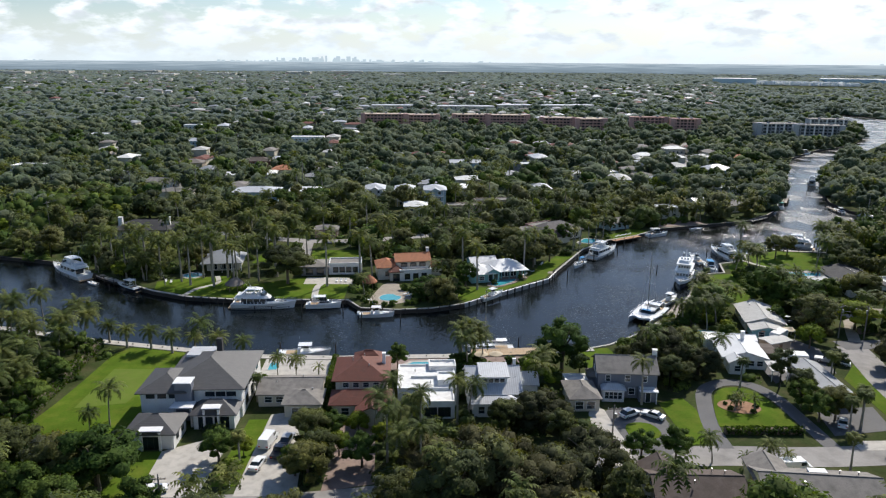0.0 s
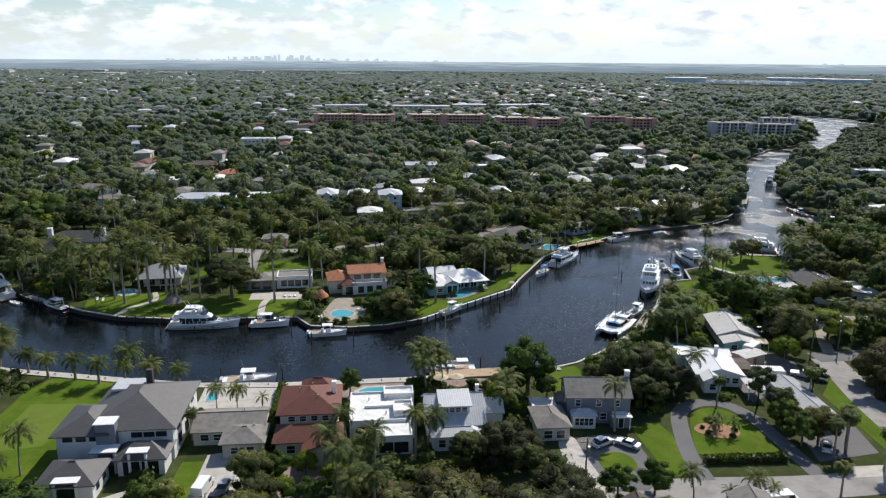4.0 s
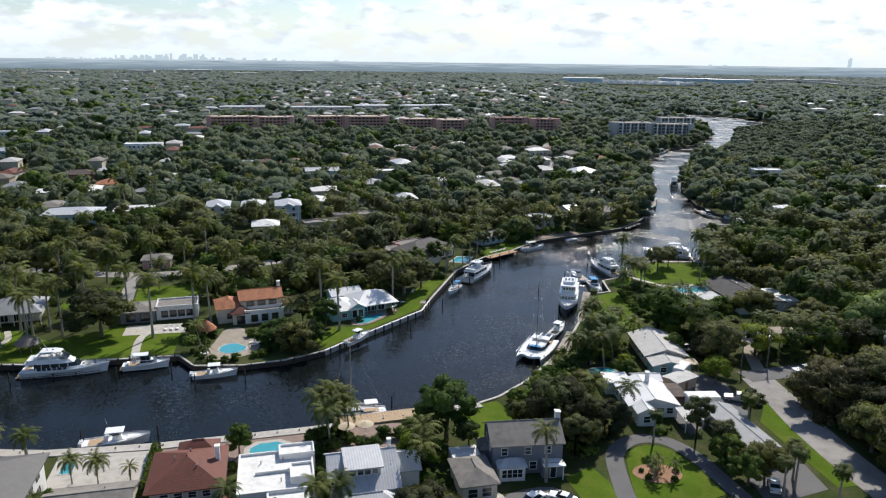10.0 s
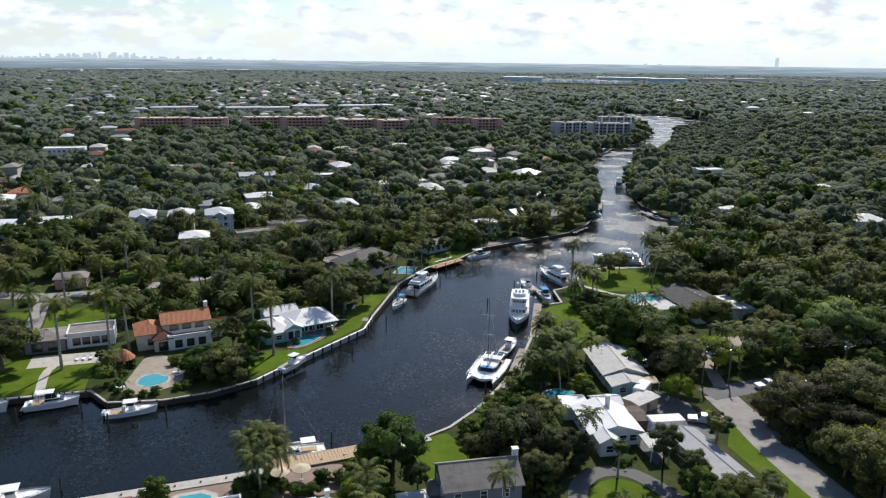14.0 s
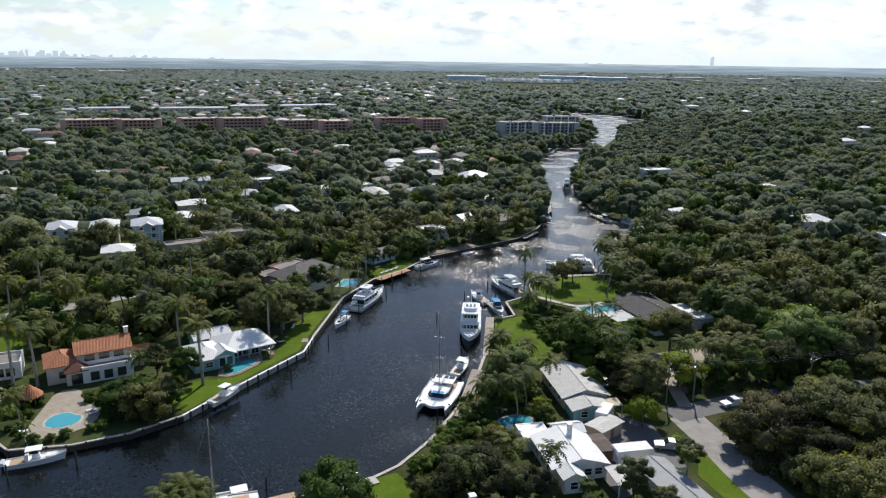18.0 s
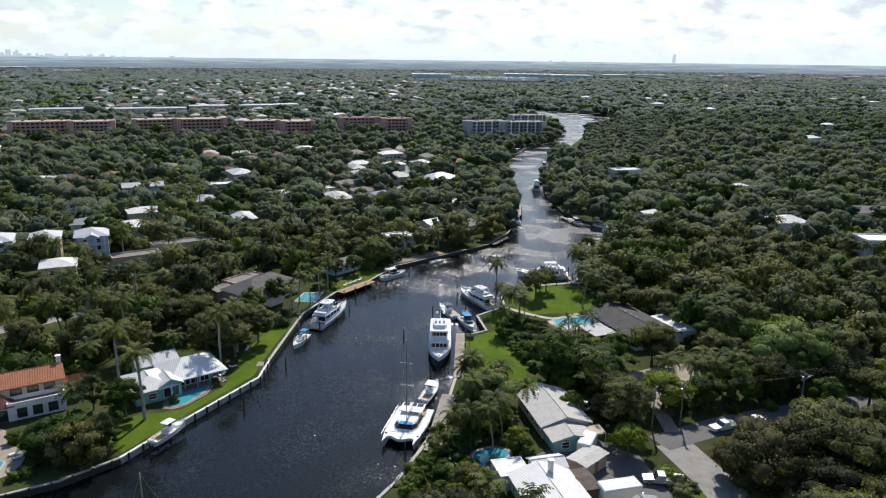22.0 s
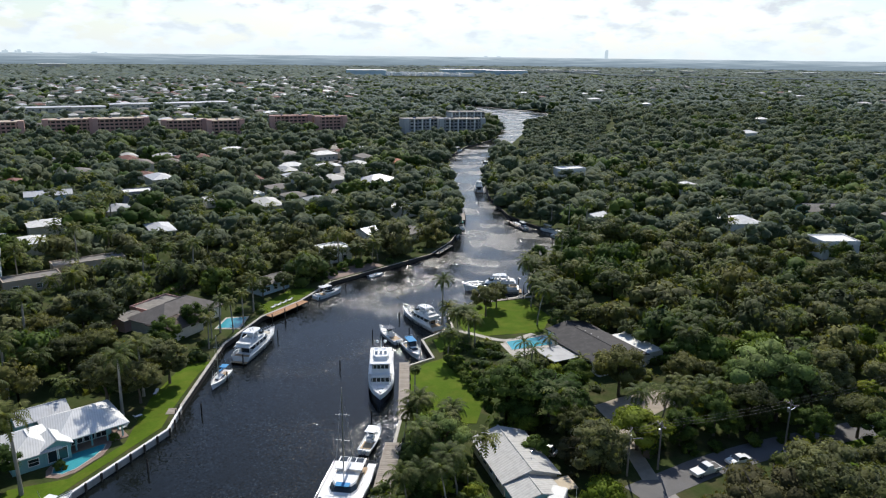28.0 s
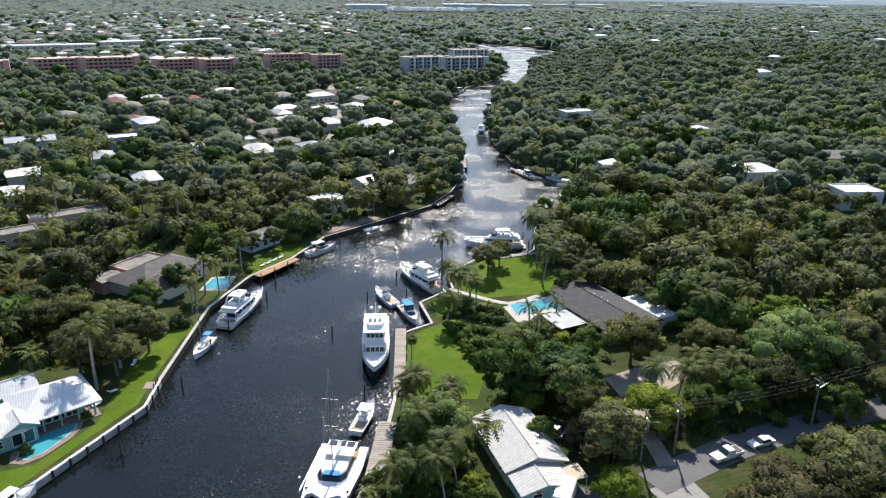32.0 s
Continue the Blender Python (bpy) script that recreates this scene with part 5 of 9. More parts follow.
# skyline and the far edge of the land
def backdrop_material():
    m = bpy.data.materials.new("far_land_painted_haze")
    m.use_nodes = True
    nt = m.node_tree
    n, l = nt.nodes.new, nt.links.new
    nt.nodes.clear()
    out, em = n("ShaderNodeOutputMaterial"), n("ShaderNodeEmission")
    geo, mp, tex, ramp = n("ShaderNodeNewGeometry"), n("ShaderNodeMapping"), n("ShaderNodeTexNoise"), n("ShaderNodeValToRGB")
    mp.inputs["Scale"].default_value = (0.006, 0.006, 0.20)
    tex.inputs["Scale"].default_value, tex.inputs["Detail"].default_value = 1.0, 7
    # distance haze is painted into the glow, paler towards the top
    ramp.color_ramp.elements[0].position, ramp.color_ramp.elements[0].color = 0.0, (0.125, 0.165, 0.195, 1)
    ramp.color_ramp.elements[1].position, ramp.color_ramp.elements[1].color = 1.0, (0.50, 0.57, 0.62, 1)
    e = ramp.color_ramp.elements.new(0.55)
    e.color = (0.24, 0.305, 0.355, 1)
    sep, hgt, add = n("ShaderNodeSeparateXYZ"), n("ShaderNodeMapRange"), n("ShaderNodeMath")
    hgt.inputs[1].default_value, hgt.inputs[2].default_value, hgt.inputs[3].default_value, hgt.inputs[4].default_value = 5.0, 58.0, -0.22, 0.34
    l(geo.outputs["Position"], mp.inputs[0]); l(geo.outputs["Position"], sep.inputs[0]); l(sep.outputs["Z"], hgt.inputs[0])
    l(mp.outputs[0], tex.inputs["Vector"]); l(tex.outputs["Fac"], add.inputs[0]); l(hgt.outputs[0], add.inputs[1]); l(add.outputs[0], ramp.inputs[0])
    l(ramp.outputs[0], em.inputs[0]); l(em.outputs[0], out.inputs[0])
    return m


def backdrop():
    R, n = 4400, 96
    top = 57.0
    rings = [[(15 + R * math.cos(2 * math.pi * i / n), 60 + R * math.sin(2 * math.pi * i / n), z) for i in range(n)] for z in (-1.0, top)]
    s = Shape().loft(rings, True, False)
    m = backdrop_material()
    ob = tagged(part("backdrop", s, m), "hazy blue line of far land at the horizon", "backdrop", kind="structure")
    # haze over the towers is put into an even pale blue glow
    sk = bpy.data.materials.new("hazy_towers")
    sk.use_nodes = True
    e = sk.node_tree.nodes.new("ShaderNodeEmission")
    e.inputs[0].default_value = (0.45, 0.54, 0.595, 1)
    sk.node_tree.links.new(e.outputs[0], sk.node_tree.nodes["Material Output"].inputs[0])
    r = random.Random(4)
    t = thing("backdrop", 0, 0, 0, 0, "pale hazy towers of a far city on the horizon", "backdrop", kind="structure")

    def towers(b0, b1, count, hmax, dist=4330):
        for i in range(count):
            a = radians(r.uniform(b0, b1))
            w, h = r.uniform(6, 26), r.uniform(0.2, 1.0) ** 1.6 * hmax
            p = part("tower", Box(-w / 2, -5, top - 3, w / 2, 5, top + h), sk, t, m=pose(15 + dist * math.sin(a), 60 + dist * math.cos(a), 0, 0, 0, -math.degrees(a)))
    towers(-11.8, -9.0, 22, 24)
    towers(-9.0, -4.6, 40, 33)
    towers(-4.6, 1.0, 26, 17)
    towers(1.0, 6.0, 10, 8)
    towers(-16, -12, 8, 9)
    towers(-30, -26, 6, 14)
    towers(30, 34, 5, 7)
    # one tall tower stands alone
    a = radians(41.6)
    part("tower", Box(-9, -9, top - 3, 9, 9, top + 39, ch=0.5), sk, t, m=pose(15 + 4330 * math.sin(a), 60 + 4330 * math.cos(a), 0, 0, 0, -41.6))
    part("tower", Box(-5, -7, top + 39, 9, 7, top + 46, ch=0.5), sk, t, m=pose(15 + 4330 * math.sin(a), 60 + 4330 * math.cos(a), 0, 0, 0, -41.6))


backdrop()


# ---- boats ----
def hull_shape(L, B, H, draft=0.4, flare=0.82, stern=0.92, n=14, sheer=0.45, full=2.4, x0=None):
    """A hull with its bow at +x, waterline at z = 0."""
    s = Shape()
    rings = []
    for i in range(n + 1):
        t = i / n
        hb = B / 2 * (stern + (1 - stern) * min(1, t / 0.35)) * (1 - max(0.0, (t - 0.38) / 0.62) ** full)
        hb = max(hb, 0.03)
        h = H * (1 + sheer * t ** 2)
        x = -L / 2 + L * t
        k = x - 0.10 * L * max(0, t - 0.7)
        c = flare * (1 - 0.25 * t)
        rings.append([(x, hb, h), (x, hb * 1.02, h * 0.93), (k, hb * c, h * 0.18), (k, hb * c * 0.9, -draft * 0.4), (k, 0, -draft), (k, -hb * c * 0.9, -draft * 0.4), (k, -hb * c, h * 0.18), (x, -hb * 1.02, h * 0.93), (x, -hb, h)])
    s.loft(rings, False, False)
    s.add(rings[0], [tuple(range(9))])
    return s, rings


def deck_shape(rings, drop=0.12, inset=0.93):
    s = Shape()
    v, f = [], []
    for r in rings:
        a, b = r[0], r[8]
        v += [(a[0], a[1] * inset, a[2] - drop), (b[0], b[1] * inset, b[2] - drop)]
    for i in range(len(rings) - 1):
        f.append((2 * i, 2 * i + 1, 2 * i + 3, 2 * i + 2))
    return s.add(v, f)


def gunwale_shape(rings, w=0.10, h=0.10):
    s = Shape()
    for k in (0, 8):
        s.tube([(r[k][0], r[k][1] * 0.97, r[k][2]) for r in rings], w, 6)
    return s


def cabin_shape(x0, x1, w, z0, z1, front=0.8, back=0.2, taper=0.86, nose=0.75):
    """A deckhouse with raked ends, narrower towards its roof and its nose."""
    a, b = w / 2, w / 2 * taper
    lo = [(x0, -a), (x1 - (x1 - x0) * 0.22, -a), (x1, -a * nose), (x1, a * nose), (x1 - (x1 - x0) * 0.22, a), (x0, a)]
    X0, X1 = x0 + back, x1 - front
    hi = [(X0, -b), (X1 - (X1 - X0) * 0.22, -b), (X1, -b * nose), (X1, b * nose), (X1 - (X1 - X0) * 0.22, b), (X0, b)]
    v = [(x, y, z0) for x, y in lo] + [(x, y, z1) for x, y in hi]
    f = [(5, 4, 3, 2, 1, 0), (6, 7, 8, 9, 10, 11)] + [(i, (i + 1) % 6, 6 + (i + 1) % 6, 6 + i) for i in range(6)]
    return Shape().add(v, f)


def band_of(x0, x1, w, z0, z1, front, back, taper, nose, lo, hi, grow=0.02):
    """The band of glass round a deckhouse, between two shares of its height."""
    def at(t):
        g = grow
        return (x0 + back * t - g, x1 - front * t + g, w * (1 - (1 - taper) * t) + 2 * g)
    a, b = at(lo), at(hi)
    s = Shape()
    rings = []
    for (p, q, ww), z in ((a, z0 + (z1 - z0) * lo), (b, z0 + (z1 - z0) * hi)):
        h = ww / 2
        m = q - (q - p) * 0.22
        rings.append([(p, -h, z), (m, -h, z), (q, -h * nose, z), (q, h * nose, z), (m, h, z), (p, h, z)])
    return s.loft(rings, True, True)


def rail(parent, pts, h=0.7, posts=6):
    s = Shape()
    top = [(x, y, z + h) for x, y, z in pts]
    s.tube(top, 0.03, 5)
    s.tube([(x, y, z + h * 0.5) for x, y, z in pts], 0.015, 4)
    for i in range(0, len(pts), max(1, len(pts) // posts)):
        s.tube([pts[i], top[i]], 0.02, 4)
    part("rail", s, MAT["metal"], parent)


def boat_base(name, label, x, y, heading, L, B, H, hullmat="gelcoat", z=0.0, deck="gelcoat", **kw):
    b = thing(name, x, y, z, heading, label, "boat")
    s, rings = hull_shape(L, B, H, **kw)
    part("hull", s, MAT[hullmat], b, smooth=False)
    part("deck", deck_shape(rings), MAT[deck], b)
    part("gunwale", gunwale_shape(rings, 0.06 + L * 0.003), MAT["gelcoat"], b)
    return b, rings


def house_on(b, x0, x1, w, z0, z1, front, back, taper=0.88, nose=0.75, lo=0.35, hi=0.82, name="cabin"):
    c = part(name, cabin_shape(x0, x1, w, z0, z1, front, back, taper, nose), MAT["gelcoat"], b)
    part("window_band", band_of(x0, x1, w, z0, z1, front, back, taper, nose, lo, hi), MAT["glass"], c)
    return c


def motor_yacht(x, y, heading, L=18.5, label="white flybridge motor yacht moored alongside", hullmat="gelcoat", decks=2, z=0.0):
    B, H = L * 0.26, L * 0.082
    b, rings = boat_base("motor_yacht", label, x, y, heading, L, B, H, hullmat, deck="gelcoat")

    def along(k, lo, hi, rad, name, mat):
        """A moulding along both sides of the hull, k of the way down from the gunwale."""
        s = Shape()
        for p, q in ((0, 2), (8, 6)):
            s.tube([tuple(r[p][c] * (1 - k) + r[q][c] * k for c in (0, 1, 2)) for r in rings[lo:hi]], rad, 5)
        return part(name, s, MAT[mat], b)
    along(1.0, 0, -1, 0.09, "boot_stripe", "navy")
    along(0.42, 2, -2, 0.05, "hull_stripe", "glass")
    along(0.62, 4, -4, 0.10, "hull_window_line", "glass")
    h0, h1 = H * 0.94, H + L * 0.098
    c = house_on(b, -L * 0.33, L * 0.24, B * 0.80, h0, h1, L * 0.15, 0.5, taper=0.86, nose=0.62, lo=0.44, hi=0.86)
    for i in range(4):
        for e in (-1, 1):
            part("mullion", Box(-L * 0.25 + i * L * 0.10, e * B * 0.375 - 0.10, h0 + L * 0.046, -L * 0.25 + i * L * 0.10 + 0.12, e * B * 0.375 + 0.10, h1 - L * 0.015), MAT["gelcoat"], c)
    part("foredeck_trunk", cabin_shape(L * 0.10, L * 0.40, B * 0.58, H * 1.02, H * 1.42, L * 0.16, 0.1, 0.8, 0.5), MAT["gelcoat"], b)
    part("foredeck_pad", cabin_shape(L * 0.23, L * 0.31, B * 0.34, H * 1.38, H * 1.38 + 0.22, 0.3, 0.1), MAT["cream"], b)
    for px in (0.20, 0.335):
        part("deck_hatch", Box(L * px - 0.28, -0.28, H * 1.40, L * px + 0.28, 0.28, H * 1.46, ch=0.03), MAT["glass"], b)
    # the bridge deck reaches over the aft cockpit
    part("upper_deck", cabin_shape(-L * 0.44, L * 0.10, B * 0.84, h1 - 0.02, h1 + 0.16, L * 0.03, 0.0, 0.97, 0.66), MAT["gelcoat"], b)
    z2 = h1 + 0.16
    f = part("flybridge", cabin_shape(-L * 0.40, L * 0.09, B * 0.76, z2, z2 + L * 0.036, L * 0.07, -0.2, 0.95, 0.6), MAT["gelcoat"], b)
    part("bridge_floor", Box(-L * 0.37, -B * 0.29, z2 + L * 0.036, -L * 0.02, B * 0.29, z2 + L * 0.036 + 0.03), MAT["palemetal"], f)
    part("windscreen", band_of(-L * 0.02, L * 0.055, B * 0.66, z2 + L * 0.03, z2 + L * 0.066, L * 0.035, -0.3, 0.9, 0.55, 0.1, 0.95), MAT["glass"], f)
    z3 = z2 + L * 0.036 + 0.03
    for px, w in ((-0.10, 0.22), (-0.17, 0.26), (-0.33, 0.28)):
        part("bridge_seat", cabin_shape(L * px, L * px + L * 0.035, B * w * 2, z3, z3 + 0.55, 0.1, 0.1), MAT["trim"], f)
    part("helm", cabin_shape(-L * 0.055, -L * 0.02, B * 0.3, z3, z3 + 0.9, 0.3, 0.0), MAT["gelcoat"], f)
    top = z2 + L * 0.118
    t = part("hardtop", cabin_shape(-L * 0.27, -L * 0.02, B * 0.64, top, top + 0.2, L * 0.05, 0.2, 0.9, 0.6), MAT["gelcoat"], b)
    for e in (-1, 1):
        part("arch_leg", Shape().tube([(-L * 0.33, e * B * 0.33, z2 + 0.2), (-L * 0.27, e * B * 0.31, top - 0.5), (-L * 0.22, e * B * 0.29, top + 0.05)], [0.26, 0.18, 0.14], 6), MAT["gelcoat"], b)
        part("hardtop_post", Shape().tube([(L * 0.0, e * B * 0.28, z2 + L * 0.05), (-L * 0.05, e * B * 0.27, top)], 0.05, 6), MAT["gelcoat"], b)
        part("cockpit_post", Shape().tube([(-L * 0.43, e * B * 0.38, h0), (-L * 0.42, e * B * 0.39, h1)], 0.07, 6), MAT["gelcoat"], b)
        part("cockpit_side", Box(-L * 0.46, e * B * 0.43 - 0.09, h0 - 0.1, -L * 0.33, e * B * 0.43 + 0.09, h0 + 0.75, ch=0.05), MAT["gelcoat"], b)
    m = part("radar_mast", Shape().tube([(-L * 0.18, 0, top + 0.1), (-L * 0.20, 0, top + L * 0.055)], [0.16, 0.06], 6), MAT["gelcoat"], t)
    part("radar", Shape().ball((-L * 0.12, 0, top + 0.35), 0.30, 8, 5, 0.6), MAT["gelcoat"], t)
    for e in (-1, 1):
        part("aerial", Shape().tube([(-L * 0.21, e * B * 0.24, top + 0.1), (-L * 0.27, e * B * 0.26, top + L * 0.13)], 0.022, 4), MAT["gelcoat"], t)
    part("aft_door", Box(-L * 0.345, -B * 0.22, h0, -L * 0.335, B * 0.22, h0 + 1.75), MAT["glass"], b)
    part("cockpit_floor", Box(-L * 0.47, -B * 0.40, h0 - 0.12, -L * 0.34, B * 0.40, h0 - 0.02), MAT["teak"], b)
    rail(b, [r[0] for r in rings[5:]], 0.75)
    rail(b, [r[8] for r in rings[5:]], 0.75)
    part("swim_platform", Box(-L * 0.55, -B * 0.42, 0.25, -L * 0.49, B * 0.42, 0.38, ch=0.03), MAT["teak"], b)
    if decks > 2:
        for i in range(6):
            part("side_window", Box(-L * 0.30 + i * L * 0.058, -B * 0.415, h0 + 0.25, -L * 0.30 + i * L * 0.058 + L * 0.044, B * 0.415, h0 + L * 0.046), MAT["glass"], b)
    for i in range(4):
        e = -1 if i % 2 else 1
        part("fender", Shape().tube([(-L * 0.25 + i * L * 0.13, e * (B * 0.5 + 0.05), H * 0.75), (-L * 0.25 + i * L * 0.13, e * (B * 0.5 + 0.05), H * 0.2)], 0.13, 8), MAT["black"], b)
    return b


def trawler_yacht(x, y, heading, L=20.5):
    B, H = 5.6, 1.9
    b, rings = boat_base("trawler_yacht", "large white trawler yacht with a dark hull and three decks", x, y, heading, L, B, H, "navy", full=2.8, sheer=0.5)
    part("topside_band", Shape().loft([[(r[0][0], r[0][1] * 1.03, r[0][2] * 1.0), (r[0][0], r[0][1] * 1.03 + 0.03, r[0][2] * 0.62), (r[0][0], r[0][1] * 1.0, r[0][2] * 0.62), (r[0][0], r[0][1] * 0.98, r[0][2])] for r in rings]).loft([[(r[8][0], r[8][1] * 1.03, r[8][2] * 1.0), (r[8][0], r[8][1] * 1.03 - 0.03, r[8][2] * 0.62), (r[8][0], r[8][1] * 1.0, r[8][2] * 0.62), (r[8][0], r[8][1] * 0.98, r[8][2])] for r in rings]), MAT["gelcoat"], b)
    house_on(b, -8.5, 4.2, 4.7, 2.0, 4.3, 0.5, 0.2, 0.96, 0.92, 0.4, 0.78, "saloon")
    part("boat_deck", Box(-9.6, -2.75, 4.3, 3.2, 2.75, 4.45, ch=0.05), MAT["gelcoat"], b)
    house_on(b, -4.0, 2.6, 4.1, 4.45, 6.5, 0.4, 0.2, 0.96, 0.92, 0.42, 0.82, "pilothouse")
    part("pilothouse_roof", Box(-6.5, -2.4, 6.5, 2.8, 2.4, 6.65, ch=0.05), MAT["gelcoat"], b)
    f = part("flybridge", cabin_shape(-4.5, 1.2, 3.8, 6.65, 7.5, 0.4, 0.2), MAT["gelcoat"], b)
    part("flybridge_floor", Box(-4.0, -1.5, 7.5, 0.6, 1.5, 7.52), MAT["gelcoat"], f)
    for i in range(3):
        s = part("helm_seat", Box(-1.4, -1.3 + i * 1.0, 7.5, -0.7, -0.7 + i * 1.0, 8.2, ch=0.08), MAT["trim"], b)
    for i in range(5):
        part("mullion", Box(2.05, -1.75 + i * 0.84, 5.2, 2.70, -1.61 + i * 0.84, 6.25), MAT["gelcoat"], b)
        part("mullion", Box(3.55, -1.95 + i * 0.94, 2.75, 4.30, -1.80 + i * 0.94, 3.95), MAT["gelcoat"], b)
    part("mast", Shape().tube([(-4.6, 0, 6.6), (-5.0, 0, 10.0)], [0.16, 0.06], 6), MAT["gelcoat"], b)
    for sy in (-0.9, 0.9):
        part("radar", Shape().ball((-4.9, sy, 8.8), 0.42, 8, 5, 0.8), MAT["gelcoat"], b)
    part("foredeck_box", Box(4.8, -0.7, 2.1, 6.6, 0.7, 2.75, ch=0.08), MAT["gelcoat"], b)
    part("anchor_windlass", Box(8.2, -0.25, 2.6, 8.8, 0.25, 2.95, ch=0.05), MAT["metal"], b)
    part("tender", hull_shape(3.6, 1.5, 0.5)[0], MAT["gelcoat"], b, m=pose(-7.8, 0, 4.6, 0, 0, 90))
    rail(b, [r[0] for r in rings[5:]], 0.8)
    rail(b, [r[8] for r in rings[5:]], 0.8)
    rail(b, [(-9.4 + i, -2.6, 4.45) for i in range(6)], 0.8)
    rail(b, [(-9.4 + i, 2.6, 4.45) for i in range(6)], 0.8)
    return b


def center_console(x, y, heading, L=9.5, z=0.0, top="gelcoat", label="white center-console fishing boat with a hardtop", hullmat="gelcoat", motors=3):
    B, H = L * 0.29, L * 0.10
    b, rings = boat_base("fishing_boat", label, x, y, heading, L, B, H, hullmat, z, "gelcoat", sheer=0.55)
    part("cockpit_sole", Box(-L * 0.42, -B * 0.36, H * 0.86, L * 0.20, B * 0.36, H * 0.95), MAT["teak"], b)
    part("console", cabin_shape(-L * 0.06, L * 0.10, B * 0.40, H * 0.9, H * 0.9 + 1.25, 0.5, 0.1), MAT["gelcoat"], b)
    part("windscreen", band_of(-L * 0.06, L * 0.10, B * 0.40, H * 0.9, H * 0.9 + 1.7, 0.6, 0.1, 0.9, 0.75, 0.72, 1.0), MAT["glass"], b)
    t = H * 0.9 + 2.05
    part("hardtop", Box(-L * 0.16, -B * 0.36, t, L * 0.12, B * 0.36, t + 0.10, ch=0.04), MAT[top], b)
    for sx in (-L * 0.12, L * 0.06):
        for sy in (-B * 0.26, B * 0.26):
            part("top_post", Shape().tube([(sx, sy, H), (sx, sy, t)], 0.035, 6), MAT["metal"], b)
    part("leaning_post", Box(-L * 0.18, -B * 0.22, H * 0.9, -L * 0.12, B * 0.22, H * 0.9 + 1.0, ch=0.05), MAT["trim"], b)
    part("bow_cushion", cabin_shape(L * 0.16, L * 0.38, B * 0.52, H * 1.05, H * 1.05 + 0.35, 0.2, 0.1, 0.95, 0.45), MAT["trim"], b)
    for i in range(motors):
        yy = (i - (motors - 1) / 2) * 0.62
        m = part("outboard_motor", Box(-L * 0.5 - 0.75, yy - 0.22, H * 0.7, -L * 0.5 - 0.05, yy + 0.22, H * 0.7 + 0.75, ch=0.10), MAT["gelcoat" if motors > 1 else "black"], b)
        part("shaft", Box(-L * 0.5 - 0.5, yy - 0.08, -0.5, -L * 0.5 - 0.28, yy + 0.08, H * 0.7), MAT["black"], m)
    rail(b, [r[0] for r in rings[8:]], 0.35, 3)
    rail(b, [r[8] for r in rings[8:]], 0.35, 3)
    part("antenna", Shape().tube([(-L * 0.10, B * 0.2, t), (-L * 0.16, B * 0.2, t + 2.4)], 0.015, 4), MAT["gelcoat"], b)
    return b


def cruiser(x, y, heading, L=10, label="white express cruiser with a dark windscreen", hullmat="gelcoat", canvas=None, z=0.0):
    B, H = L * 0.30, L * 0.11
    b, rings = boat_base("cabin_cruiser", label, x, y, heading, L, B, H, hullmat, z, "gelcoat", sheer=0.4)
    house_on(b, -L * 0.12, L * 0.28, B * 0.66, H, H + L * 0.10, L * 0.16, 0.1)
    t = H + L * 0.21
    part("hardtop", Box(-L * 0.30, -B * 0.36, t, L * 0.06, B * 0.36, t + 0.10, ch=0.04), MAT[canvas or "gelcoat"], b)
    for sx in (-L * 0.27, L * 0.02):
        for sy in (-B * 0.32, B * 0.32):
            part("top_post", Shape().tube([(sx, sy, H), (sx, sy, t)], 0.035, 6), MAT["metal"], b)
    part("windscreen", band_of(-L * 0.10, L * 0.10, B * 0.62, H + L * 0.10, t, 0.5, 0.1, 0.95, 0.8, 0.0, 0.8), MAT["glass"], b)
    part("cockpit_seat", Box(-L * 0.42, -B * 0.36, H * 0.9, -L * 0.36, B * 0.36, H * 0.9 + 0.5, ch=0.06), MAT["trim"], b)
    part("cockpit_sole", Box(-L * 0.36, -B * 0.36, H * 0.86, -L * 0.14, B * 0.36, H * 0.95), MAT["teak"], b)
    part("swim_platform", Box(-L * 0.56, -B * 0.38, 0.2, -L * 0.49, B * 0.38, 0.3, ch=0.03), MAT["teak"], b)
    part("radar_arch", Shape().tube([(-L * 0.22, -B * 0.38, H), (-L * 0.26, -B * 0.30, t + 0.5), (-L * 0.26, B * 0.30, t + 0.5), (-L * 0.22, B * 0.38, H)], 0.07, 6), MAT["gelcoat"], b)
    rail(b, [r[0] for r in rings[6:]], 0.5, 4)
    rail(b, [r[8] for r in rings[6:]], 0.5, 4)
    return b


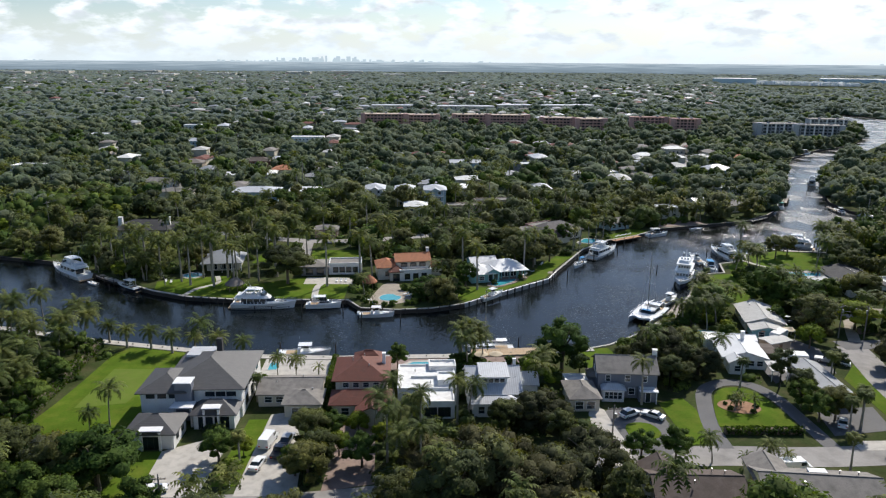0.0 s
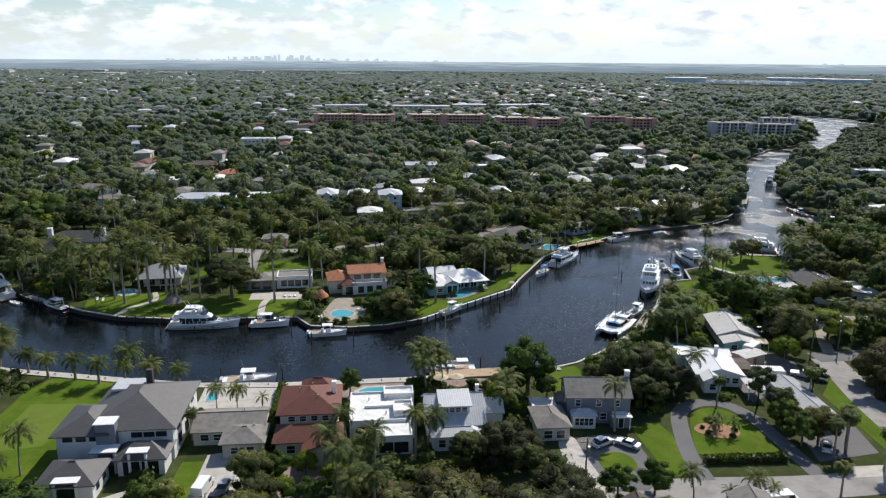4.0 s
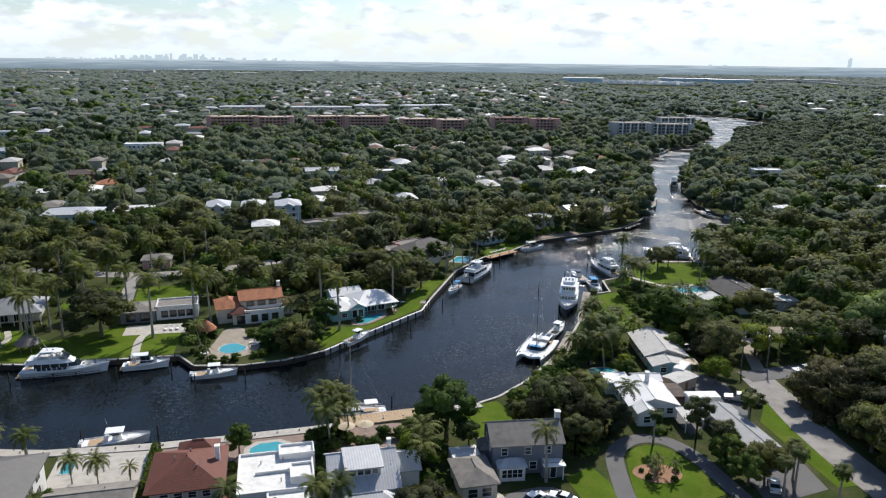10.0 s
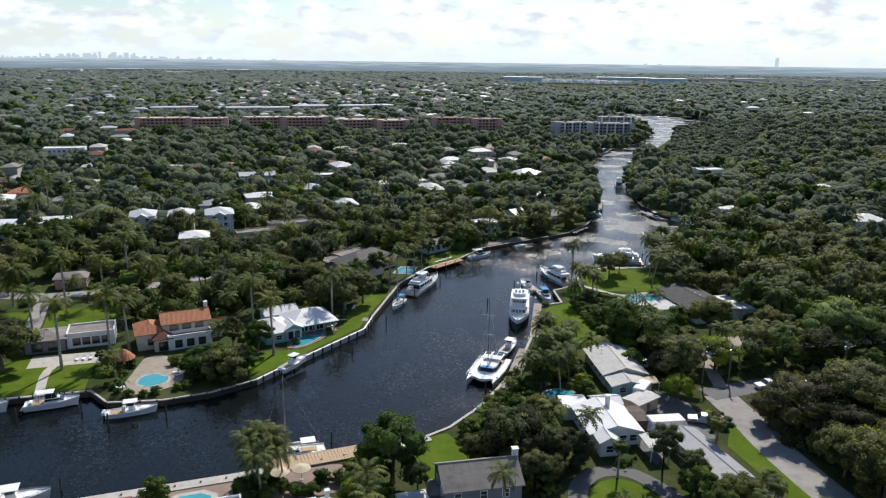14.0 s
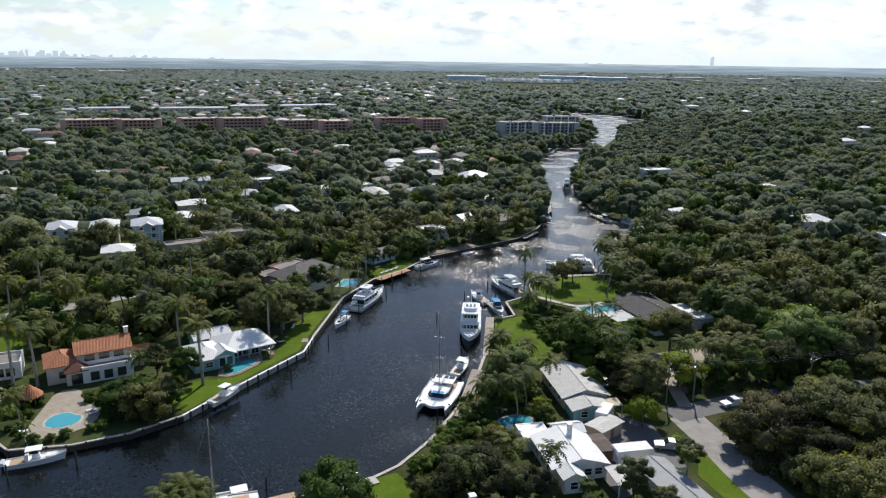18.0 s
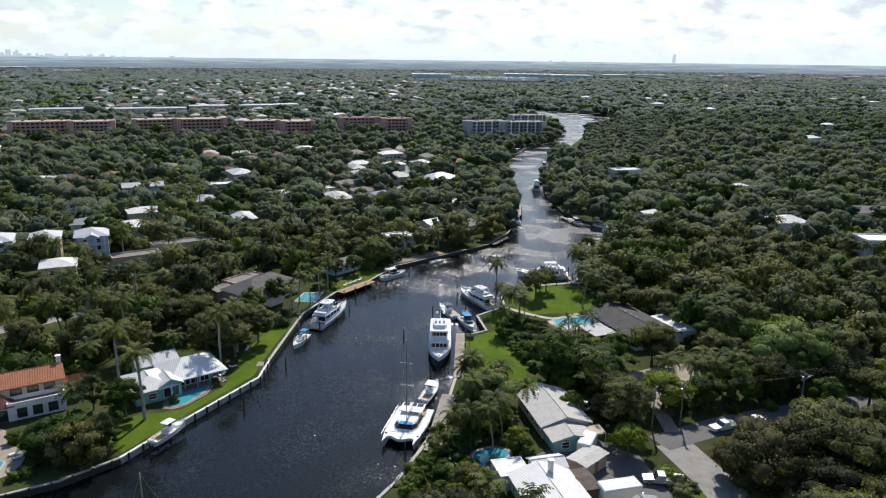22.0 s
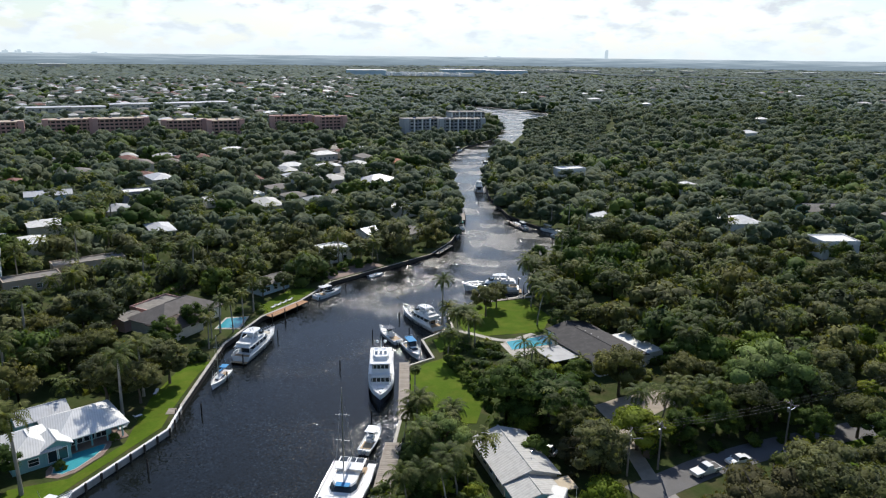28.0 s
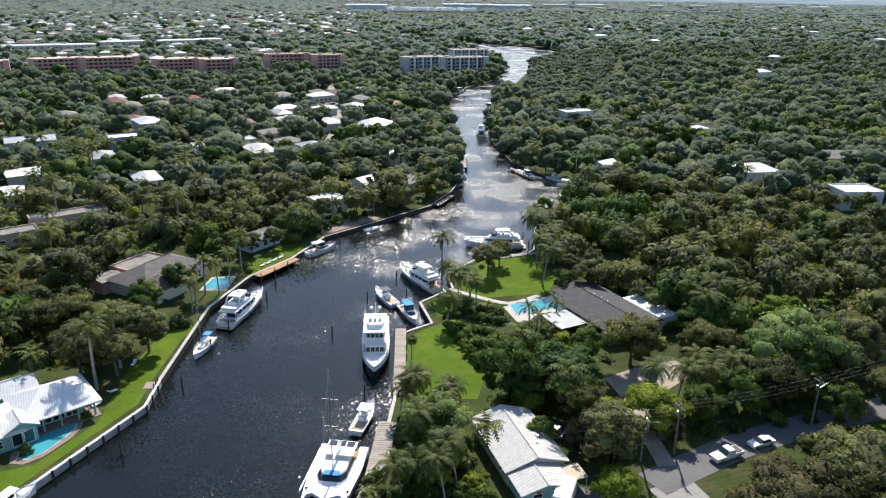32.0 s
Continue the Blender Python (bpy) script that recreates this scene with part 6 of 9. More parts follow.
def rigging(b, mx, mast, L, boom=True, cover="bluecanvas", foot=1.2, beam=3.2):
    m = part("mast", Shape().tube([(mx, 0, foot), (mx, 0, mast)], [0.11, 0.08], 8), MAT["metal"], b)
    for k in (0.45, 0.72):
        part("spreader", Shape().tube([(mx, -beam * 0.28, foot + (mast - foot) * k), (mx, beam * 0.28, foot + (mast - foot) * k)], 0.035, 5), MAT["metal"], m)
    for a in ((L * 0.49, 0, foot), (-L * 0.49, 0, foot), (mx - 0.3, beam * 0.46, foot), (mx - 0.3, -beam * 0.46, foot)):
        part("stay", Shape().tube([a, (mx, 0, mast - 0.2)], 0.014, 4), MAT["metal"], m)
    if boom:
        bo = part("boom", Shape().tube([(mx - 0.1, 0, foot + 1.4), (mx - L * 0.36, 0, foot + 1.3)], 0.09, 6), MAT["metal"], b)
        part("sail_cover", Shape().tube([(mx - 0.3, 0, foot + 1.62), (mx - L * 0.18, 0, foot + 1.6), (mx - L * 0.35, 0, foot + 1.46)], [0.24, 0.22, 0.12], 8), MAT[cover], bo)


def sailboat(x, y, heading, L=11, mast=15, cover="bluecanvas", label="white sailing yacht with a bare mast and furled sail", hullmat="gelcoat"):
    B, H = L * 0.29, 1.05
    b, rings = boat_base("sailboat", label, x, y, heading, L, B, H, hullmat, 0.0, "gelcoat", stern=0.72, sheer=0.3, full=1.9)
    house_on(b, -L * 0.12, L * 0.26, B * 0.5, H, H + 0.55, 0.9, 0.2, 0.85, 0.6, 0.25, 0.75, "coachroof")
    part("cockpit", Box(-L * 0.38, -B * 0.24, H * 0.7, -L * 0.13, B * 0.24, H * 0.98), MAT["teak"], b)
    part("bimini", Box(-L * 0.36, -B * 0.30, H + 1.85, -L * 0.14, B * 0.30, H + 1.93, ch=0.03), MAT[cover], b)
    for sx in (-L * 0.35, -L * 0.15):
        for sy in (-B * 0.28, B * 0.28):
            part("bimini_post", Shape().tube([(sx, sy, H), (sx, sy, H + 1.86)], 0.02, 5), MAT["metal"], b)
    part("steering_wheel", Shape().tube([(-L * 0.33 + 0.02, 0.45 * math.cos(a), H + 0.6 + 0.45 * math.sin(a)) for a in [i * math.pi / 6 for i in range(13)]], 0.025, 5), MAT["metal"], b)
    rigging(b, L * 0.08, mast, L, True, cover, H, B)
    rail(b, [r[0] for r in rings[1:]], 0.55, 6)
    rail(b, [r[8] for r in rings[1:]], 0.55, 6)
    return b


def catamaran(x, y, heading, L=15, B=8.0, mast=20):
    b = thing("catamaran", x, y, 0, heading, "large white sailing catamaran with a tall bare mast", "boat")
    for e in (-1, 1):
        s, rings = hull_shape(L, 1.9, 1.55, 0.5, 0.8, 0.75, 14, 0.1, 1.8)
        part("hull", s, MAT["gelcoat"], b, m=pose(0, e * (B / 2 - 0.95), 0))
        part("side_deck", deck_shape(rings, 0.03, 1.0), MAT["gelcoat"], b, m=pose(0, e * (B / 2 - 0.95), 0))
        part("hull_window", Box(-2.5, e * (B / 2 + 0.02) - 0.02, 0.85, 1.8, e * (B / 2 + 0.02) + 0.02, 1.15), MAT["glass"], b)
        rail(b, [(-6.5 + i * 1.5, e * (B / 2 - 0.25), 1.55) for i in range(9)], 0.65, 9)
    part("bridge_deck", Box(-5.8, -B / 2 + 1.2, 0.95, 3.4, B / 2 - 1.2, 1.62, ch=0.1), MAT["gelcoat"], b)
    # the solid foredeck ends in a blunt nose between the bows
    part("foredeck", Shape().loft([[(3.3, -B / 2 + 1.1, z), (5.4, -B / 2 + 1.2, z), (5.0, -B / 4, z), (5.9, -0.5, z), (5.9, 0.5, z), (5.0, B / 4, z), (5.4, B / 2 - 1.2, z), (3.3, B / 2 - 1.1, z)] for z in (1.0, 1.56)], True, True), MAT["gelcoat"], b)
    part("forestay_fitting", Shape().tube([(5.5, 0, 1.55), (5.5, 0, 2.0)], 0.06, 6), MAT["metal"], b)
    house_on(b, -3.6, 2.9, 5.0, 1.62, 2.75, 1.7, 0.2, 0.78, 0.7, 0.25, 0.8, "saloon")
    part("sun_cover", Box(0.8, -1.2, 2.70, 2.0, 1.2, 2.76), MAT["bluecanvas"], b, "blue windscreen cover")
    part("cockpit_roof", Box(-6.2, -2.4, 3.25, -2.2, 2.4, 3.37, ch=0.05), MAT["gelcoat"], b)
    for sx in (-6.0, -3.4):
        for sy in (-2.2, 2.2):
            part("roof_post", Shape().tube([(sx, sy, 1.6), (sx, sy, 3.25)], 0.05, 6), MAT["metal"], b)
    part("cockpit_sole", Box(-6.0, -2.6, 1.62, -3.7, 2.6, 1.66), MAT["teak"], b)
    for i in range(3):
        part("solar_panel", Box(-6.0, -2.1 + i * 1.45, 3.375, -4.6, -0.85 + i * 1.45, 3.41), MAT["glass"], b)
    rigging(b, 0.6, mast, L, True, "trim", 2.7, B * 0.55)
    for k in range(5):
        e = -1 if k % 2 else 1
        part("deck_hatch", Box(3.8 + 0.5 * (k // 2), e * 3.2 - 0.25, 1.56, 4.3 + 0.5 * (k // 2), e * 3.2 + 0.25, 1.62, ch=0.02), MAT["glass"], b)
    return b


def skiff(x, y, heading, L=4.8, z=0.0, label="small open skiff with an outboard motor", mat="gelcoat"):
    b, rings = boat_base("skiff", label, x, y, heading, L, L * 0.38, 0.55, mat, z, "trim", sheer=0.4)
    for sx in (-0.9, 0.4):
        part("thwart", Box(sx, -L * 0.15, 0.45, sx + 0.35, L * 0.15, 0.52), MAT["teak"], b)
    part("console", Box(-0.2, -0.3, 0.4, 0.25, 0.3, 1.1, ch=0.06), MAT["gelcoat"], b)
    part("outboard_motor", Box(-L / 2 - 0.45, -0.18, 0.35, -L / 2 - 0.02, 0.18, 0.95, ch=0.08), MAT["black"], b)
    return b


motor_yacht(-44.8, 209.2, -2, 19.0, "long white motor yacht with a flybridge moored at the lawn", decks=3)
cruiser(-27.0, 208.0, 2, 10.5, "white cruiser with a hardtop beside the lawn", z=0.4)
center_console(-10.8, 200.3, 0, 10.0, 0.0, "gelcoat", "white center-console boat moored below the blue pool")
motor_yacht(-118.0, 245.0, 140, 22.0, "white flybridge motor yacht beside a crowded dock")
cruiser(-91.8, 227.8, 146, 10.5, "dark-hulled cruiser with a white cabin", "navy")
skiff(-105.5, 233.5, 150, 4.5, label="small white tender floating behind the yacht")
center_console(-27.0, 171.6, 2, 12.0, 0.0, "gelcoat", "white center-console boat moored along the south seawall", motors=3)
sailboat(19.0, 174.0, 180, 12.5, 16.5, "trim", "white sailing yacht moored at the timber deck")
center_console(24.0, 212.6, 42, 8.8, 1.5, "gelcoat", "white fishing boat raised on a boat lift", motors=2)
sailboat(59.5, 252.0, 232, 9.0, 11.5, "bluecanvas", "small white sailing boat with a blue cover")
motor_yacht(72.5, 267.5, 48, 19.0, "white motor yacht with raked dark windows below the palms")
cruiser(103.0, 298.0, 20, 10.5, "white cabin cruiser moored at a timber dock")
skiff(124.5, 310.0, 15, 6.0, label="small open white boat drawn up at the bank")
trawler_yacht(90.6, 232.8, 244)
center_console(78.6, 211.2, 47, 9.6, 0.0, "gelcoat", "open white fishing boat moored at the long dock", motors=2)
catamaran(67.6, 197.8, 233)
skiff(62.5, 183.3, 235, 4.6, label="small grey inflatable tender with a white console", mat="navy")
center_console(104.6, 258.0, 92, 10.5, 0.0, "navy", "white center-console boat berthed bow out", motors=3)
cruiser(105.4, 246.4, 262, 10.0, "blue and white fishing boat with a blue canvas top", "gelcoat", "bluecanvas")
motor_yacht(117.2, 264.5, 96, 17.5, "white houseboat yacht with long dark windows")
motor_yacht(150.0, 278.5, 148, 17.5, "white sport-fishing yacht moored beside a lawn")
sailboat(214.5, 321.5, 300, 12.5, 15, "trim", "old white sailing yacht moored under trees", "gelcoat")
motor_yacht(241.5, 431.0, 62, 17.0, "white motor yacht moored at the far bend")
cruiser(185.5, 357.0, 70, 10, "boat under a green canvas canopy", "gelcoat", "tealcanvas")
skiff(177.5, 346.0, 50, 5.5, label="small white runabout near the point")
cruiser(209.0, 343.0, 260, 9.0, "old cruiser moored under overhanging trees")
skiff(211.5, 352.0, 262, 6.0, label="small open boat beside overhanging trees")
sailboat(216.0, 334.0, 280, 9.0, 10.5, "trim", "small sailing boat among the moorings")
cruiser(313.0, 573.0, 30, 13.0, "white cruiser moored before the apartments")
cruiser(291.0, 500.0, 235, 12.0, "white cruiser moored along the wooded bank")

# ---- roads, drives, lawns, pools, docks ----
def sheet(name, poly, mat, z=0.03, label="", category="", kind="structure", clear=True, soft=0):
    """A flat area laid on the ground, with rounded corners if soft."""
    if soft:
        for _ in range(soft):
            q = []
            for i, p in enumerate(poly):
                n = poly[(i + 1) % len(poly)]
                q += [(p[0] * 0.75 + n[0] * 0.25, p[1] * 0.75 + n[1] * 0.25), (p[0] * 0.25 + n[0] * 0.75, p[1] * 0.25 + n[1] * 0.75)]
            poly = q
    if clear:
        keep_off(poly)
    return tagged(part(name, Shape().prism(poly, GROUND - 0.15, GROUND + z), MAT[mat]), label, category, kind=kind)


def lane(name, pts, width, mat, z=0.04, label="", category="road", kerb=False):
    line = smooth_line(pts)
    a, b = offset_line(line, width / 2), offset_line(line, -width / 2)
    keep_off(a + b[::-1])
    r = tagged(part(name, strip(line, -width / 2, width / 2, GROUND - 0.2, GROUND + z), MAT[mat]), label, category, kind="structure")
    if kerb:
        for e in (-1, 1):
            k = strip(line, e * (width / 2 + 0.02), e * (width / 2 + 0.22), GROUND - 0.2, GROUND + z + 0.12) if e > 0 else strip(line, -(width / 2 + 0.22), -(width / 2 + 0.02), GROUND - 0.2, GROUND + z + 0.12)
            part("kerb", k, MAT["concrete"], r)
    return r


def pool(poly, mat="pool", soft=2, deck=1.6, deck_mat="concrete", label="garden swimming pool of clear turquoise water"):
    cx, cy = sum(p[0] for p in poly) / len(poly), sum(p[1] for p in poly) / len(poly)

    def rounded(q):
        for _ in range(soft):
            o = []
            for i, p in enumerate(q):
                n = q[(i + 1) % len(q)]
                o += [(p[0] * 0.75 + n[0] * 0.25, p[1] * 0.75 + n[1] * 0.25), (p[0] * 0.25 + n[0] * 0.75, p[1] * 0.25 + n[1] * 0.75)]
            q = o
        return q
    inner = rounded(poly)

    def grow(d):
        return [(p[0] + (p[0] - cx) / max(0.1, math.hypot(p[0] - cx, p[1] - cy)) * d, p[1] + (p[1] - cy) / max(0.1, math.hypot(p[0] - cx, p[1] - cy)) * d) for p in inner]
    t = thing("swimming_pool", cx, cy, GROUND, 0, label, "pool")
    loc = lambda q: [(x - cx, y - cy) for x, y in q]
    keep_off(grow(deck + 0.5))
    part("pool_deck", Shape().prism(loc(grow(deck)), -0.1, 0.06), MAT[deck_mat], t)
    part("coping", Shape().prism(loc(grow(0.28)), -0.1, 0.12), MAT["concrete"], t)
    part("water_surface", Shape().prism(loc(inner), 0.0, 0.125), MAT[mat], t)
    return t


def plank_dock(name, x, y, turn, L, W, z=1.05, mat="dock", piles=True, label="weathered plank dock along the bank", group="docks"):
    """A dock of separate planks on beams and piles; L along its own x."""
    d = thing(name, x, y, 0, turn, label, "dock", group)
    part("beam", Box(-L / 2, -W / 2 + 0.1, z - 0.35, L / 2, -W / 2 + 0.3, z - 0.06), MAT["pile"], d)
    part("beam", Box(-L / 2, W / 2 - 0.3, z - 0.35, L / 2, W / 2 - 0.1, z - 0.06), MAT["pile"], d)
    step = 0.62
    n = int(L / step)
    me = Box(-step / 2 + 0.02, -W / 2, z - 0.06, step / 2 - 0.02, W / 2, z).mesh("plank"); me.materials.append(MAT[mat])
    for i in range(n):
        part("plank", me, None, d, m=pose(-L / 2 + (i + 0.5) * L / n, rng.uniform(-.03, .03), rng.uniform(-.008, .008)))
    if piles:
        pm = Shape().tube([(0, 0, -2), (0, 0, z + 1.0)], [0.16, 0.14], 8).mesh("dock_post"); pm.materials.append(MAT["pile"])
        k = max(2, int(L / 4.5))
        for i in range(k + 1):
            part("dock_post", pm, None, d, m=pose(-L / 2 + i * L / k, -W / 2 - 0.1, 0))
    return d


PILE = Shape().tube([(0, 0, -3), (0, 0, 2.2), (0, 0, 2.45)], [0.17, 0.16, 0.05], 8).mesh("piling")
PILE.materials.append(MAT["pile"])


def piling(x, y, h=1.0, group="mooring piles"):
    p = part("piling", PILE, None)
    p.matrix_basis = pose(x, y, 0) @ Matrix.Diagonal((1, 1, h, 1))
    return tagged(p, "dark timber mooring pile standing in the river", "piling", group)


def seawall_posts(pts, every, inset=-0.35, h=0.62, mat="concrete"):
    """Short posts at even steps along a bank."""
    me = Box(-0.16, -0.16, -0.8, 0.16, 0.16, GROUND + h, ch=0.03).mesh("seawall_post"); me.materials.append(MAT[mat])
    line = offset_line(pts, inset)
    carry = 0.0
    for a, b in zip(line[:-1], line[1:]):
        L = math.hypot(b[0] - a[0], b[1] - a[1])
        t = carry
        while t < L:
            p = part("seawall_post", me, None)
            p.matrix_basis = pose(a[0] + (b[0] - a[0]) * t / L, a[1] + (b[1] - a[1]) * t / L, 0, 0, 0, math.degrees(math.atan2(b[1] - a[1], b[0] - a[0])))
            tagged(p, "square post at the seawall's edge", "post", "seawall posts")
            t += every
        carry = t - L


# south side
sheet("lawn", [(-78, 128), (-75, 150), (-74, 178), (-57, 172.5), (-52, 171), (-54.5, 150), (-56, 128)], "grass", 0.04, "wide mown green lawn beside the modern house", "lawn", soft=1)
sheet("lawn", [(-71, 142), (-70.5, 162), (-59, 161.5), (-61, 144)], "turf", 0.055, "paler rectangle of fine turf in the lawn", "lawn", clear=False)
sheet("lawn", [(-35, 112), (-33.5, 136), (-29.5, 136), (-30.5, 112)], "grass", 0.04, "narrow strip of lawn beside a drive", "lawn")
sheet("lawn", [(-53, 108), (-52, 124), (-46, 124), (-45, 110)], "grass", 0.04, "front lawn under trees", "lawn")
sheet("driveway", [(-46.5, 109), (-47, 124), (-38.5, 129), (-35.5, 124), (-36.5, 109)], "concrete", 0.05, "pale concrete forecourt before the modern house", "driveway")
sheet("driveway", [(-30.5, 109), (-29.5, 138), (-26, 139), (-21, 126), (-20, 109)], "concrete", 0.05, "pale concrete drive with parked vehicles", "driveway")
sheet("patio", [(-36, 151), (-36, 167), (-20, 166), (-20, 151)], "concrete", 0.05, "sandy paved yard behind the cottage", "patio")
sheet("patio", [(-18, 155), (-18, 166.5), (8, 166.5), (8, 157)], "paver", 0.05, "brick-paved terrace along the seawall", "patio")
sheet("driveway", [(-16, 110), (-15, 134), (-8, 134), (-7, 112)], "paver", 0.05, "reddish paved drive under trees", "driveway")
lane("road", [(-120, 92), (-70, 100), (-40, 105.5), (-18, 106.5), (0, 109.5), (20, 116), (50, 119.5), (75, 118.5), (96, 119.5), (104, 121)], 7.0, "asphalt", 0.04, "pale worn asphalt street between the gardens", kerb=False)
lane("road", [(104, 110), (104.8, 130), (107, 147), (110, 160), (112, 171)], 7.5, "asphalt", 0.045, "pale asphalt street shaded by trees")
# tree shade over this side street is put into its darker asphalt colour
lane("road", [(109.5, 172.2), (120, 172.6), (131, 172.6), (151, 170.2), (200, 161), (260, 150)], 6.0, "dark_asphalt", 0.05, "asphalt side street under trees")
lane("driveway", [(115, 174.5), (119, 183), (124, 192), (130, 197.5)], 3.0, "sand", 0.055, "sandy drive leading in under the trees", "driveway")
lane("driveway", [(58.6, 122), (59.2, 130), (61.2, 138.5), (64.4, 147), (70, 150.8), (75.6, 149.4), (78.4, 143), (78.9, 134), (79.2, 122)], 3.3, "dark_asphalt", 0.05, "dark asphalt loop drive round a green lawn", "driveway")
sheet("lawn", [(60.8, 129.6), (61.4, 133), (63.2, 139), (66.2, 146.2), (70.3, 148.6), (74.6, 147.2), (76.4, 142), (76.8, 133), (76.6, 129.4)], "grass", 0.09, "round green lawn inside the loop drive", "lawn", soft=1)
sheet("lawn", [(52.5, 123.5), (52, 141), (58, 143.5), (59, 138), (57.2, 124)], "grass", 0.04, "shaded lawn beside the loop drive", "lawn")
sheet("flower_bed", [(63.6, 139.4), (66, 142), (70.5, 142), (73.6, 138.4), (71, 135.4), (66.4, 135.8)], "mulch", 0.14, "mulched bed with small palms in the lawn", "flower bed", clear=False, soft=2)
sheet("lawn", [(41, 156), (40, 171), (49, 172), (52, 160)], "grass", 0.04, "lawn behind the grey house at the water", "lawn")
sheet("driveway", [(37, 120), (37.5, 133), (39, 138), (45, 139.5), (50, 138.5), (51.5, 132), (51, 120)], "dark_asphalt", 0.05, "dark turning drive before the grey house", "driveway", soft=1)
sheet("driveway", [(33.8, 116), (35, 126), (36.2, 140), (39.6, 140), (39.8, 132), (40.6, 124), (39.6, 116)], "concrete", 0.06, "pale concrete drive curving to the outbuilding", "driveway", soft=1)
sheet("lawn", [(42, 125.5), (41.6, 131), (44, 132.8), (48, 132), (48.6, 126)], "grass", 0.11, "small round island of grass in the drive", "lawn", soft=2)
sheet("driveway", [(123, 194), (125, 200.8), (133, 201), (143, 199.5), (142, 193.5), (132, 191.5)], "sand", 0.05, "sandy drive under tall trees", "driveway")
sheet("lawn", [(150, 160), (152, 166), (176, 165), (174, 158)], "grass", 0.04, "front lawn beside the side street", "lawn")
sheet("lawn", [(97, 128), (99, 152), (106, 160), (102, 140), (101.5, 128)], "grass", 0.04, "verge of mown grass beside the street", "lawn")
sheet("pavement", [(84, 120.5), (84, 124), (97, 124), (97, 120.5)], "concrete", 0.05, "pale concrete crossing at the street", "pavement")
sheet("driveway", [(82, 126), (95, 128), (97, 138), (84, 137)], "dark_asphalt", 0.05, "dark parking area between low houses", "driveway")
sheet("yard", [(82, 150), (84, 178), (98, 180), (103, 170), (99, 155), (92, 156)], "dark_asphalt", 0.045, "cluttered paved yard between low roofs", "yard")
sheet("lawn", [(99, 206), (88, 212), (97.5, 234), (104, 236.5), (114, 238), (108, 216)], "grass", 0.04, "smooth bright lawn running down to the dock", "lawn")
sheet("lawn", [(122, 246), (125.5, 260), (139, 267.5), (153, 264), (150, 248), (141, 240)], "grass", 0.04, "open lawn at the river's corner", "lawn")
sheet("lawn", [(110, 240.5), (112.5, 248.5), (121, 252.5), (119, 243)], "grass", 0.04, "patch of lawn beside the boat slip", "lawn")
lane("path", [(121, 253.5), (124, 247), (129, 239.5), (138, 240)], 1.6, "concrete", 0.06, "pale path from the pool to the boat slip", "path")
sheet("lawn", [(137, 155), (139.5, 165), (149, 165), (156, 163), (158, 155)], "grass", 0.045, "sunny mown front lawn by the street", "lawn", soft=1)
sheet("pool_terrace", [(124.5, 229.5), (126.5, 238.5), (141, 238.5), (140, 229.5)], "concrete", 0.05, "pale terrace round the long pool", "patio")
pool([(126.8, 233.6), (128.6, 238.6), (140.3, 237.0), (138.2, 231.8)], soft=0, deck=0.6, label="long rectangular pool beside the charcoal-roofed house")
pool([(73.5, 178.5), (74.5, 183.5), (80, 184), (82, 180.5), (77, 178)], soft=2, deck=0.7, deck_mat="paver", label="kidney-shaped pool of deep teal water behind the white ranch")
pool([(-2.4, 158.5), (-2.0, 164), (4.5, 164.2), (4.6, 159)], soft=1, deck=1.2, label="pale turquoise pool behind the flat-roofed house")
pool([(-34.5, 160.5), (-34.5, 164.5), (-32.5, 164.5), (-32.5, 160.5)], soft=0, deck=0.8, label="small plunge pool beside the modern house")
# north side
sheet("lawn", [(-82, 223.5), (-68, 217), (-54, 214.5), (-52, 226), (-62, 238), (-74, 236), (-84, 232)], "grass", 0.04, "lawn with a curved path before the porch house", "lawn")
sheet("lawn", [(-53.5, 214.2), (-21.5, 213), (-21, 233), (-38, 236), (-52, 228)], "grass", 0.04, "shaded lawn behind the seawall", "lawn")
lane("path", [(-30.5, 213.5), (-31, 226), (-27, 234)], 2.0, "concrete", 0.06, "straight pale path across the lawn", "path")
sheet("patio", [(-36, 228.5), (-36, 236), (-20, 235), (-20, 228)], "concrete", 0.055, "paved terrace before the low grey house", "patio")
lane("path", [(-71, 217.5), (-69, 224), (-64, 230), (-66, 238)], 1.6, "concrete", 0.06, "curving pale garden path", "path")
sheet("lawn", [(15.5, 209.5), (26, 219), (44, 234), (47.5, 241.5), (55.5, 256), (60, 262), (53, 262), (44, 248), (37, 231), (27, 223), (18, 224), (12, 214)], "grass", 0.04, "long lawn along the white seawall", "lawn")
sheet("lawn", [(-58, 254), (-43.5, 254), (-43.5, 272), (-56, 274)], "grass", 0.04, "open front lawn behind the garden house", "lawn")
lane("driveway", [(-40, 251), (-40.5, 262), (-41.5, 276), (-42, 286)], 4.0, "asphalt", 0.045, "straight grey drive between front lawns", "driveway")
sheet("lawn", [(-37.5, 255), (-20, 255), (-19, 272), (-38.5, 272)], "grass", 0.04, "front lawn beside the straight drive", "lawn")
keep_off([(-60, 244), (-60, 256), (-18, 256), (-20, 250)], True)
lane("road", [(-120, 318), (-70, 296), (-36, 286), (-4, 292), (20, 304), (34, 318)], 6.0, "asphalt", 0.05, "narrow street behind the riverside gardens")
sheet("patio", [(-13.5, 207), (-13.8, 213), (-12, 220), (-10, 229), (-5, 229), (-4.5, 222), (-1.5, 218), (-0.5, 213.5), (-3.5, 208)], "sand", 0.05, "pale paved terrace round the blue pool", "patio", soft=1)
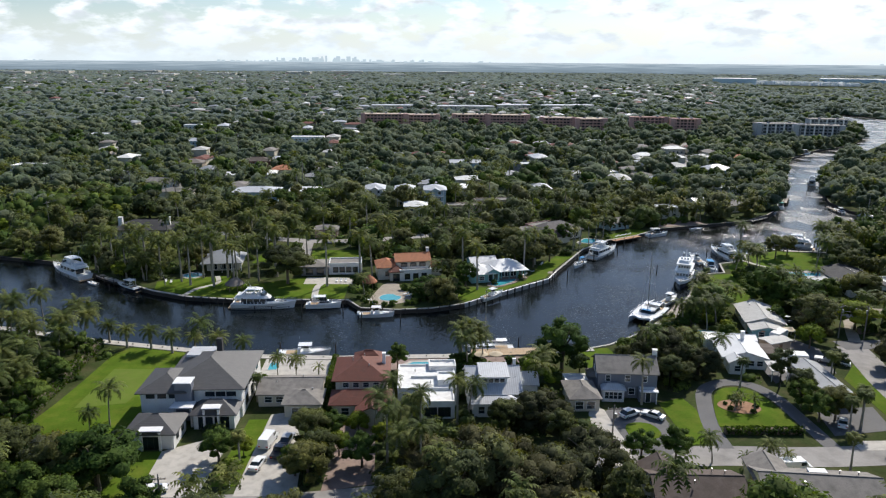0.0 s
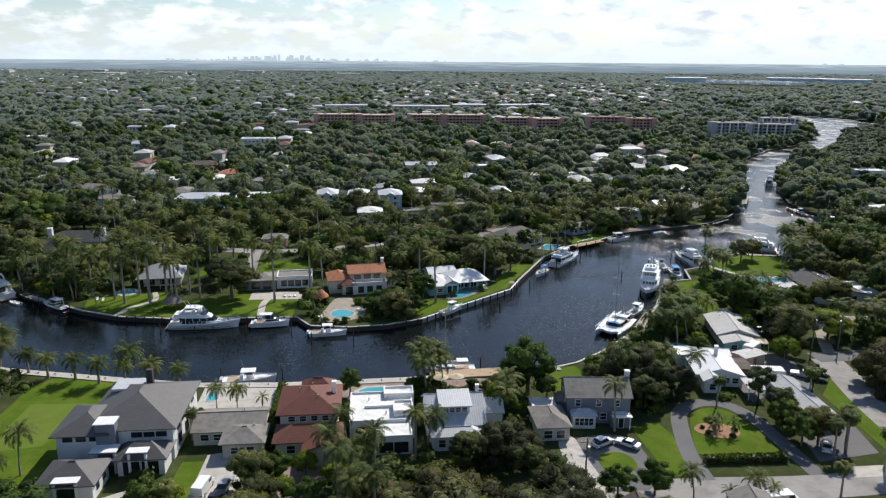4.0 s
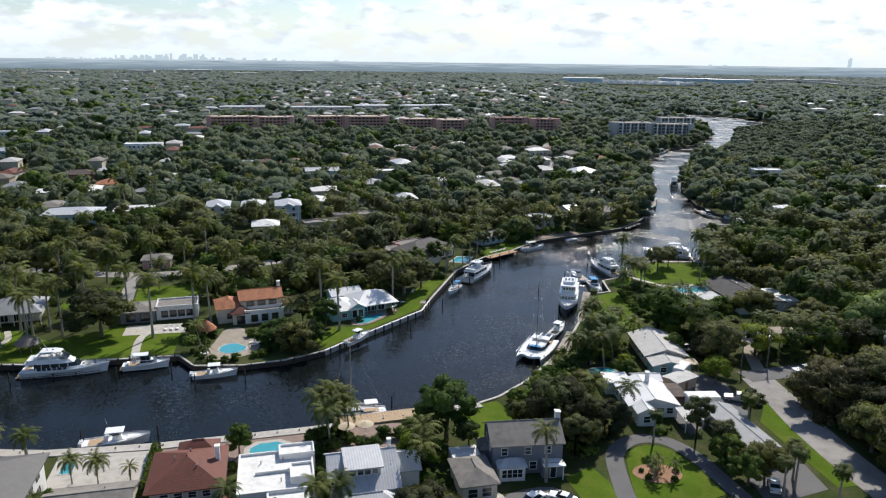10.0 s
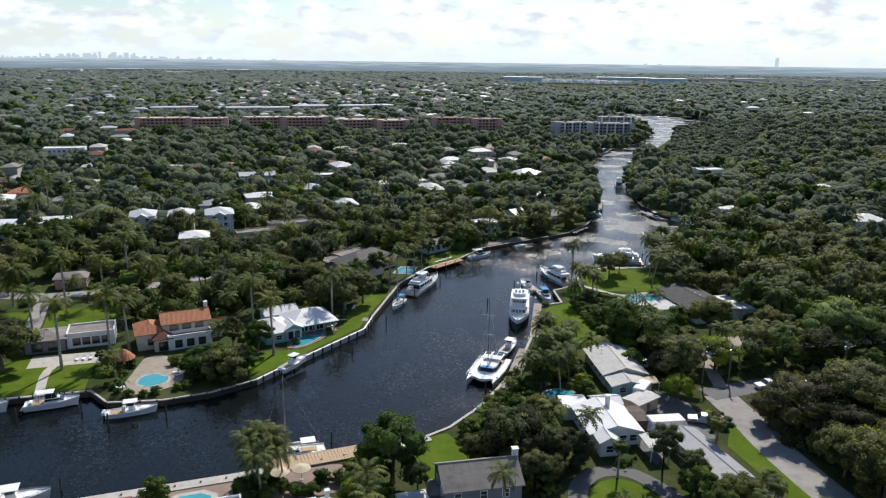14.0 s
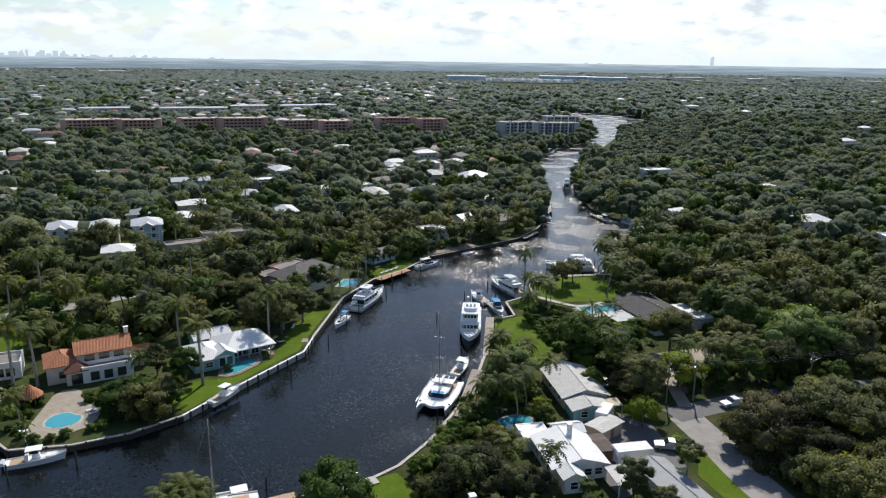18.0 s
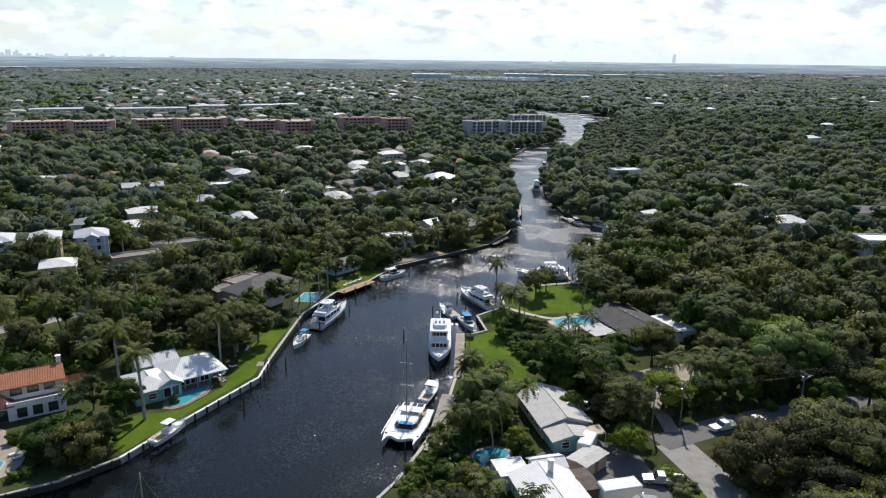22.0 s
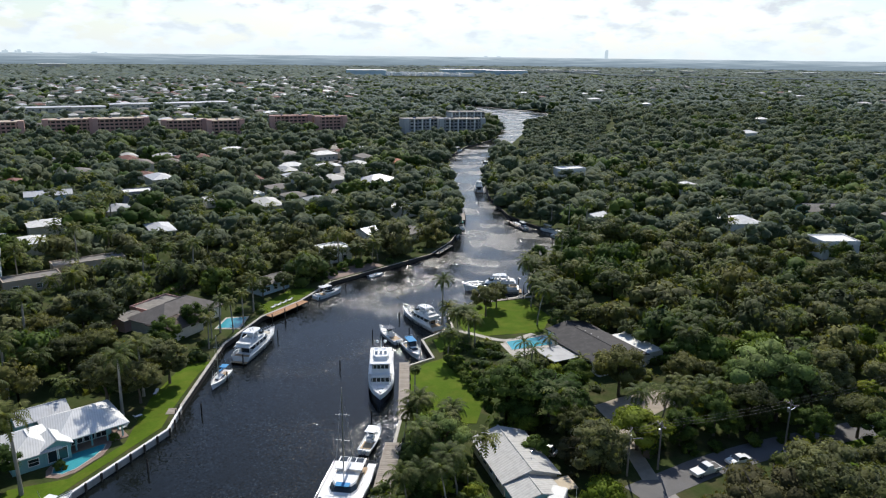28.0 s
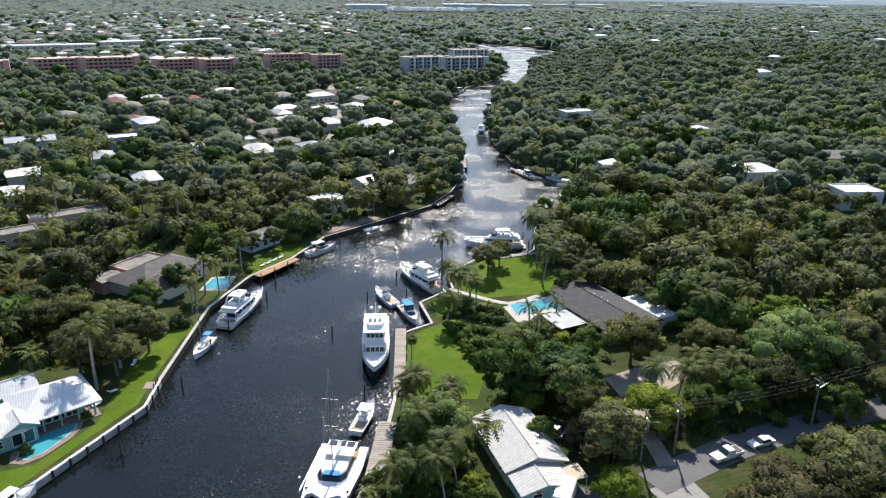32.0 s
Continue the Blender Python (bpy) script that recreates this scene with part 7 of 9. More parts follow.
pool([(-11.0, 212.6), (-10.0, 216.4), (-6.8, 217.4), (-5.6, 215.6), (-3.9, 214.6), (-4.8, 211.4), (-8.4, 210.4)], soft=1, deck=0.5, label="bright blue free-form pool on a pale terrace")
pool([(24, 226.5), (28.5, 232.5), (34, 232.8), (33, 230), (27, 224.5)], soft=1, deck=1.4, deck_mat="paver", label="turquoise pool under the white-roofed porch")
pool([(-78.5, 238.5), (-75, 243), (-70.5, 239.5), (-74, 235.5)], soft=1, deck=1.0, label="small turquoise pool under tall palms")
pool([(66, 283), (70, 289), (75, 287.5), (71, 280.5)], soft=0, deck=1.0, label="turquoise pool behind the brown house")
sheet("lawn", [(80, 287.5), (93, 295.5), (101, 303), (94, 306), (82, 296)], "grass", 0.04, "small lawn behind the orange dock", "lawn")
sheet("patio", [(108, 309), (131, 316.5), (128, 323), (108, 318)], "paver", 0.05, "sandy paved landing under trees", "patio")
lane("road", [(150, 420), (176, 470), (196, 520), (214, 580), (250, 660)], 6.5, "asphalt", 0.05, "distant street between gardens")
lane("road", [(60, 560), (120, 556), (180, 548), (214, 560)], 6.5, "asphalt", 0.05, "distant street before the apartments")
sheet("car_park", [(20, 640), (130, 630), (128, 652), (20, 662)], "asphalt", 0.05, "pale car park before the pink apartments", "car park")

sheet("patio", [(9, 158.5), (9, 166.6), (31, 167.2), (31, 160), (24, 157.5)], "paver", 0.045, "brick garden terrace behind the timber deck", "patio", soft=1)
plank_dock("dock", 93.2, 226.5, 63, 28, 2.4, 1.52, "dock")
plank_dock("dock", 74.6, 196.8, 57, 24, 3.2, 1.52, "dock")
plank_dock("dock", 87.2, 289.0, 30.5, 15.5, 2.4, 1.38, "newdock", label="new orange timber dock beside a small lawn")
plank_dock("deck", 22.5, 169.5, 3, 17, 4.2, 1.55, "teak", False, "pale new timber deck at the seawall")
plank_dock("dock", 103.0, 304.5, 36, 9, 1.8, 1.1, "dock")
plank_dock("dock", 47.0, 240.0, 65, 2.6, 2.0, 1.3, "dock", label="short timber landing on the seawall")
plank_dock("dock", -101.5, 236.5, -40, 12, 2.6, 1.2, "dock")
plank_dock("dock", -28.0, 211.3, 0, 6, 1.6, 1.25, "dock")
plank_dock("dock", 150.0, 266.0, -10, 16, 1.6, 1.4, "dock")
plank_dock("dock", 160.0, 326.0, 38, 14, 1.8, 1.2, "dock")
plank_dock("dock", 196.0, 372.0, 60, 14, 1.8, 1.2, "dock")
plank_dock("dock", 208.5, 348.0, 262, 18, 1.6, 1.1, "dock")
seawall_posts(NORTH_BANK[6:9], 2.6, -0.3, 0.5, "pile")
seawall_posts(NORTH_BANK[9:16], 3.4, -0.35, 0.4, "pile")
seawall_posts(SOUTH_BANK[35:41], 4.2, 0.9, 0.55)
for px, py in ((52.5, 238.5), (39.5, 221), (61, 252), (66.5, 259), (69, 262), (79, 272), (84, 281), (98, 292), (110, 301), (99.5, 250), (100.5, 259.5), (110, 257), (113, 269), (64, 190), (72.5, 203), (82, 219),
               (86, 246), (158, 272), (161, 279), (-15, 196.5), (-4, 197), (-33, 204), (-21, 204.5), (-56, 206), (-97, 226), (-86, 224), (-20, 174), (-34, 174.5), (12, 176), (27, 177), (205, 318), (222, 400), (236, 424)):
    piling(px, py, rng.uniform(0.85, 1.15))

keep_off([(50, 270), (72, 282), (80, 300), (66, 308), (46, 302), (42, 284)])
keep_off([(48, 258), (62, 268), (74, 284), (44, 284)], True)
keep_off([(-16, 203), (-16, 230), (2, 230), (2, 206), (0, 203)])
keep_off([(103, 126), (103, 160), (109, 172), (124, 178), (124, 166), (112, 158), (108, 128)])
# low planting only: open views over gardens, and the palm grove at the bend
keep_off([(106, 214), (108, 246), (136, 246), (134, 214)], True)
keep_off([(-114, 128), (-116, 200), (-79, 184), (-79, 128)])
keep_off([(58, 176), (70, 190), (80, 205), (92, 214), (92, 196), (82, 182), (70, 172)], True)
keep_off([(-88, 172), (-86, 186), (-57, 178), (-39, 174), (9, 172), (28, 174), (45, 176), (45, 168), (9, 163), (-39, 163), (-57, 168)])
keep_off([(318, 500), (346, 564), (424, 669), (500, 740), (600, 815), (650, 780), (560, 660), (440, 560), (360, 480)], True)
keep_off([(36, 116), (36, 131), (98, 131), (98, 112)])
keep_off([(137, 155), (140, 165), (156, 164), (158, 155)], True)
keep_off([(142, 170), (144, 190), (166, 192), (168, 172)])
keep_off([(112, 158), (116, 178), (124, 198), (146, 196), (144, 176), (160, 168), (160, 158)], True)
keep_off([(-60, 100), (-60, 132), (-8, 132), (-8, 104)], True)
keep_off([(118, 210), (152, 212), (146, 182), (116, 172), (110, 180)], True)
keep_off([(112, 176), (120, 196), (128, 204), (148, 203), (146, 178), (132, 174)])
keep_off([(8, 157), (8, 172), (48, 178), (62, 176), (60, 164), (48, 157)])
keep_off([(-58, 212), (-20, 212), (-20, 240), (-58, 240)])
keep_off([(-88, 224), (-60, 214), (-54, 240), (-80, 250)], True)
keep_off([(-20, 108), (-20, 136), (36, 140), (36, 128), (10, 120), (0, 112)], True)
# ---- trees ----
import collections

ICO = {}


def ico(level):
    if level not in ICO:
        bm = bmesh.new()
        bmesh.ops.create_icosphere(bm, subdivisions=level, radius=1.0)
        bm.verts.ensure_lookup_table()
        ICO[level] = (np.array([v.co[:] for v in bm.verts]), np.array([[v.index for v in f.verts] for f in bm.faces]))
        bm.free()
    return ICO[level]


def crown_arrays(seed, lobes, leaves, leaf, level=1, flat=0.62, spread=0.76, rough=0.2, core=0.86, single=False, stem=False):
    """A crown of radius about 1 round (0, 0, 0): uneven lobes under many small leaf sprays."""
    r = np.random.RandomState(seed)
    V, F, N, k = [], [], [], 0
    cs = []
    for i in range(lobes):
        a = 2.399963 * i + r.uniform(-0.4, 0.4)
        rad = spread * math.sqrt((i + 0.4) / lobes) * r.uniform(0.85, 1.15)
        h = flat * (1.05 - rad ** 2) * (r.uniform(0.62, 1.0) if i % 3 else r.uniform(-0.45, 0.3)) - 0.15 - (0.0 if i % 2 else 0.30 * rad)
        size = r.uniform(0.75, 1.3) * 1.28 / math.sqrt(lobes)
        cs.append((rad * math.cos(a), rad * math.sin(a), h, size))
    iv, iF = ico(level)
    per = leaves // lobes
    for x, y, z, s in cs:
        jit = 1 + rough * r.uniform(-1, 1, len(iv))[:, None]
        V.append(iv * jit * s * core * np.array([1, 1, 0.8]) + (x, y, z)); F.append(iF + k); k += len(iv)
        out = iv * 0.7 + (x * 0.5, y * 0.5, z * 0.5 + 0.15)
        N.append(out / np.linalg.norm(out, axis=1)[:, None])
        if not per:
            continue
        d = r.normal(size=(per, 3)); d[:, 2] = np.abs(d[:, 2]) * 0.9 - 0.25
        d /= np.linalg.norm(d, axis=1)[:, None]
        c = d * s * r.uniform(0.80, 1.12, per)[:, None] * np.array([1, 1, 0.85]) + (x, y, z)
        g = c + (0, 0, 0.35)
        d = d * 0.45 + g / np.linalg.norm(g, axis=1)[:, None] * 0.55
        d /= np.linalg.norm(d, axis=1)[:, None]
        soft = d + r.normal(size=(per, 3)) * 0.26
        soft /= np.linalg.norm(soft, axis=1)[:, None]
        N.append(np.repeat(soft, 3 if single else 4, axis=0))
        u = np.cross(d, r.normal(size=(per, 3))); u /= np.linalg.norm(u, axis=1)[:, None]
        w = np.cross(d, u) + d * r.uniform(-0.75, 0.75, per)[:, None]
        L = leaf * r.uniform(0.6, 1.4, per)[:, None]
        if single:
            V.append(np.stack([c - u * L, c + u * L * 0.7 - w * L * 0.6, c + w * L * 0.9 + d * L * 0.3], 1).reshape(-1, 3))
            b = k + 3 * np.arange(per)
            F.append(np.stack([b, b + 1, b + 2], 1)); k += 3 * per
            continue
        quad = np.stack([c - u * L, c - w * L * 0.6, c + u * L, c + w * L * 0.6 + d * L * 0.25], 1)
        V.append(quad.reshape(-1, 3))
        b = k + 4 * np.arange(per)
        F.append(np.concatenate([np.stack([b, b + 1, b + 2], 1), np.stack([b, b + 2, b + 3], 1)])); k += 4 * per
    if stem:
        a = np.array([(0.05, 0, 0.1), (-0.03, 0.05, 0.1), (-0.03, -0.05, 0.1), (0.07, 0, -2.2), (-0.04, 0.06, -2.2), (-0.04, -0.06, -2.2)])
        V.append(a); N.append(np.array([(1, 0, 0), (-.5, .87, 0), (-.5, -.87, 0)] * 2)); F.append(np.array([(0, 1, 4), (0, 4, 3), (1, 2, 5), (1, 5, 4), (2, 0, 3), (2, 3, 5)]) + k)
    return np.concatenate(V), np.concatenate(F), np.concatenate(N)


def palm_arrays(seed, fronds=18, leaflets=9, droop=1.0, length=1.0, width=0.17):
    """A palm's crown, fronds about 1 long, with separate leaflets on both sides."""
    r = np.random.RandomState(seed)
    V, F = [], []
    for i in range(fronds):
        a = 2.399963 * i + r.uniform(-0.2, 0.2)
        lift = 1.15 - 1.5 * (i / fronds) + r.uniform(-0.12, 0.12)
        L = length * r.uniform(0.85, 1.1)
        p = np.zeros(3); el = lift
        ca, sa = math.cos(a), math.sin(a)
        side = np.array([-sa, ca, 0])
        steps = leaflets
        for s in range(steps):
            q = p + np.array([ca * math.cos(el), sa * math.cos(el), math.sin(el)]) * L / steps
            el -= droop * (0.10 + 0.16 * s / steps) * 9 / steps
            w = width * math.sin(math.pi * min(1, (s + 0.9) / (steps + 0.6))) ** 0.7
            k = len(V)
            drop = np.array([0, 0, -0.45 * w])
            fwd = (q - p) * 0.9
            V += [p, q, p + side * w + drop + fwd, p - side * w + drop + fwd]
            F += [(k, k + 2, k + 1), (k, k + 1, k + 3)]
            p = q
    return np.array(V), np.array(F)


def branch_shape(seed, h, r0, spread, n=5):
    """A tapered trunk with limbs."""
    r = random.Random(seed)
    s = Shape()
    fork = h * 0.42
    s.tube([(0, 0, -0.3), (0.05, 0, fork * 0.5), (r.uniform(-.2, .2), r.uniform(-.2, .2), fork)], [r0 * 1.35, r0, r0 * 0.85], 8)
    for i in range(n):
        a = 2 * math.pi * i / n + r.uniform(-.4, .4)
        d = spread * r.uniform(0.45, 0.8)
        s.tube([(0, 0, fork * 0.9), (d * 0.5 * math.cos(a), d * 0.5 * math.sin(a), fork + (h - fork) * 0.45), (d * math.cos(a), d * math.sin(a), h * r.uniform(0.78, 0.95))], [r0 * 0.6, r0 * 0.4, r0 * 0.15], 6)
    return s


TREE_KINDS = {}


def tree_kind(key, name, leafmat, label, seed, lobes, leaves, leaf, height, radius, flat=0.62, level=1, trunk=0.28, category="tree"):
    """The meshes of one kind of tree, for a crown radius and a total height."""
    V, F, N = crown_arrays(seed, lobes, leaves, leaf / radius, 0, flat, single=True)
    V = V * radius
    V[:, 2] += height - V[:, 2].max()
    TREE_KINDS[key] = (name, branch_shape(seed, height * 0.9, trunk, radius * 0.8).mesh("trunk"), arrays_mesh("crown", V, F, MAT[leafmat], True, N), label, category, radius)
    TREE_KINDS[key][1].materials.append(MAT["bark"])


for i in range(3):
    tree_kind("oak%d" % i, "oak_tree", "oak", "spreading live oak with a dense dark green crown", 20 + i, 40, 4600, 0.205, 10.0, 6.0)
    tree_kind("ficus%d" % i, "shade_tree", "ficus", "round shade tree with glossy deep green leaves", 30 + i, 34, 3800, 0.19, 9.5, 4.8, 0.85)
    tree_kind("bright%d" % i, "fruit_tree", "bright", "small tree with fresh bright green leaves", 40 + i, 24, 2400, 0.155, 6.0, 3.2, 0.7, trunk=0.16)
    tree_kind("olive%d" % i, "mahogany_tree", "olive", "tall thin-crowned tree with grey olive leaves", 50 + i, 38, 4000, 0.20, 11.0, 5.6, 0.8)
    tree_kind("brown%d" % i, "live_oak", "brown", "broad old live oak with sparse brownish leaves", 64 + i, 52, 6400, 0.19, 9.6, 8.6, 0.55, trunk=0.42)
    tree_kind("dome%d" % i, "shade_tree", "dome", "broad domed shade tree with fresh pale green leaves", 67 + i, 46, 6000, 0.22, 12.0, 9.6, 0.8, trunk=0.4)
    tree_kind("shrub%d" % i, "shrub", "ficus", "dense garden shrub with dark leaves", 60 + i, 16, 900, 0.15, 2.2, 1.6, 0.8, trunk=0.08, category="shrub")


def tree(key, x, y, scale=1.0, turn=None, z=GROUND, stretch=1.0):
    name, tm, cm, label, cat, rad = TREE_KINDS[key]
    t = thing(name, x, y, z, rng.uniform(0, 360) if turn is None else turn, label, cat, "garden trees", scale=scale)
    t.scale.z *= stretch
    part("trunk", tm, None, t)
    part("crown", cm, None, t)
    return t


PALMS = {}


def palm_kind(key, name, label, seed, height, fr, fronds, leaflets, droop, bend, r0=0.2, width=0.17):
    V, F = palm_arrays(seed, fronds, leaflets, droop, 1.0, width)
    V = V * fr
    top = Vector((bend, bend * 0.4, height))
    V += np.array(top)
    tr = Shape().tube([(0, 0, -0.3), (bend * 0.1, 0, height * 0.25), (bend * 0.45, bend * 0.2, height * 0.65), top], [r0 * 1.35, r0, r0 * 0.85, r0 * 0.7], 8)
    shaft = Shape().tube([top - Vector((0, 0, height * 0.11)), top + Vector((0, 0, 0.3))], [r0 * 0.9, r0 * 0.5], 8)
    PALMS[key] = (name, tr.mesh("trunk"), arrays_mesh("fronds", V, F, MAT["palm"]), shaft.mesh("crownshaft"), label)
    PALMS[key][1].materials.append(MAT["palmbark"]); PALMS[key][3].materials.append(MAT["palm"])


palm_kind("royal0", "royal_palm", "tall royal palm with a smooth pale trunk", 1, 12.5, 3.7, 23, 12, 1.15, 0.2, 0.24, 0.19)
palm_kind("royal1", "royal_palm", "tall royal palm with a smooth pale trunk", 2, 10.5, 3.6, 22, 12, 1.2, 0.5, 0.23, 0.19)
palm_kind("coco0", "coconut_palm", "leaning coconut palm with long drooping fronds", 3, 8.5, 4.2, 28, 13, 1.25, 1.6, 0.17, 0.18)
palm_kind("coco1", "coconut_palm", "leaning coconut palm with long drooping fronds", 4, 7.0, 4.0, 28, 13, 1.3, -1.2, 0.17, 0.18)
palm_kind("date0", "date_palm", "stout date palm with a full feathery crown", 5, 4.2, 2.9, 34, 10, 1.1, 0.0, 0.24)
palm_kind("sabal0", "cabbage_palm", "cabbage palm with a rounded crown", 6, 7.0, 2.1, 34, 8, 1.4, 0.2, 0.2, 0.3)
palm_kind("small0", "young_palm", "young garden palm with arching fronds", 7, 2.4, 1.9, 14, 9, 1.2, 0.2, 0.12)


def palm(key, x, y, scale=1.0, turn=None, z=GROUND):
    name, tm, fm, sm, label = PALMS[key]
    t = thing(name, x, y, z, rng.uniform(0, 360) if turn is None else turn, label, "palm tree", "garden palms", scale=scale)
    part("trunk", tm, None, t)
    part("fronds", fm, None, t)
    if key.startswith("royal"):
        part("crownshaft", sm, None, t)
    return t


def scatter(region, step, margin, seed, low=False):
    """Places on a shaken grid inside a region, clear of water, lots and roads."""
    r = random.Random(seed)
    xs, ys = [p[0] for p in region], [p[1] for p in region]
    out = []
    y = min(ys)
    while y < max(ys):
        x = min(xs)
        while x < max(xs):
            a, b = x + r.uniform(-.5, .5) * step, y + r.uniform(-.5, .5) * step
            if inside(a, b, region) and is_free(a, b, margin) and is_free(a, b, margin * (0.6 if low else 1.2), LOW) != low:
                out.append((a, b))
            x += step
        y += step
    return out


def grow(region, radii, seed, margin=0.62, pack=0.84):
    """Crowns of several sizes, the widest first, each taking its own room: (x, y, radius)."""
    r = random.Random(seed)
    cell = 2.0 * radii[0][0]
    grid, out = collections.defaultdict(list), []
    for rad, step in radii:
        for a, b in scatter(region, step, rad * margin, r.randrange(10 ** 6)):
            q = rad * r.uniform(0.82, 1.18)
            i, j = int(a // cell), int(b // cell)
            if all((a - x) ** 2 + (b - y) ** 2 > (pack * (q + t)) ** 2 for u in (-1, 0, 1) for v in (-1, 0, 1) for x, y, t in grid[i + u, j + v]):
                grid[i, j].append((a, b, q)); out.append((a, b, q))
    return out


def woods(name, places, templates, height, material, label, seed, radius=None):
    """Many trees as one mass of crowns; the tone differs from tree to tree."""
    r = np.random.RandomState(seed)
    if not places:
        return None
    V, F, T, N, k = [], [], [], [], 0
    for p in places:
        tv, tf, *tn = templates[r.randint(len(templates))]
        s = p[2] if len(p) > 2 else radius * r.uniform(0.65, 1.35)
        a = r.uniform(0, 2 * math.pi); c, sn = math.cos(a), math.sin(a)
        v = tv * s
        w = np.stack([v[:, 0] * c - v[:, 1] * sn, v[:, 0] * sn + v[:, 1] * c, v[:, 2] * r.uniform(0.85, 1.2)], 1)
        h = height * r.uniform(0.72, 1.30) * (0.55 + 0.45 * min(1.3 if s < 9 else 0.9, s / 4.5))
        w[:, 2] += h - w[:, 2].max()
        w[:, 2] = np.maximum(w[:, 2], -0.4)
        w[:, 0] += p[0]; w[:, 1] += p[1]; w[:, 2] += GROUND
        if tn:
            q = tn[0]
            N.append(np.stack([q[:, 0] * c - q[:, 1] * sn, q[:, 0] * sn + q[:, 1] * c, q[:, 2]], 1))
        V.append(w); F.append(tf + k); k += len(w)
        T.append(np.full(len(w), r.uniform(0, 1)))
    me = arrays_mesh(name, np.concatenate(V), np.concatenate(F), material, True, np.concatenate(N) if N else None)
    me.attributes.new("tone", "FLOAT", "POINT").data.foreach_set("value", np.concatenate(T).astype(np.float32))
    return tagged(part(name, me, material), label, "trees", kind="stuff")


MID = [crown_arrays(70 + i, 34, 3200, 0.040, 0, 0.9, core=0.80, single=True, stem=True) for i in range(8)]
LIGHT = [crown_arrays(75 + i, 18, 860, 0.068, 0, 0.9, core=0.82, single=True, stem=True) for i in range(8)]
SPARE = [crown_arrays(85 + i, 13, 117, 0.09, 0, 0.85, rough=0.3, core=0.92, single=True, stem=True) for i in range(8)]
FAR = [crown_arrays(80 + i, 6, 24, 0.14, 0, 0.60, rough=0.3, core=0.95, single=True) for i in range(8)]
DOT = [crown_arrays(95 + i, 3, 0, 0.10, 0, 0.55, core=1.0, rough=0.35) for i in range(6)]
VAST = [crown_arrays(90 + i, 1, 0, 0.12, 0, 0.30, core=0.9, rough=0.35) for i in range(6)]
BUSH = [crown_arrays(110 + i, 5, 90, 0.15, 0, 0.75, core=0.72, single=True) for i in range(5)]
# ---- single trees and palms ----
def group_of(fn, key, spots, s0=0.85, s1=1.15):
    for x, y in spots:
        k = key if isinstance(key, str) else rng.choice(key)
        fn(k, x, y, rng.uniform(s0, s1))


OAKS, FICUS, BRIGHT, OLIVE, SHRUB = [["%s%d" % (k, i) for i in range(3)] for k in ("oak", "ficus", "bright", "olive", "shrub")]
ROYAL, COCO = ["royal0", "royal1"], ["coco0", "coco1"]
# south bank, by the modern house
group_of(palm, "date0", [(-78, 178.5), (-72.5, 175.5), (-66, 174), (-60, 171.5), (-54, 170.5), (-48, 169.2), (-41.5, 167.6)], 1.12, 1.22)
group_of(palm, COCO, [(-89, 182), (-101, 182), (-101, 192), (-86, 168), (-93, 163), (-82, 146), (-84, 178), (-110, 191), (-97, 175), (-106, 185), (-90, 155), (-84, 139)], 0.9, 1.25)
group_of(tree, FICUS + SHRUB, [(-81, 167), (-79.5, 160), (-80, 153), (-79, 147), (-78.5, 140), (-79, 134), (-85, 161), (-86, 148), (-84, 134), (-90, 142), (-92, 150), (-88, 128)], 0.55, 0.85)
group_of(palm, COCO, [(-31.5, 157), (-27, 155.5)], 0.7, 0.8)
palm("coco0", -60.5, 134, 0.9)
palm("coco1", -63, 131, 0.7)
palm("small0", -22, 156, 1.1)
palm("sabal0", -33.5, 144, 0.85)
tree("ficus0", -33, 149, 0.45)
group_of(tree, FICUS + OAKS, [(-60, 112), (-64, 115), (-56, 102), (-43, 101.5), (-66, 107), (-71, 116), (-62, 105)], 0.8, 1.05)
group_of(tree, ["ficus1", "bright0"], [(-35.5, 120), (-31.5, 122), (-32, 114.5)], 0.6, 0.75)
palm("sabal0", -31.3, 118, 0.9)
tree("ficus0", -53.5, 111.5, 1.65, stretch=0.75)
group_of(tree, ["ficus1", "bright2", "oak0"], [(-14, 121.5), (-9.5, 117.5), (-6, 126), (-18.5, 112.5)], 0.6, 0.85)
group_of(palm, COCO, [(-3.5, 121), (-8, 131), (-2, 117)], 0.95, 1.1)
group_of(tree, ["bright1", "ficus2", "oak0"], [(-20, 126), (-16, 128.5), (-11, 129.5), (-21, 115), (-17, 118)], 0.62, 0.8)
group_of(palm, ROYAL, [(-4, 135), (8.5, 133), (-5, 119), (1, 111), (1, 124)], 0.85, 0.95)
group_of(palm, COCO, [(11, 137), (-1, 130)], 0.9, 1.0)
group_of(tree, SHRUB, [(-18.5, 152), (-18.6, 146), (-18.5, 140), (-5, 150), (-4.8, 144), (-5, 156), (9.8, 151), (9.6, 144), (9.8, 157)], 0.7, 1.0)
tree("ficus1", -4, 160.5, 0.62, stretch=1.15)
group_of(palm, COCO, [(15, 166), (12.6, 161), (13.2, 164), (16.5, 163), (11.6, 166.4)], 1.0, 1.2)
group_of(tree, SHRUB, [(12, 163), (14.5, 164.5), (16, 161.5), (13, 159)], 1.0, 1.5)
tree("shrub1", 23, 162, 1.2)
group_of(tree, SHRUB, [(10.5, 158), (18, 159.5), (20.5, 158.6), (26, 161), (28.5, 163.5), (29.5, 159), (27, 157.8), (31, 166), (9.6, 163), (31.5, 162), (33, 168), (37.5, 169.2)], 0.7, 1.3)
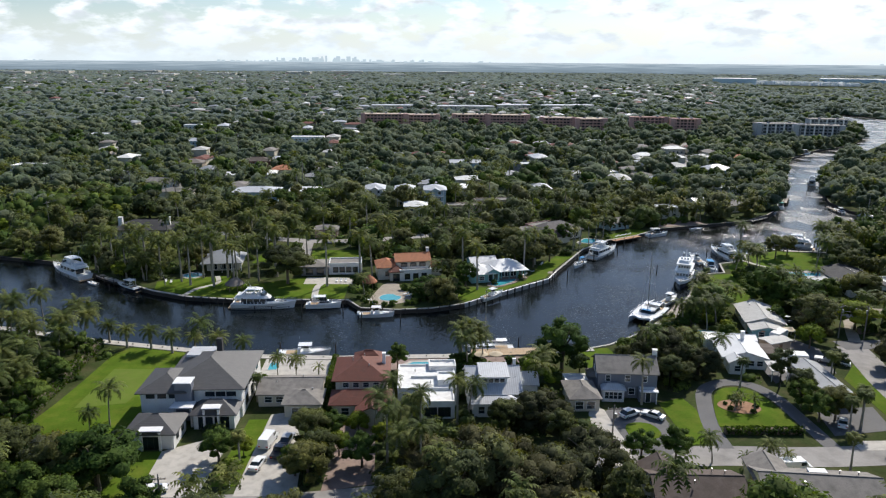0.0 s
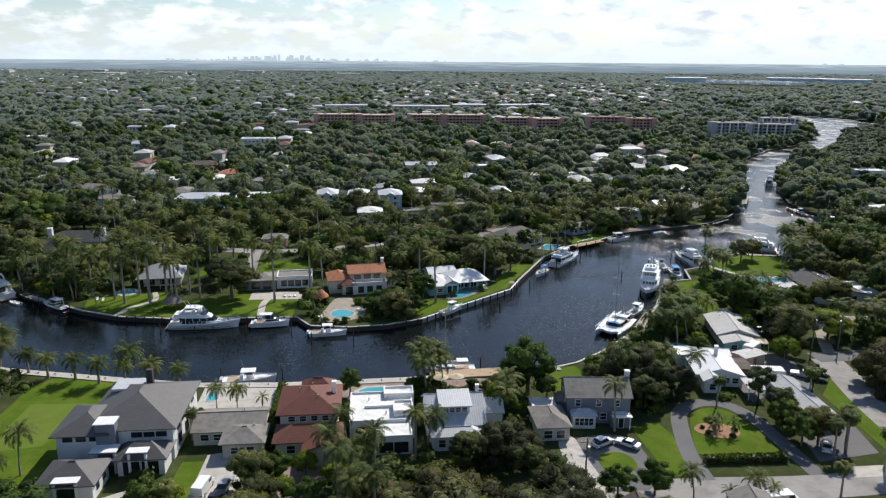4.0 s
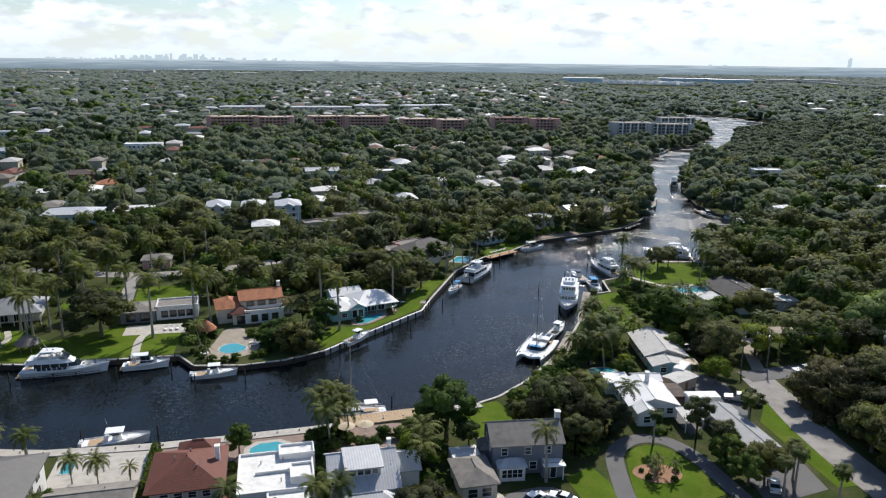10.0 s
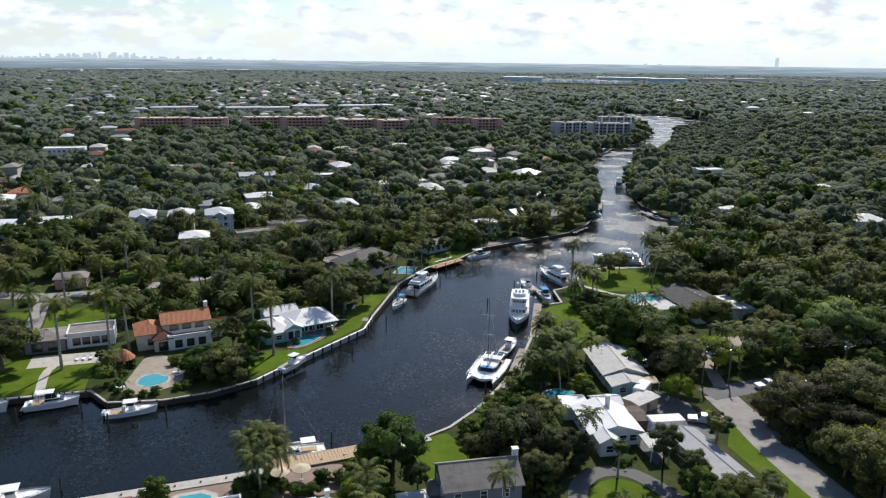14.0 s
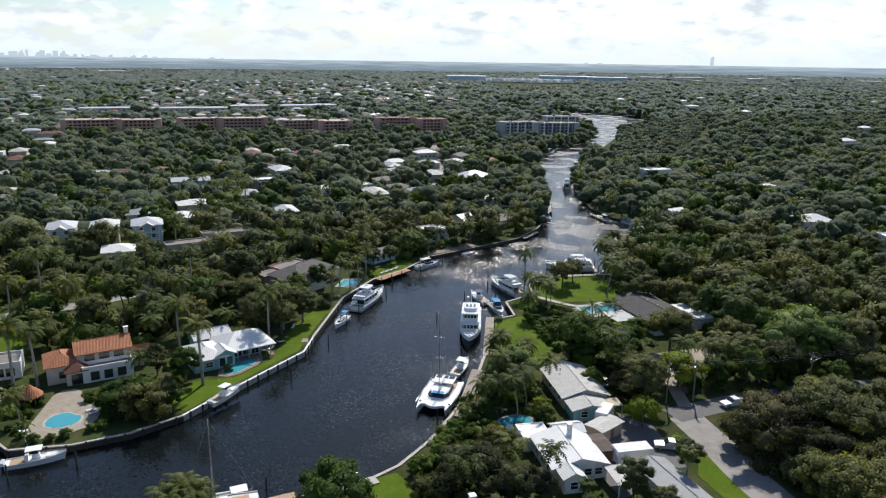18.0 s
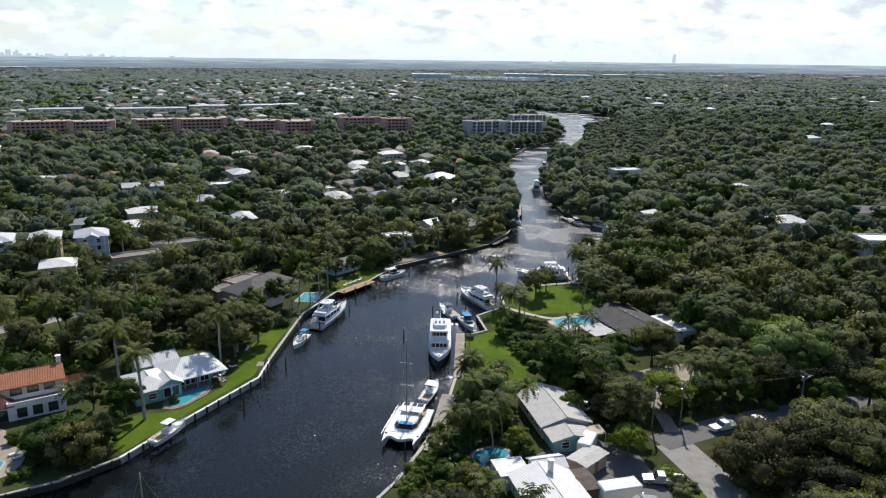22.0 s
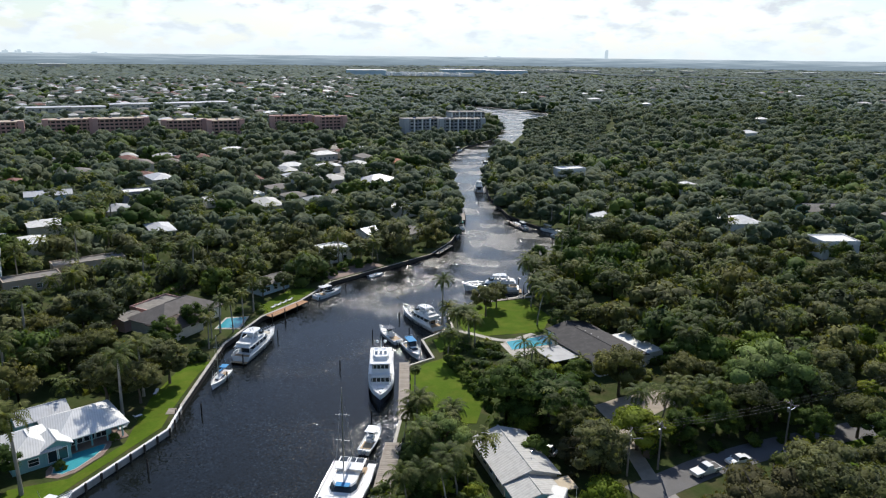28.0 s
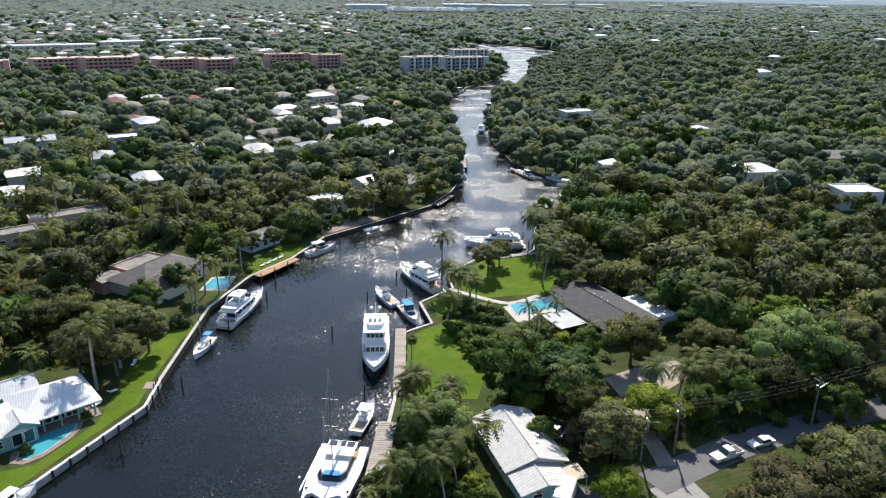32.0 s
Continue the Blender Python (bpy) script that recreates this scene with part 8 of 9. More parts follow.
tree("ficus2", 34.5, 158, 1.42)
palm("coco0", 27, 147.5, 1.0)
tree("brown1", 25, 131, 0.85)
tree("oak1", 17.5, 129.5, 0.7)
tree("brown2", 12.5, 111, 1.15)
tree("olive0", 6, 101, 1.15)
tree("brown1", 20, 101, 1.1)
tree("brown0", 31, 113.5, 0.95)
tree("brown1", 2.5, 113, 0.85)
tree("oak0", -2, 101, 0.9)
tree("brown2", 23, 108, 0.95)
tree("brown0", 57.5, 158.5, 1.12)
tree("brown1", 66, 155.5, 0.75)
tree("oak1", 60, 149.5, 0.6)
tree("oak2", 50.5, 160, 0.6)
palm("royal1", 48.2, 140.5, 0.95)
group_of(tree, SHRUB, [(54, 166), (56, 170.5), (58.5, 174.5), (62, 178.5), (64.5, 182), (61, 171), (53, 170.5), (57, 166.5), (66, 178), (64, 173.5), (69, 184), (60, 176.5), (68, 174)], 1.0, 1.7)
group_of(tree, ["ficus0", "bright2", "oak2"], [(60, 167.5), (64.5, 169), (68.5, 171.5), (70, 176)], 0.42, 0.6)
group_of(tree, ["ficus2", "ficus0"], [(41, 117.5), (47.8, 118.5)], 0.66, 0.72)
group_of(palm, "coco1", [(54, 117)], 0.75, 0.8)
group_of(palm, "date0", [(64, 116)], 0.95, 1.0)
group_of(palm, "small0", [(59, 115), (67, 115), (68, 138.5), (69.5, 140), (66.8, 137), (71, 137)], 0.9, 1.2)
group_of(tree, SHRUB, [(66, 140), (70.5, 136.2), (72, 138.5), (66.2, 137.6), (69, 141.2)], 0.35, 0.5)
group_of(tree, ["oak0", "ficus1"], [(81.5, 138), (82, 132), (86, 133)], 0.65, 0.8)
group_of(palm, "sabal0", [(89, 129), (91, 132), (92, 122.5), (78, 114), (94.5, 150), (73, 148.5), (86, 128)], 0.9, 1.1)
group_of(tree, ["oak1", "oak2", "olive1"], [(111, 128), (112, 137), (120, 132), (126, 151)], 0.95, 1.25)
tree("brown0", 117.5, 153.5, 1.3)
tree("brown2", 119, 141, 1.1)
tree("olive1", 131, 147, 1.35, stretch=0.8)
tree("oak0", 138, 150, 0.8)
group_of(tree, OAKS + ["olive2"], [(109.5, 120), (112, 130), (127, 147), (130, 153.5)], 1.1, 1.35)
group_of(tree, FICUS + BRIGHT + ["oak0"], [(138, 183), (142, 188), (139, 178), (146, 177), (145, 193)], 0.6, 0.8)
group_of(tree, SHRUB, [(128, 178), (133, 176), (137, 186), (144, 182), (141, 174), (148, 182), (124, 182), (130, 193), (147, 172)], 0.8, 1.4)
# by the street and the ranch
group_of(tree, ["bright0", "olive0"], [(113, 187)], 1.05, 1.15)
tree("bright1", 100.6, 170.4, 1.15)
for _k, _x, _y, _s in (("ficus2", 128.5, 180.5, 0.85), ("ficus0", 137, 180, 1.0), ("oak1", 145, 178.5, 1.0), ("ficus1", 153, 178, 1.05), ("olive1", 161, 176, 0.95), ("brown0", 107.5, 183, 0.75), ("oak2", 110.5, 190.5, 0.8), ("bright2", 104.5, 196.5, 0.8), ("ficus0", 100.5, 188.5, 0.6)):
    tree(_k, _x, _y, _s)
tree("dome0", 157, 183, 1.25)
tree("bright0", 120, 183.2, 1.95, stretch=0.72)
group_of(tree, FICUS, [(107, 204), (113, 211)], 0.85, 1.1)
tree("ficus1", 112.5, 200, 1.85, stretch=0.62)
tree("oak0", 132.8, 202.0, 1.12)
group_of(palm, ["coco0", "sabal0"], [(138, 189), (144, 184), (127, 190), (133, 186)], 0.9, 1.1)
group_of(tree, ["oak1", "olive1", "ficus0"], [(151, 168.5), (161, 166), (159, 160), (172, 180), (147, 197), (152, 203)], 0.85, 1.1)
group_of(palm, COCO, [(85, 205.5), (84, 208), (90, 202), (79, 183), (77, 186), (83, 190.5), (88.5, 199)], 0.85, 1.05)
palm("sabal0", 94.5, 224, 0.8)
group_of(tree, ["bright1", "ficus1", "dome1"], [(82, 194), (80.5, 187), (86, 197.5), (88.5, 202)], 0.62, 0.8)
group_of(tree, BRIGHT + FICUS, [(84, 190), (86.5, 193), (77, 188.5), (79, 191.5), (84, 200), (88, 206), (72, 184), (75.5, 185.5), (84.5, 184)], 0.4, 0.6)
group_of(palm, COCO + ["small0"], [(86, 188), (81.5, 198), (87, 209), (74, 187), (83, 186.5)], 0.85, 1.1)
group_of(tree, SHRUB, [(72, 178), (76, 176.5), (84, 181), (83.5, 178), (70.5, 181), (86, 185), (89, 210), (90.5, 207), (80, 195.5), (87.5, 190.5), (85.5, 203), (70, 177.5), (67.5, 180)], 0.9, 1.5)
group_of(tree, SHRUB, [(109, 234), (108.6, 231), (108.2, 228), (107.6, 225), (107, 222), (106.4, 219), (106, 216), (105.5, 212), (111, 233), (110.5, 229), (110, 224)], 0.8, 1.15)
palm("royal0", 119.8, 256.5, 1.05)
group_of(palm, "coco1", [(119, 252.5), (119.5, 247.5), (123.5, 249), (110, 236.5), (120.5, 241), (122, 246)], 0.85, 1.0)
group_of(palm, COCO, [(158, 268), (164, 278), (156, 262), (160, 272), (168, 281), (150.5, 258), (143, 245)], 1.0, 1.2)
tree("olive2", 134, 257, 0.85)
tree("olive0", 141, 262, 0.7)
tree("olive0", 154, 236, 0.6)
group_of(palm, "small0", [(134.0, 227.6), (125.6, 224), (125.4, 219), (126.6, 228), (133.2, 215.4)], 1.3, 1.8)
group_of(tree, SHRUB, [(112, 240), (114, 238.6), (117, 240), (120, 238), (123, 235), (121, 231), (118, 234)], 0.7, 1.1)
group_of(tree, ["ficus2", "bright2"], [(124, 213), (126, 208)], 0.7, 0.85)
# north bank gardens
tree("oak2", -41, 229, 1.6, stretch=0.8)
tree("oak0", -75, 246, 0.9)
group_of(palm, ROYAL, [(-46, 237), (-14, 233), (-36, 239), (-70, 236), (-62, 236), (-76, 232), (16, 232), (38, 243)], 1.2, 1.4)
tree("oak0", -47, 246, 0.9)
group_of(palm, ROYAL, [(-28, 226), (-17.5, 227), (20, 221.5), (-49, 250), (-55, 236), (-84, 262), (-76, 258), (-66, 232), (-57.5, 226), (-53, 258), (43, 250), (-58, 232), (-80, 250), (-72, 228), (-90, 240), (-64, 226), (-51, 232), (-84, 236)], 1.15, 1.4)
group_of(palm, COCO, [(-90, 246), (-94, 252), (-86, 240), (-98, 258), (-104, 250), (-80, 228), (-88, 234)], 0.8, 1.0)
tree("ficus0", 5.2, 215.5, 1.4, stretch=0.5)
tree("oak1", 10.5, 214.5, 0.95, stretch=0.6)
tree("ficus1", 16.5, 225, 0.9)
tree("ficus2", 13, 212, 0.6)
group_of(tree, FICUS + SHRUB, [(-18, 219), (-18.5, 226), (-17, 213)], 0.45, 0.6)
group_of(tree, SHRUB, [(-15, 222), (-13, 225), (0, 208), (3, 211), (6, 209), (26, 227), (35.5, 233.5)], 0.6, 0.9)
group_of(tree, SHRUB, [(-14.6, 209), (-14.8, 214), (-14, 218), (-1, 219.5), (0.5, 216), (0.6, 210.5), (-2, 207.4), (1.6, 213), (-12.5, 222.5), (-3, 221.8), (-15.5, 211.5), (2.4, 218)], 0.55, 1.0)
palm("small0", -13.2, 208.4, 1.2)
group_of(tree, SHRUB, [(-12, 206.5), (-9, 206), (-6.5, 206.4), (-16.2, 219), (-16, 222), (-15.6, 225)], 0.55, 0.9)
palm("coco1", -15.4, 216.5, 0.85)
tree("olive1", -4, 266, 0.95)
group_of(tree, ["olive0", "olive2", "oak2"], [(42, 247), (36, 251), (49, 254), (45, 258)], 0.8, 1.0)
group_of(tree, OAKS, [(30, 268), (20, 270), (36, 268), (44, 262), (26, 288), (35, 300)], 0.85, 1.05)
group_of(palm, ROYAL + ["coco0"], [(63, 276), (61, 270), (69, 278), (66, 279.5), (72.5, 281), (78, 291)], 0.75, 0.9)
tree("bright0", 130, 381, 2.0)
group_of(tree, ["oak0", "olive2"], [(84, 302.5), (91, 304), (80, 307)], 0.55, 0.7)
group_of(tree, SHRUB + ["ficus2"], [(52, 276), (56, 280), (47, 283), (60, 283.5), (74, 292), (50, 270)], 0.6, 0.9)
group_of(tree, OAKS + ["olive1"], [(108, 324), (113, 323), (104, 329), (126, 326), (98, 322)], 0.6, 0.85)
group_of(palm, ROYAL + COCO, [(116, 322), (124, 321.5), (131, 322.5), (119, 325)], 0.8, 1.0)
group_of(tree, SHRUB, [(111, 314), (116, 318), (122, 319), (127, 321), (107, 313), (104, 311)], 1.0, 1.6)
group_of(palm, COCO + ["royal1"], [(198, 393), (194, 382), (180, 362), (180, 388), (202, 412), (146, 336), (122, 322), (128, 321), (184, 371), (190, 398), (208, 424), (186, 379), (212, 434)], 0.9, 1.15)


# the palm grove at the bend
for _x, _y in [(-112 + 6.6 * (i % 5) + rng.uniform(-2, 2), 134 + 6.2 * (i // 5) + rng.uniform(-2, 2)) for i in range(45)]:
    if _y < 182 - 0.28 * (_x + 80) and _x < -80.5:
        if rng.random() < 0.55:
            palm(rng.choice(COCO), _x, _y, rng.uniform(0.85, 1.2))
        else:
            tree(rng.choice(FICUS + SHRUB), _x, _y, rng.uniform(0.5, 0.8))


# tall palms standing in loose groups in the gardens
def palm_group(region, step, keys, seed, s0=0.85, s1=1.15, share=0.75):
    r = random.Random(seed)
    for x, y in scatter(region, step, 0.8, seed):
        if r.random() < share:
            palm(r.choice(keys), x, y, r.uniform(s0, s1))


palm_group([(-118, 252), (-100, 236), (-86, 228), (-82, 250), (-96, 272), (-116, 272)], 6.5, COCO + ROYAL, 21, 0.95, 1.25)
palm_group([(-60, 238), (-50, 240), (-46, 262), (-60, 262)], 6, ROYAL, 22, 1.1, 1.35)
palm_group([(-100, 268), (-96, 290), (-20, 300), (30, 296), (24, 262), (-8, 254), (-16, 262), (-70, 264)], 10, ROYAL + COCO, 23, 1.0, 1.3, 0.8)
palm_group([(-120, 300), (-130, 420), (60, 420), (110, 340), (40, 310), (-40, 300)], 17, ROYAL + COCO, 28, 1.0, 1.3, 0.7)
palm_group([(158, 266), (170, 282), (204, 308), (214, 322), (228, 316), (206, 288), (176, 262)], 8, COCO + ROYAL, 24, 0.95, 1.2)
palm_group([(130, 318), (152, 326), (168, 340), (182, 356), (178, 372), (150, 350), (128, 330)], 10, COCO + ROYAL + ["sabal0"], 25, 0.85, 1.1)
palm_group([(150, 196), (160, 250), (240, 260), (260, 200), (200, 180)], 17, COCO + ["sabal0"], 26, 1.0, 1.3)
group_of(palm, COCO, [(134, 185), (140, 184.5), (130, 187)], 1.0, 1.15)


# ---- hedges ----
def hedge(x0, y0, x1, y1, w=1.2, h=1.3):
    L = math.hypot(x1 - x0, y1 - y0)
    n = int(L * 70)
    r = np.random.RandomState(int(abs(x0) * 7 + abs(y0)))
    c = np.stack([r.uniform(0, L, n), r.uniform(-w / 2, w / 2, n), r.uniform(0.1, h, n)], 1)
    edge = r.randint(0, 3, n)
    c[edge == 0, 2] = h; c[edge == 1, 1] = -w / 2; c[edge == 2, 1] = w / 2
    c += r.normal(0, 0.05, (n, 3))
    u, v = r.normal(size=(n, 3)), r.normal(size=(n, 3))
    s = 0.16
    V = np.stack([c - u * s, c - v * s, c + u * s, c + v * s], 1).reshape(-1, 3)
    b = 4 * np.arange(n)
    F = np.concatenate([np.stack([b, b + 1, b + 2], 1), np.stack([b, b + 2, b + 3], 1)])
    t = thing("hedge", x0, y0, GROUND, math.degrees(math.atan2(y1 - y0, x1 - x0)), "clipped green garden hedge", "hedge")
    part("leaves", arrays_mesh("leaves", V, F, MAT["ficus"]), None, t)
    part("core", Box(0, -w / 2 + .1, -0.1, L, w / 2 - .1, h - .1, ch=0.1), MAT["bark"], t)


hedge(60.8, 127.8, 76.2, 127.2, 1.4, 1.2)
hedge(119.5, 180.2, 125.5, 183, 1.6, 1.6)
hedge(-19, 140, -19, 166, 1.2, 1.6)
hedge(-78, 130, -79.5, 176, 2.0, 2.2)
hedge(100, 193, 110, 212, 1.6, 1.8)
hedge(56, 312, 68, 325, 2.0, 2.4)

# ---- vehicles ----
def wheel_at(car, x, y, r=0.33):
    w = part("wheel", Shape().tube([(x, y - 0.11, r), (x, y + 0.11, r)], r, 14), MAT["black"], car)
    part("rim", Shape().tube([(x, y - 0.12, r), (x, y + 0.12, r)], r * 0.62, 10), MAT["metal"], w)


def car(x, y, turn, paint="white", kind="saloon", label="white saloon car parked on a drive"):
    name = {"saloon": "car", "suv": "car", "van": "van", "truck": "pickup_truck"}[kind]
    c = thing(name, x, y, GROUND + 0.05, turn, label, "car" if name == "car" else name.replace("_", " "), "parked vehicles")
    L, W = {"saloon": (4.7, 1.82), "suv": (4.7, 1.9), "van": (5.6, 2.05), "truck": (5.7, 2.0)}[kind]
    m = MAT[paint]

    def body(prof, w):
        rings = [[(x, -w / 2 * k, z), (x, w / 2 * k, z)] for x, z, k in prof]
        s = Shape()
        a = [r[0] for r in rings]; b = [r[1] for r in rings]
        n = len(a)
        s.add(a + b, [tuple(range(n - 1, -1, -1)), tuple(range(n, 2 * n))] + [(i, (i + 1) % n, n + (i + 1) % n, n + i) for i in range(n)])
        return s
    h = L / 2
    if kind == "van":
        part("body", body([(-h, 0.35, 1), (h, 0.35, 1), (h, 0.95, 1), (h - 0.9, 1.25, .97), (h - 1.5, 2.2, .9), (-h, 2.25, .92)], W), m, c)
        part("windscreen", body([(h - 0.92, 1.28, .9), (h - 0.86, 1.28, .9), (h - 1.42, 2.1, .84), (h - 1.5, 2.1, .84)], W), MAT["glass"], c)
        for e in (-1, 1):
            part("side_window", Box(h - 2.4, e * W * 0.475 - 0.03, 1.35, h - 1.4, e * W * 0.475 + 0.03, 1.95), MAT["glass"], c)
    elif kind == "truck":
        part("body", body([(-h, 0.4, 1), (h, 0.4, 1), (h, 1.0, .98), (0.9, 1.12, 1), (-h, 1.12, 1)], W), m, c)
        part("cab", body([(0.95, 1.1, .98), (0.3, 1.85, .86), (-0.9, 1.85, .86), (-1.05, 1.1, .98)], W), m, c)
        part("cab_glass", body([(1.0, 1.18, .92), (0.36, 1.80, .88), (-0.95, 1.80, .88), (-1.1, 1.18, .92)], W * 0.985), MAT["glass"], c)
        part("load_bed", Box(-h + 0.12, -W / 2 + 0.12, 1.124, -1.2, W / 2 - 0.12, 1.14), MAT["black"], c)
    else:
        t = 1.46 if kind == "saloon" else 1.72
        part("body", body([(-h, 0.35, .94), (h, 0.35, .92), (h, 0.72, .92), (h - 0.4, 0.86, .96), (0.9, 0.96, 1), (-h + 0.5, 0.98, 1), (-h, 0.9, .95)], W), m, c)
        back = -h + (0.75 if kind == "saloon" else 0.25)
        part("glasshouse", body([(1.05, 0.95, .92), (0.25, t - 0.05, .76), (back + 0.7, t - 0.05, .76), (back, 0.97, .92)], W), MAT["glass"], c)
        part("roof_panel", body([(0.3, t - 0.06, .77), (0.2, t, .74), (back + 0.75, t, .74), (back + 0.6, t - 0.06, .77)], W), m, c)
    for sx in (-L * 0.31, L * 0.31):
        for sy in (-W / 2 + 0.1, W / 2 - 0.1):
            wheel_at(c, sx, sy, 0.33 if kind in ("saloon", "suv") else 0.38)
    for e in (-1, 1):
        part("headlight", Box(h - 0.06, e * W * 0.36 - 0.2, 0.62, h + 0.02, e * W * 0.36 + 0.2, 0.78), MAT["metal"], c)
        part("tail_light", Box(-h - 0.02, e * W * 0.36 - 0.18, 0.70, -h + 0.06, e * W * 0.36 + 0.18, 0.88), MAT["redplastic"], c)
        part("mirror", Box(0.75, e * (W / 2 + 0.05) - 0.08, 0.95, 0.95, e * (W / 2 + 0.05) + 0.08, 1.1), m, c)
    return c


car(44.2, 135.4, 30, "gelcoat", "suv", "white estate car parked on the dark turning drive")
car(48.8, 134.6, 138, "gelcoat", "saloon", "white saloon parked on the dark turning drive")
car(-28.2, 118.4, 80, "gelcoat", "saloon", "white saloon parked on a pale drive")
car(-25.0, 122.6, 82, "navy", "truck", "dark pickup parked on a pale drive")
car(-27.8, 126.4, 80, "gelcoat", "van", "white panel van parked on a pale drive")
car(-24.3, 127.0, 82, "silver", "suv", "silver car behind the pickup on the drive")
car(100.3, 161.5, 148, "silver", "truck", "silver pickup with a white cover beside the street")
car(102.5, 160.0, 148, "gelcoat", "suv", "white car beside the silver pickup")
car(86, 130.4, 60, "gelcoat", "saloon", "white car parked under palms")
car(104, 190.5, 120, "silver", "suv", "silver car in the shade of trees")
car(125.0, 171.4, 176, "gelcoat", "truck", "white utility truck parked at the street's edge")
car(133, 171.0, 172, "gelcoat", "saloon", "low white car parked at the street's edge")
car(-44, 110.5, 20, "gelcoat", "saloon", "white car half hidden by trees")
car(68, 114.2, 5, "gelcoat", "van", "white van in front of the grey-roofed bungalow")
for i in range(14):
    car(28 + i * 7.4, 641 + (i % 3) * 5, rng.uniform(84, 96), rng.choice(["gelcoat", "silver", "navy", "redplastic"]), "saloon", "car in the pale car park before the apartments")


def trailer(x, y, turn, L=6.2, W=2.4, H=2.3, label="white box trailer parked in the yard", roof="whiteroof"):
    t = thing("trailer", x, y, GROUND + 0.05, turn, label, "trailer")
    part("body", Box(-L / 2, -W / 2, 0.55, L / 2, W / 2, 0.55 + H, ch=0.12), MAT["gelcoat"], t)
    part("roof", Box(-L / 2 + .1, -W / 2 + .1, 0.55 + H, L / 2 - .1, W / 2 - .1, 0.62 + H), MAT[roof], t)
    part("drawbar", Box(L / 2, -0.08, 0.5, L / 2 + 1.2, 0.08, 0.62), MAT["metal"], t)
    for e in (-1, 1):
        wheel_at(t, -0.4, e * (W / 2 - 0.05), 0.36)
        wheel_at(t, 0.4, e * (W / 2 - 0.05), 0.36)


trailer(90.6, 160.2, -10, 7.0, 3.2, 2.5)
trailer(94.8, 175.2, 40, 5.5, 2.6, 2.4, "white camping trailer in the yard")


def shed(x, y, turn, w, d, h, wall, top, label, rise=0.3):
    s = thing("shed", x, y, GROUND, turn, label, "shed")
    part("wall", Box(-w / 2, -d / 2, -0.2, w / 2, d / 2, h, ch=0.03), MAT[wall], s)
    part("roof", gable_roof(w, d, rise, 0.3), MAT[top], s, m=pose(0, 0, h + 0.2))
    part("door", Box(-0.5, -d / 2 - 0.05, 0, 0.5, -d / 2, 2.0), MAT["timber"], s)


shed(91.5, 170.5, 20, 6.5, 4.0, 2.4, "tan", "creamroof", "low lean-to with a tan roof in the yard")
shed(86.2, 164.5, -10, 3.2, 6.0, 2.4, "timber", "brown_shingle", "small brown-roofed shed beside the ranch")
shed(93.0, 178.6, 10, 4.2, 3.0, 2.3, "cream", "clay", "little shed with a rusty orange roof")


def kayak(x, y, turn):
    k = thing("kayak", x, y, GROUND + 0.4, turn, "red kayak lying beside the trailer", "kayak")
    part("hull", Shape().loft([[(t, 0.34 * math.sin(math.pi * (t + 2.0) / 4.0) ** 0.6 * math.cos(a), 0.2 * math.sin(a)) for a in [i * math.pi / 4 for i in range(8)]] for t in (-1.98, -1.4, -0.7, 0, 0.7, 1.4, 1.98)]), MAT["redplastic"], k)
    part("seat", Box(-0.3, -0.2, 0.15, 0.3, 0.2, 0.22, ch=0.03), MAT["black"], k)
    part("rack", Box(-1.0, -0.3, -0.42, 1.0, 0.3, -0.2), MAT["timber"], k)


kayak(86.6, 158.5, 110)


def parasol(x, y, r=1.7):
    p = thing("parasol", x, y, GROUND + 0.05, 0, "round pale garden parasol over a terrace table", "parasol", "terrace parasols")
    n = 12
    ring = [(r * math.cos(2 * math.pi * i / n), r * math.sin(2 * math.pi * i / n), 2.2) for i in range(n)]
    low = [(q[0], q[1], 2.12) for q in ring]
    part("canopy", Shape().add(ring + low + [(0, 0, 2.75), (0, 0, 2.6)], [(i, (i + 1) % n, 2 * n) for i in range(n)] + [((i + 1) % n + n, i + n, 2 * n + 1) for i in range(n)] + [(i + n, (i + 1) % n + n, (i + 1) % n, i) for i in range(n)]), MAT["canvas"], p)
    part("pole", Shape().tube([(0, 0, 0), (0, 0, 2.8)], 0.035, 6), MAT["timber"], p)
    part("base", Shape().tube([(0, 0, 0), (0, 0, 0.1)], 0.3, 10), MAT["concrete"], p)


for px, py in ((16, 163.5), (19.6, 163.6)):
    parasol(px, py)


def lounger(x, y, turn, mat="trim"):
    l = thing("sun_lounger", x, y, GROUND + 0.06, turn, "pale sun lounger on the terrace", "lounger", "terrace loungers")
    part("mattress", Box(-0.95, -0.33, 0.3, 0.35, 0.33, 0.4, ch=0.03), MAT[mat], l)
    part("backrest", Shape().add([(0.35, -0.33, 0.3), (0.95, -0.33, 0.72), (0.95, 0.33, 0.72), (0.35, 0.33, 0.3), (0.35, -0.33, 0.4), (0.9, -0.33, 0.8), (0.9, 0.33, 0.8), (0.35, 0.33, 0.4)], [(3, 2, 1, 0), (4, 5, 6, 7), (0, 1, 5, 4), (1, 2, 6, 5), (2, 3, 7, 6), (3, 0, 4, 7)]), MAT[mat], l)
    for sx in (-0.8, 0.5):
        for sy in (-0.27, 0.27):
            part("leg", Box(sx - .03, sy - .03, 0, sx + .03, sy + .03, 0.3), MAT["metal"], l)


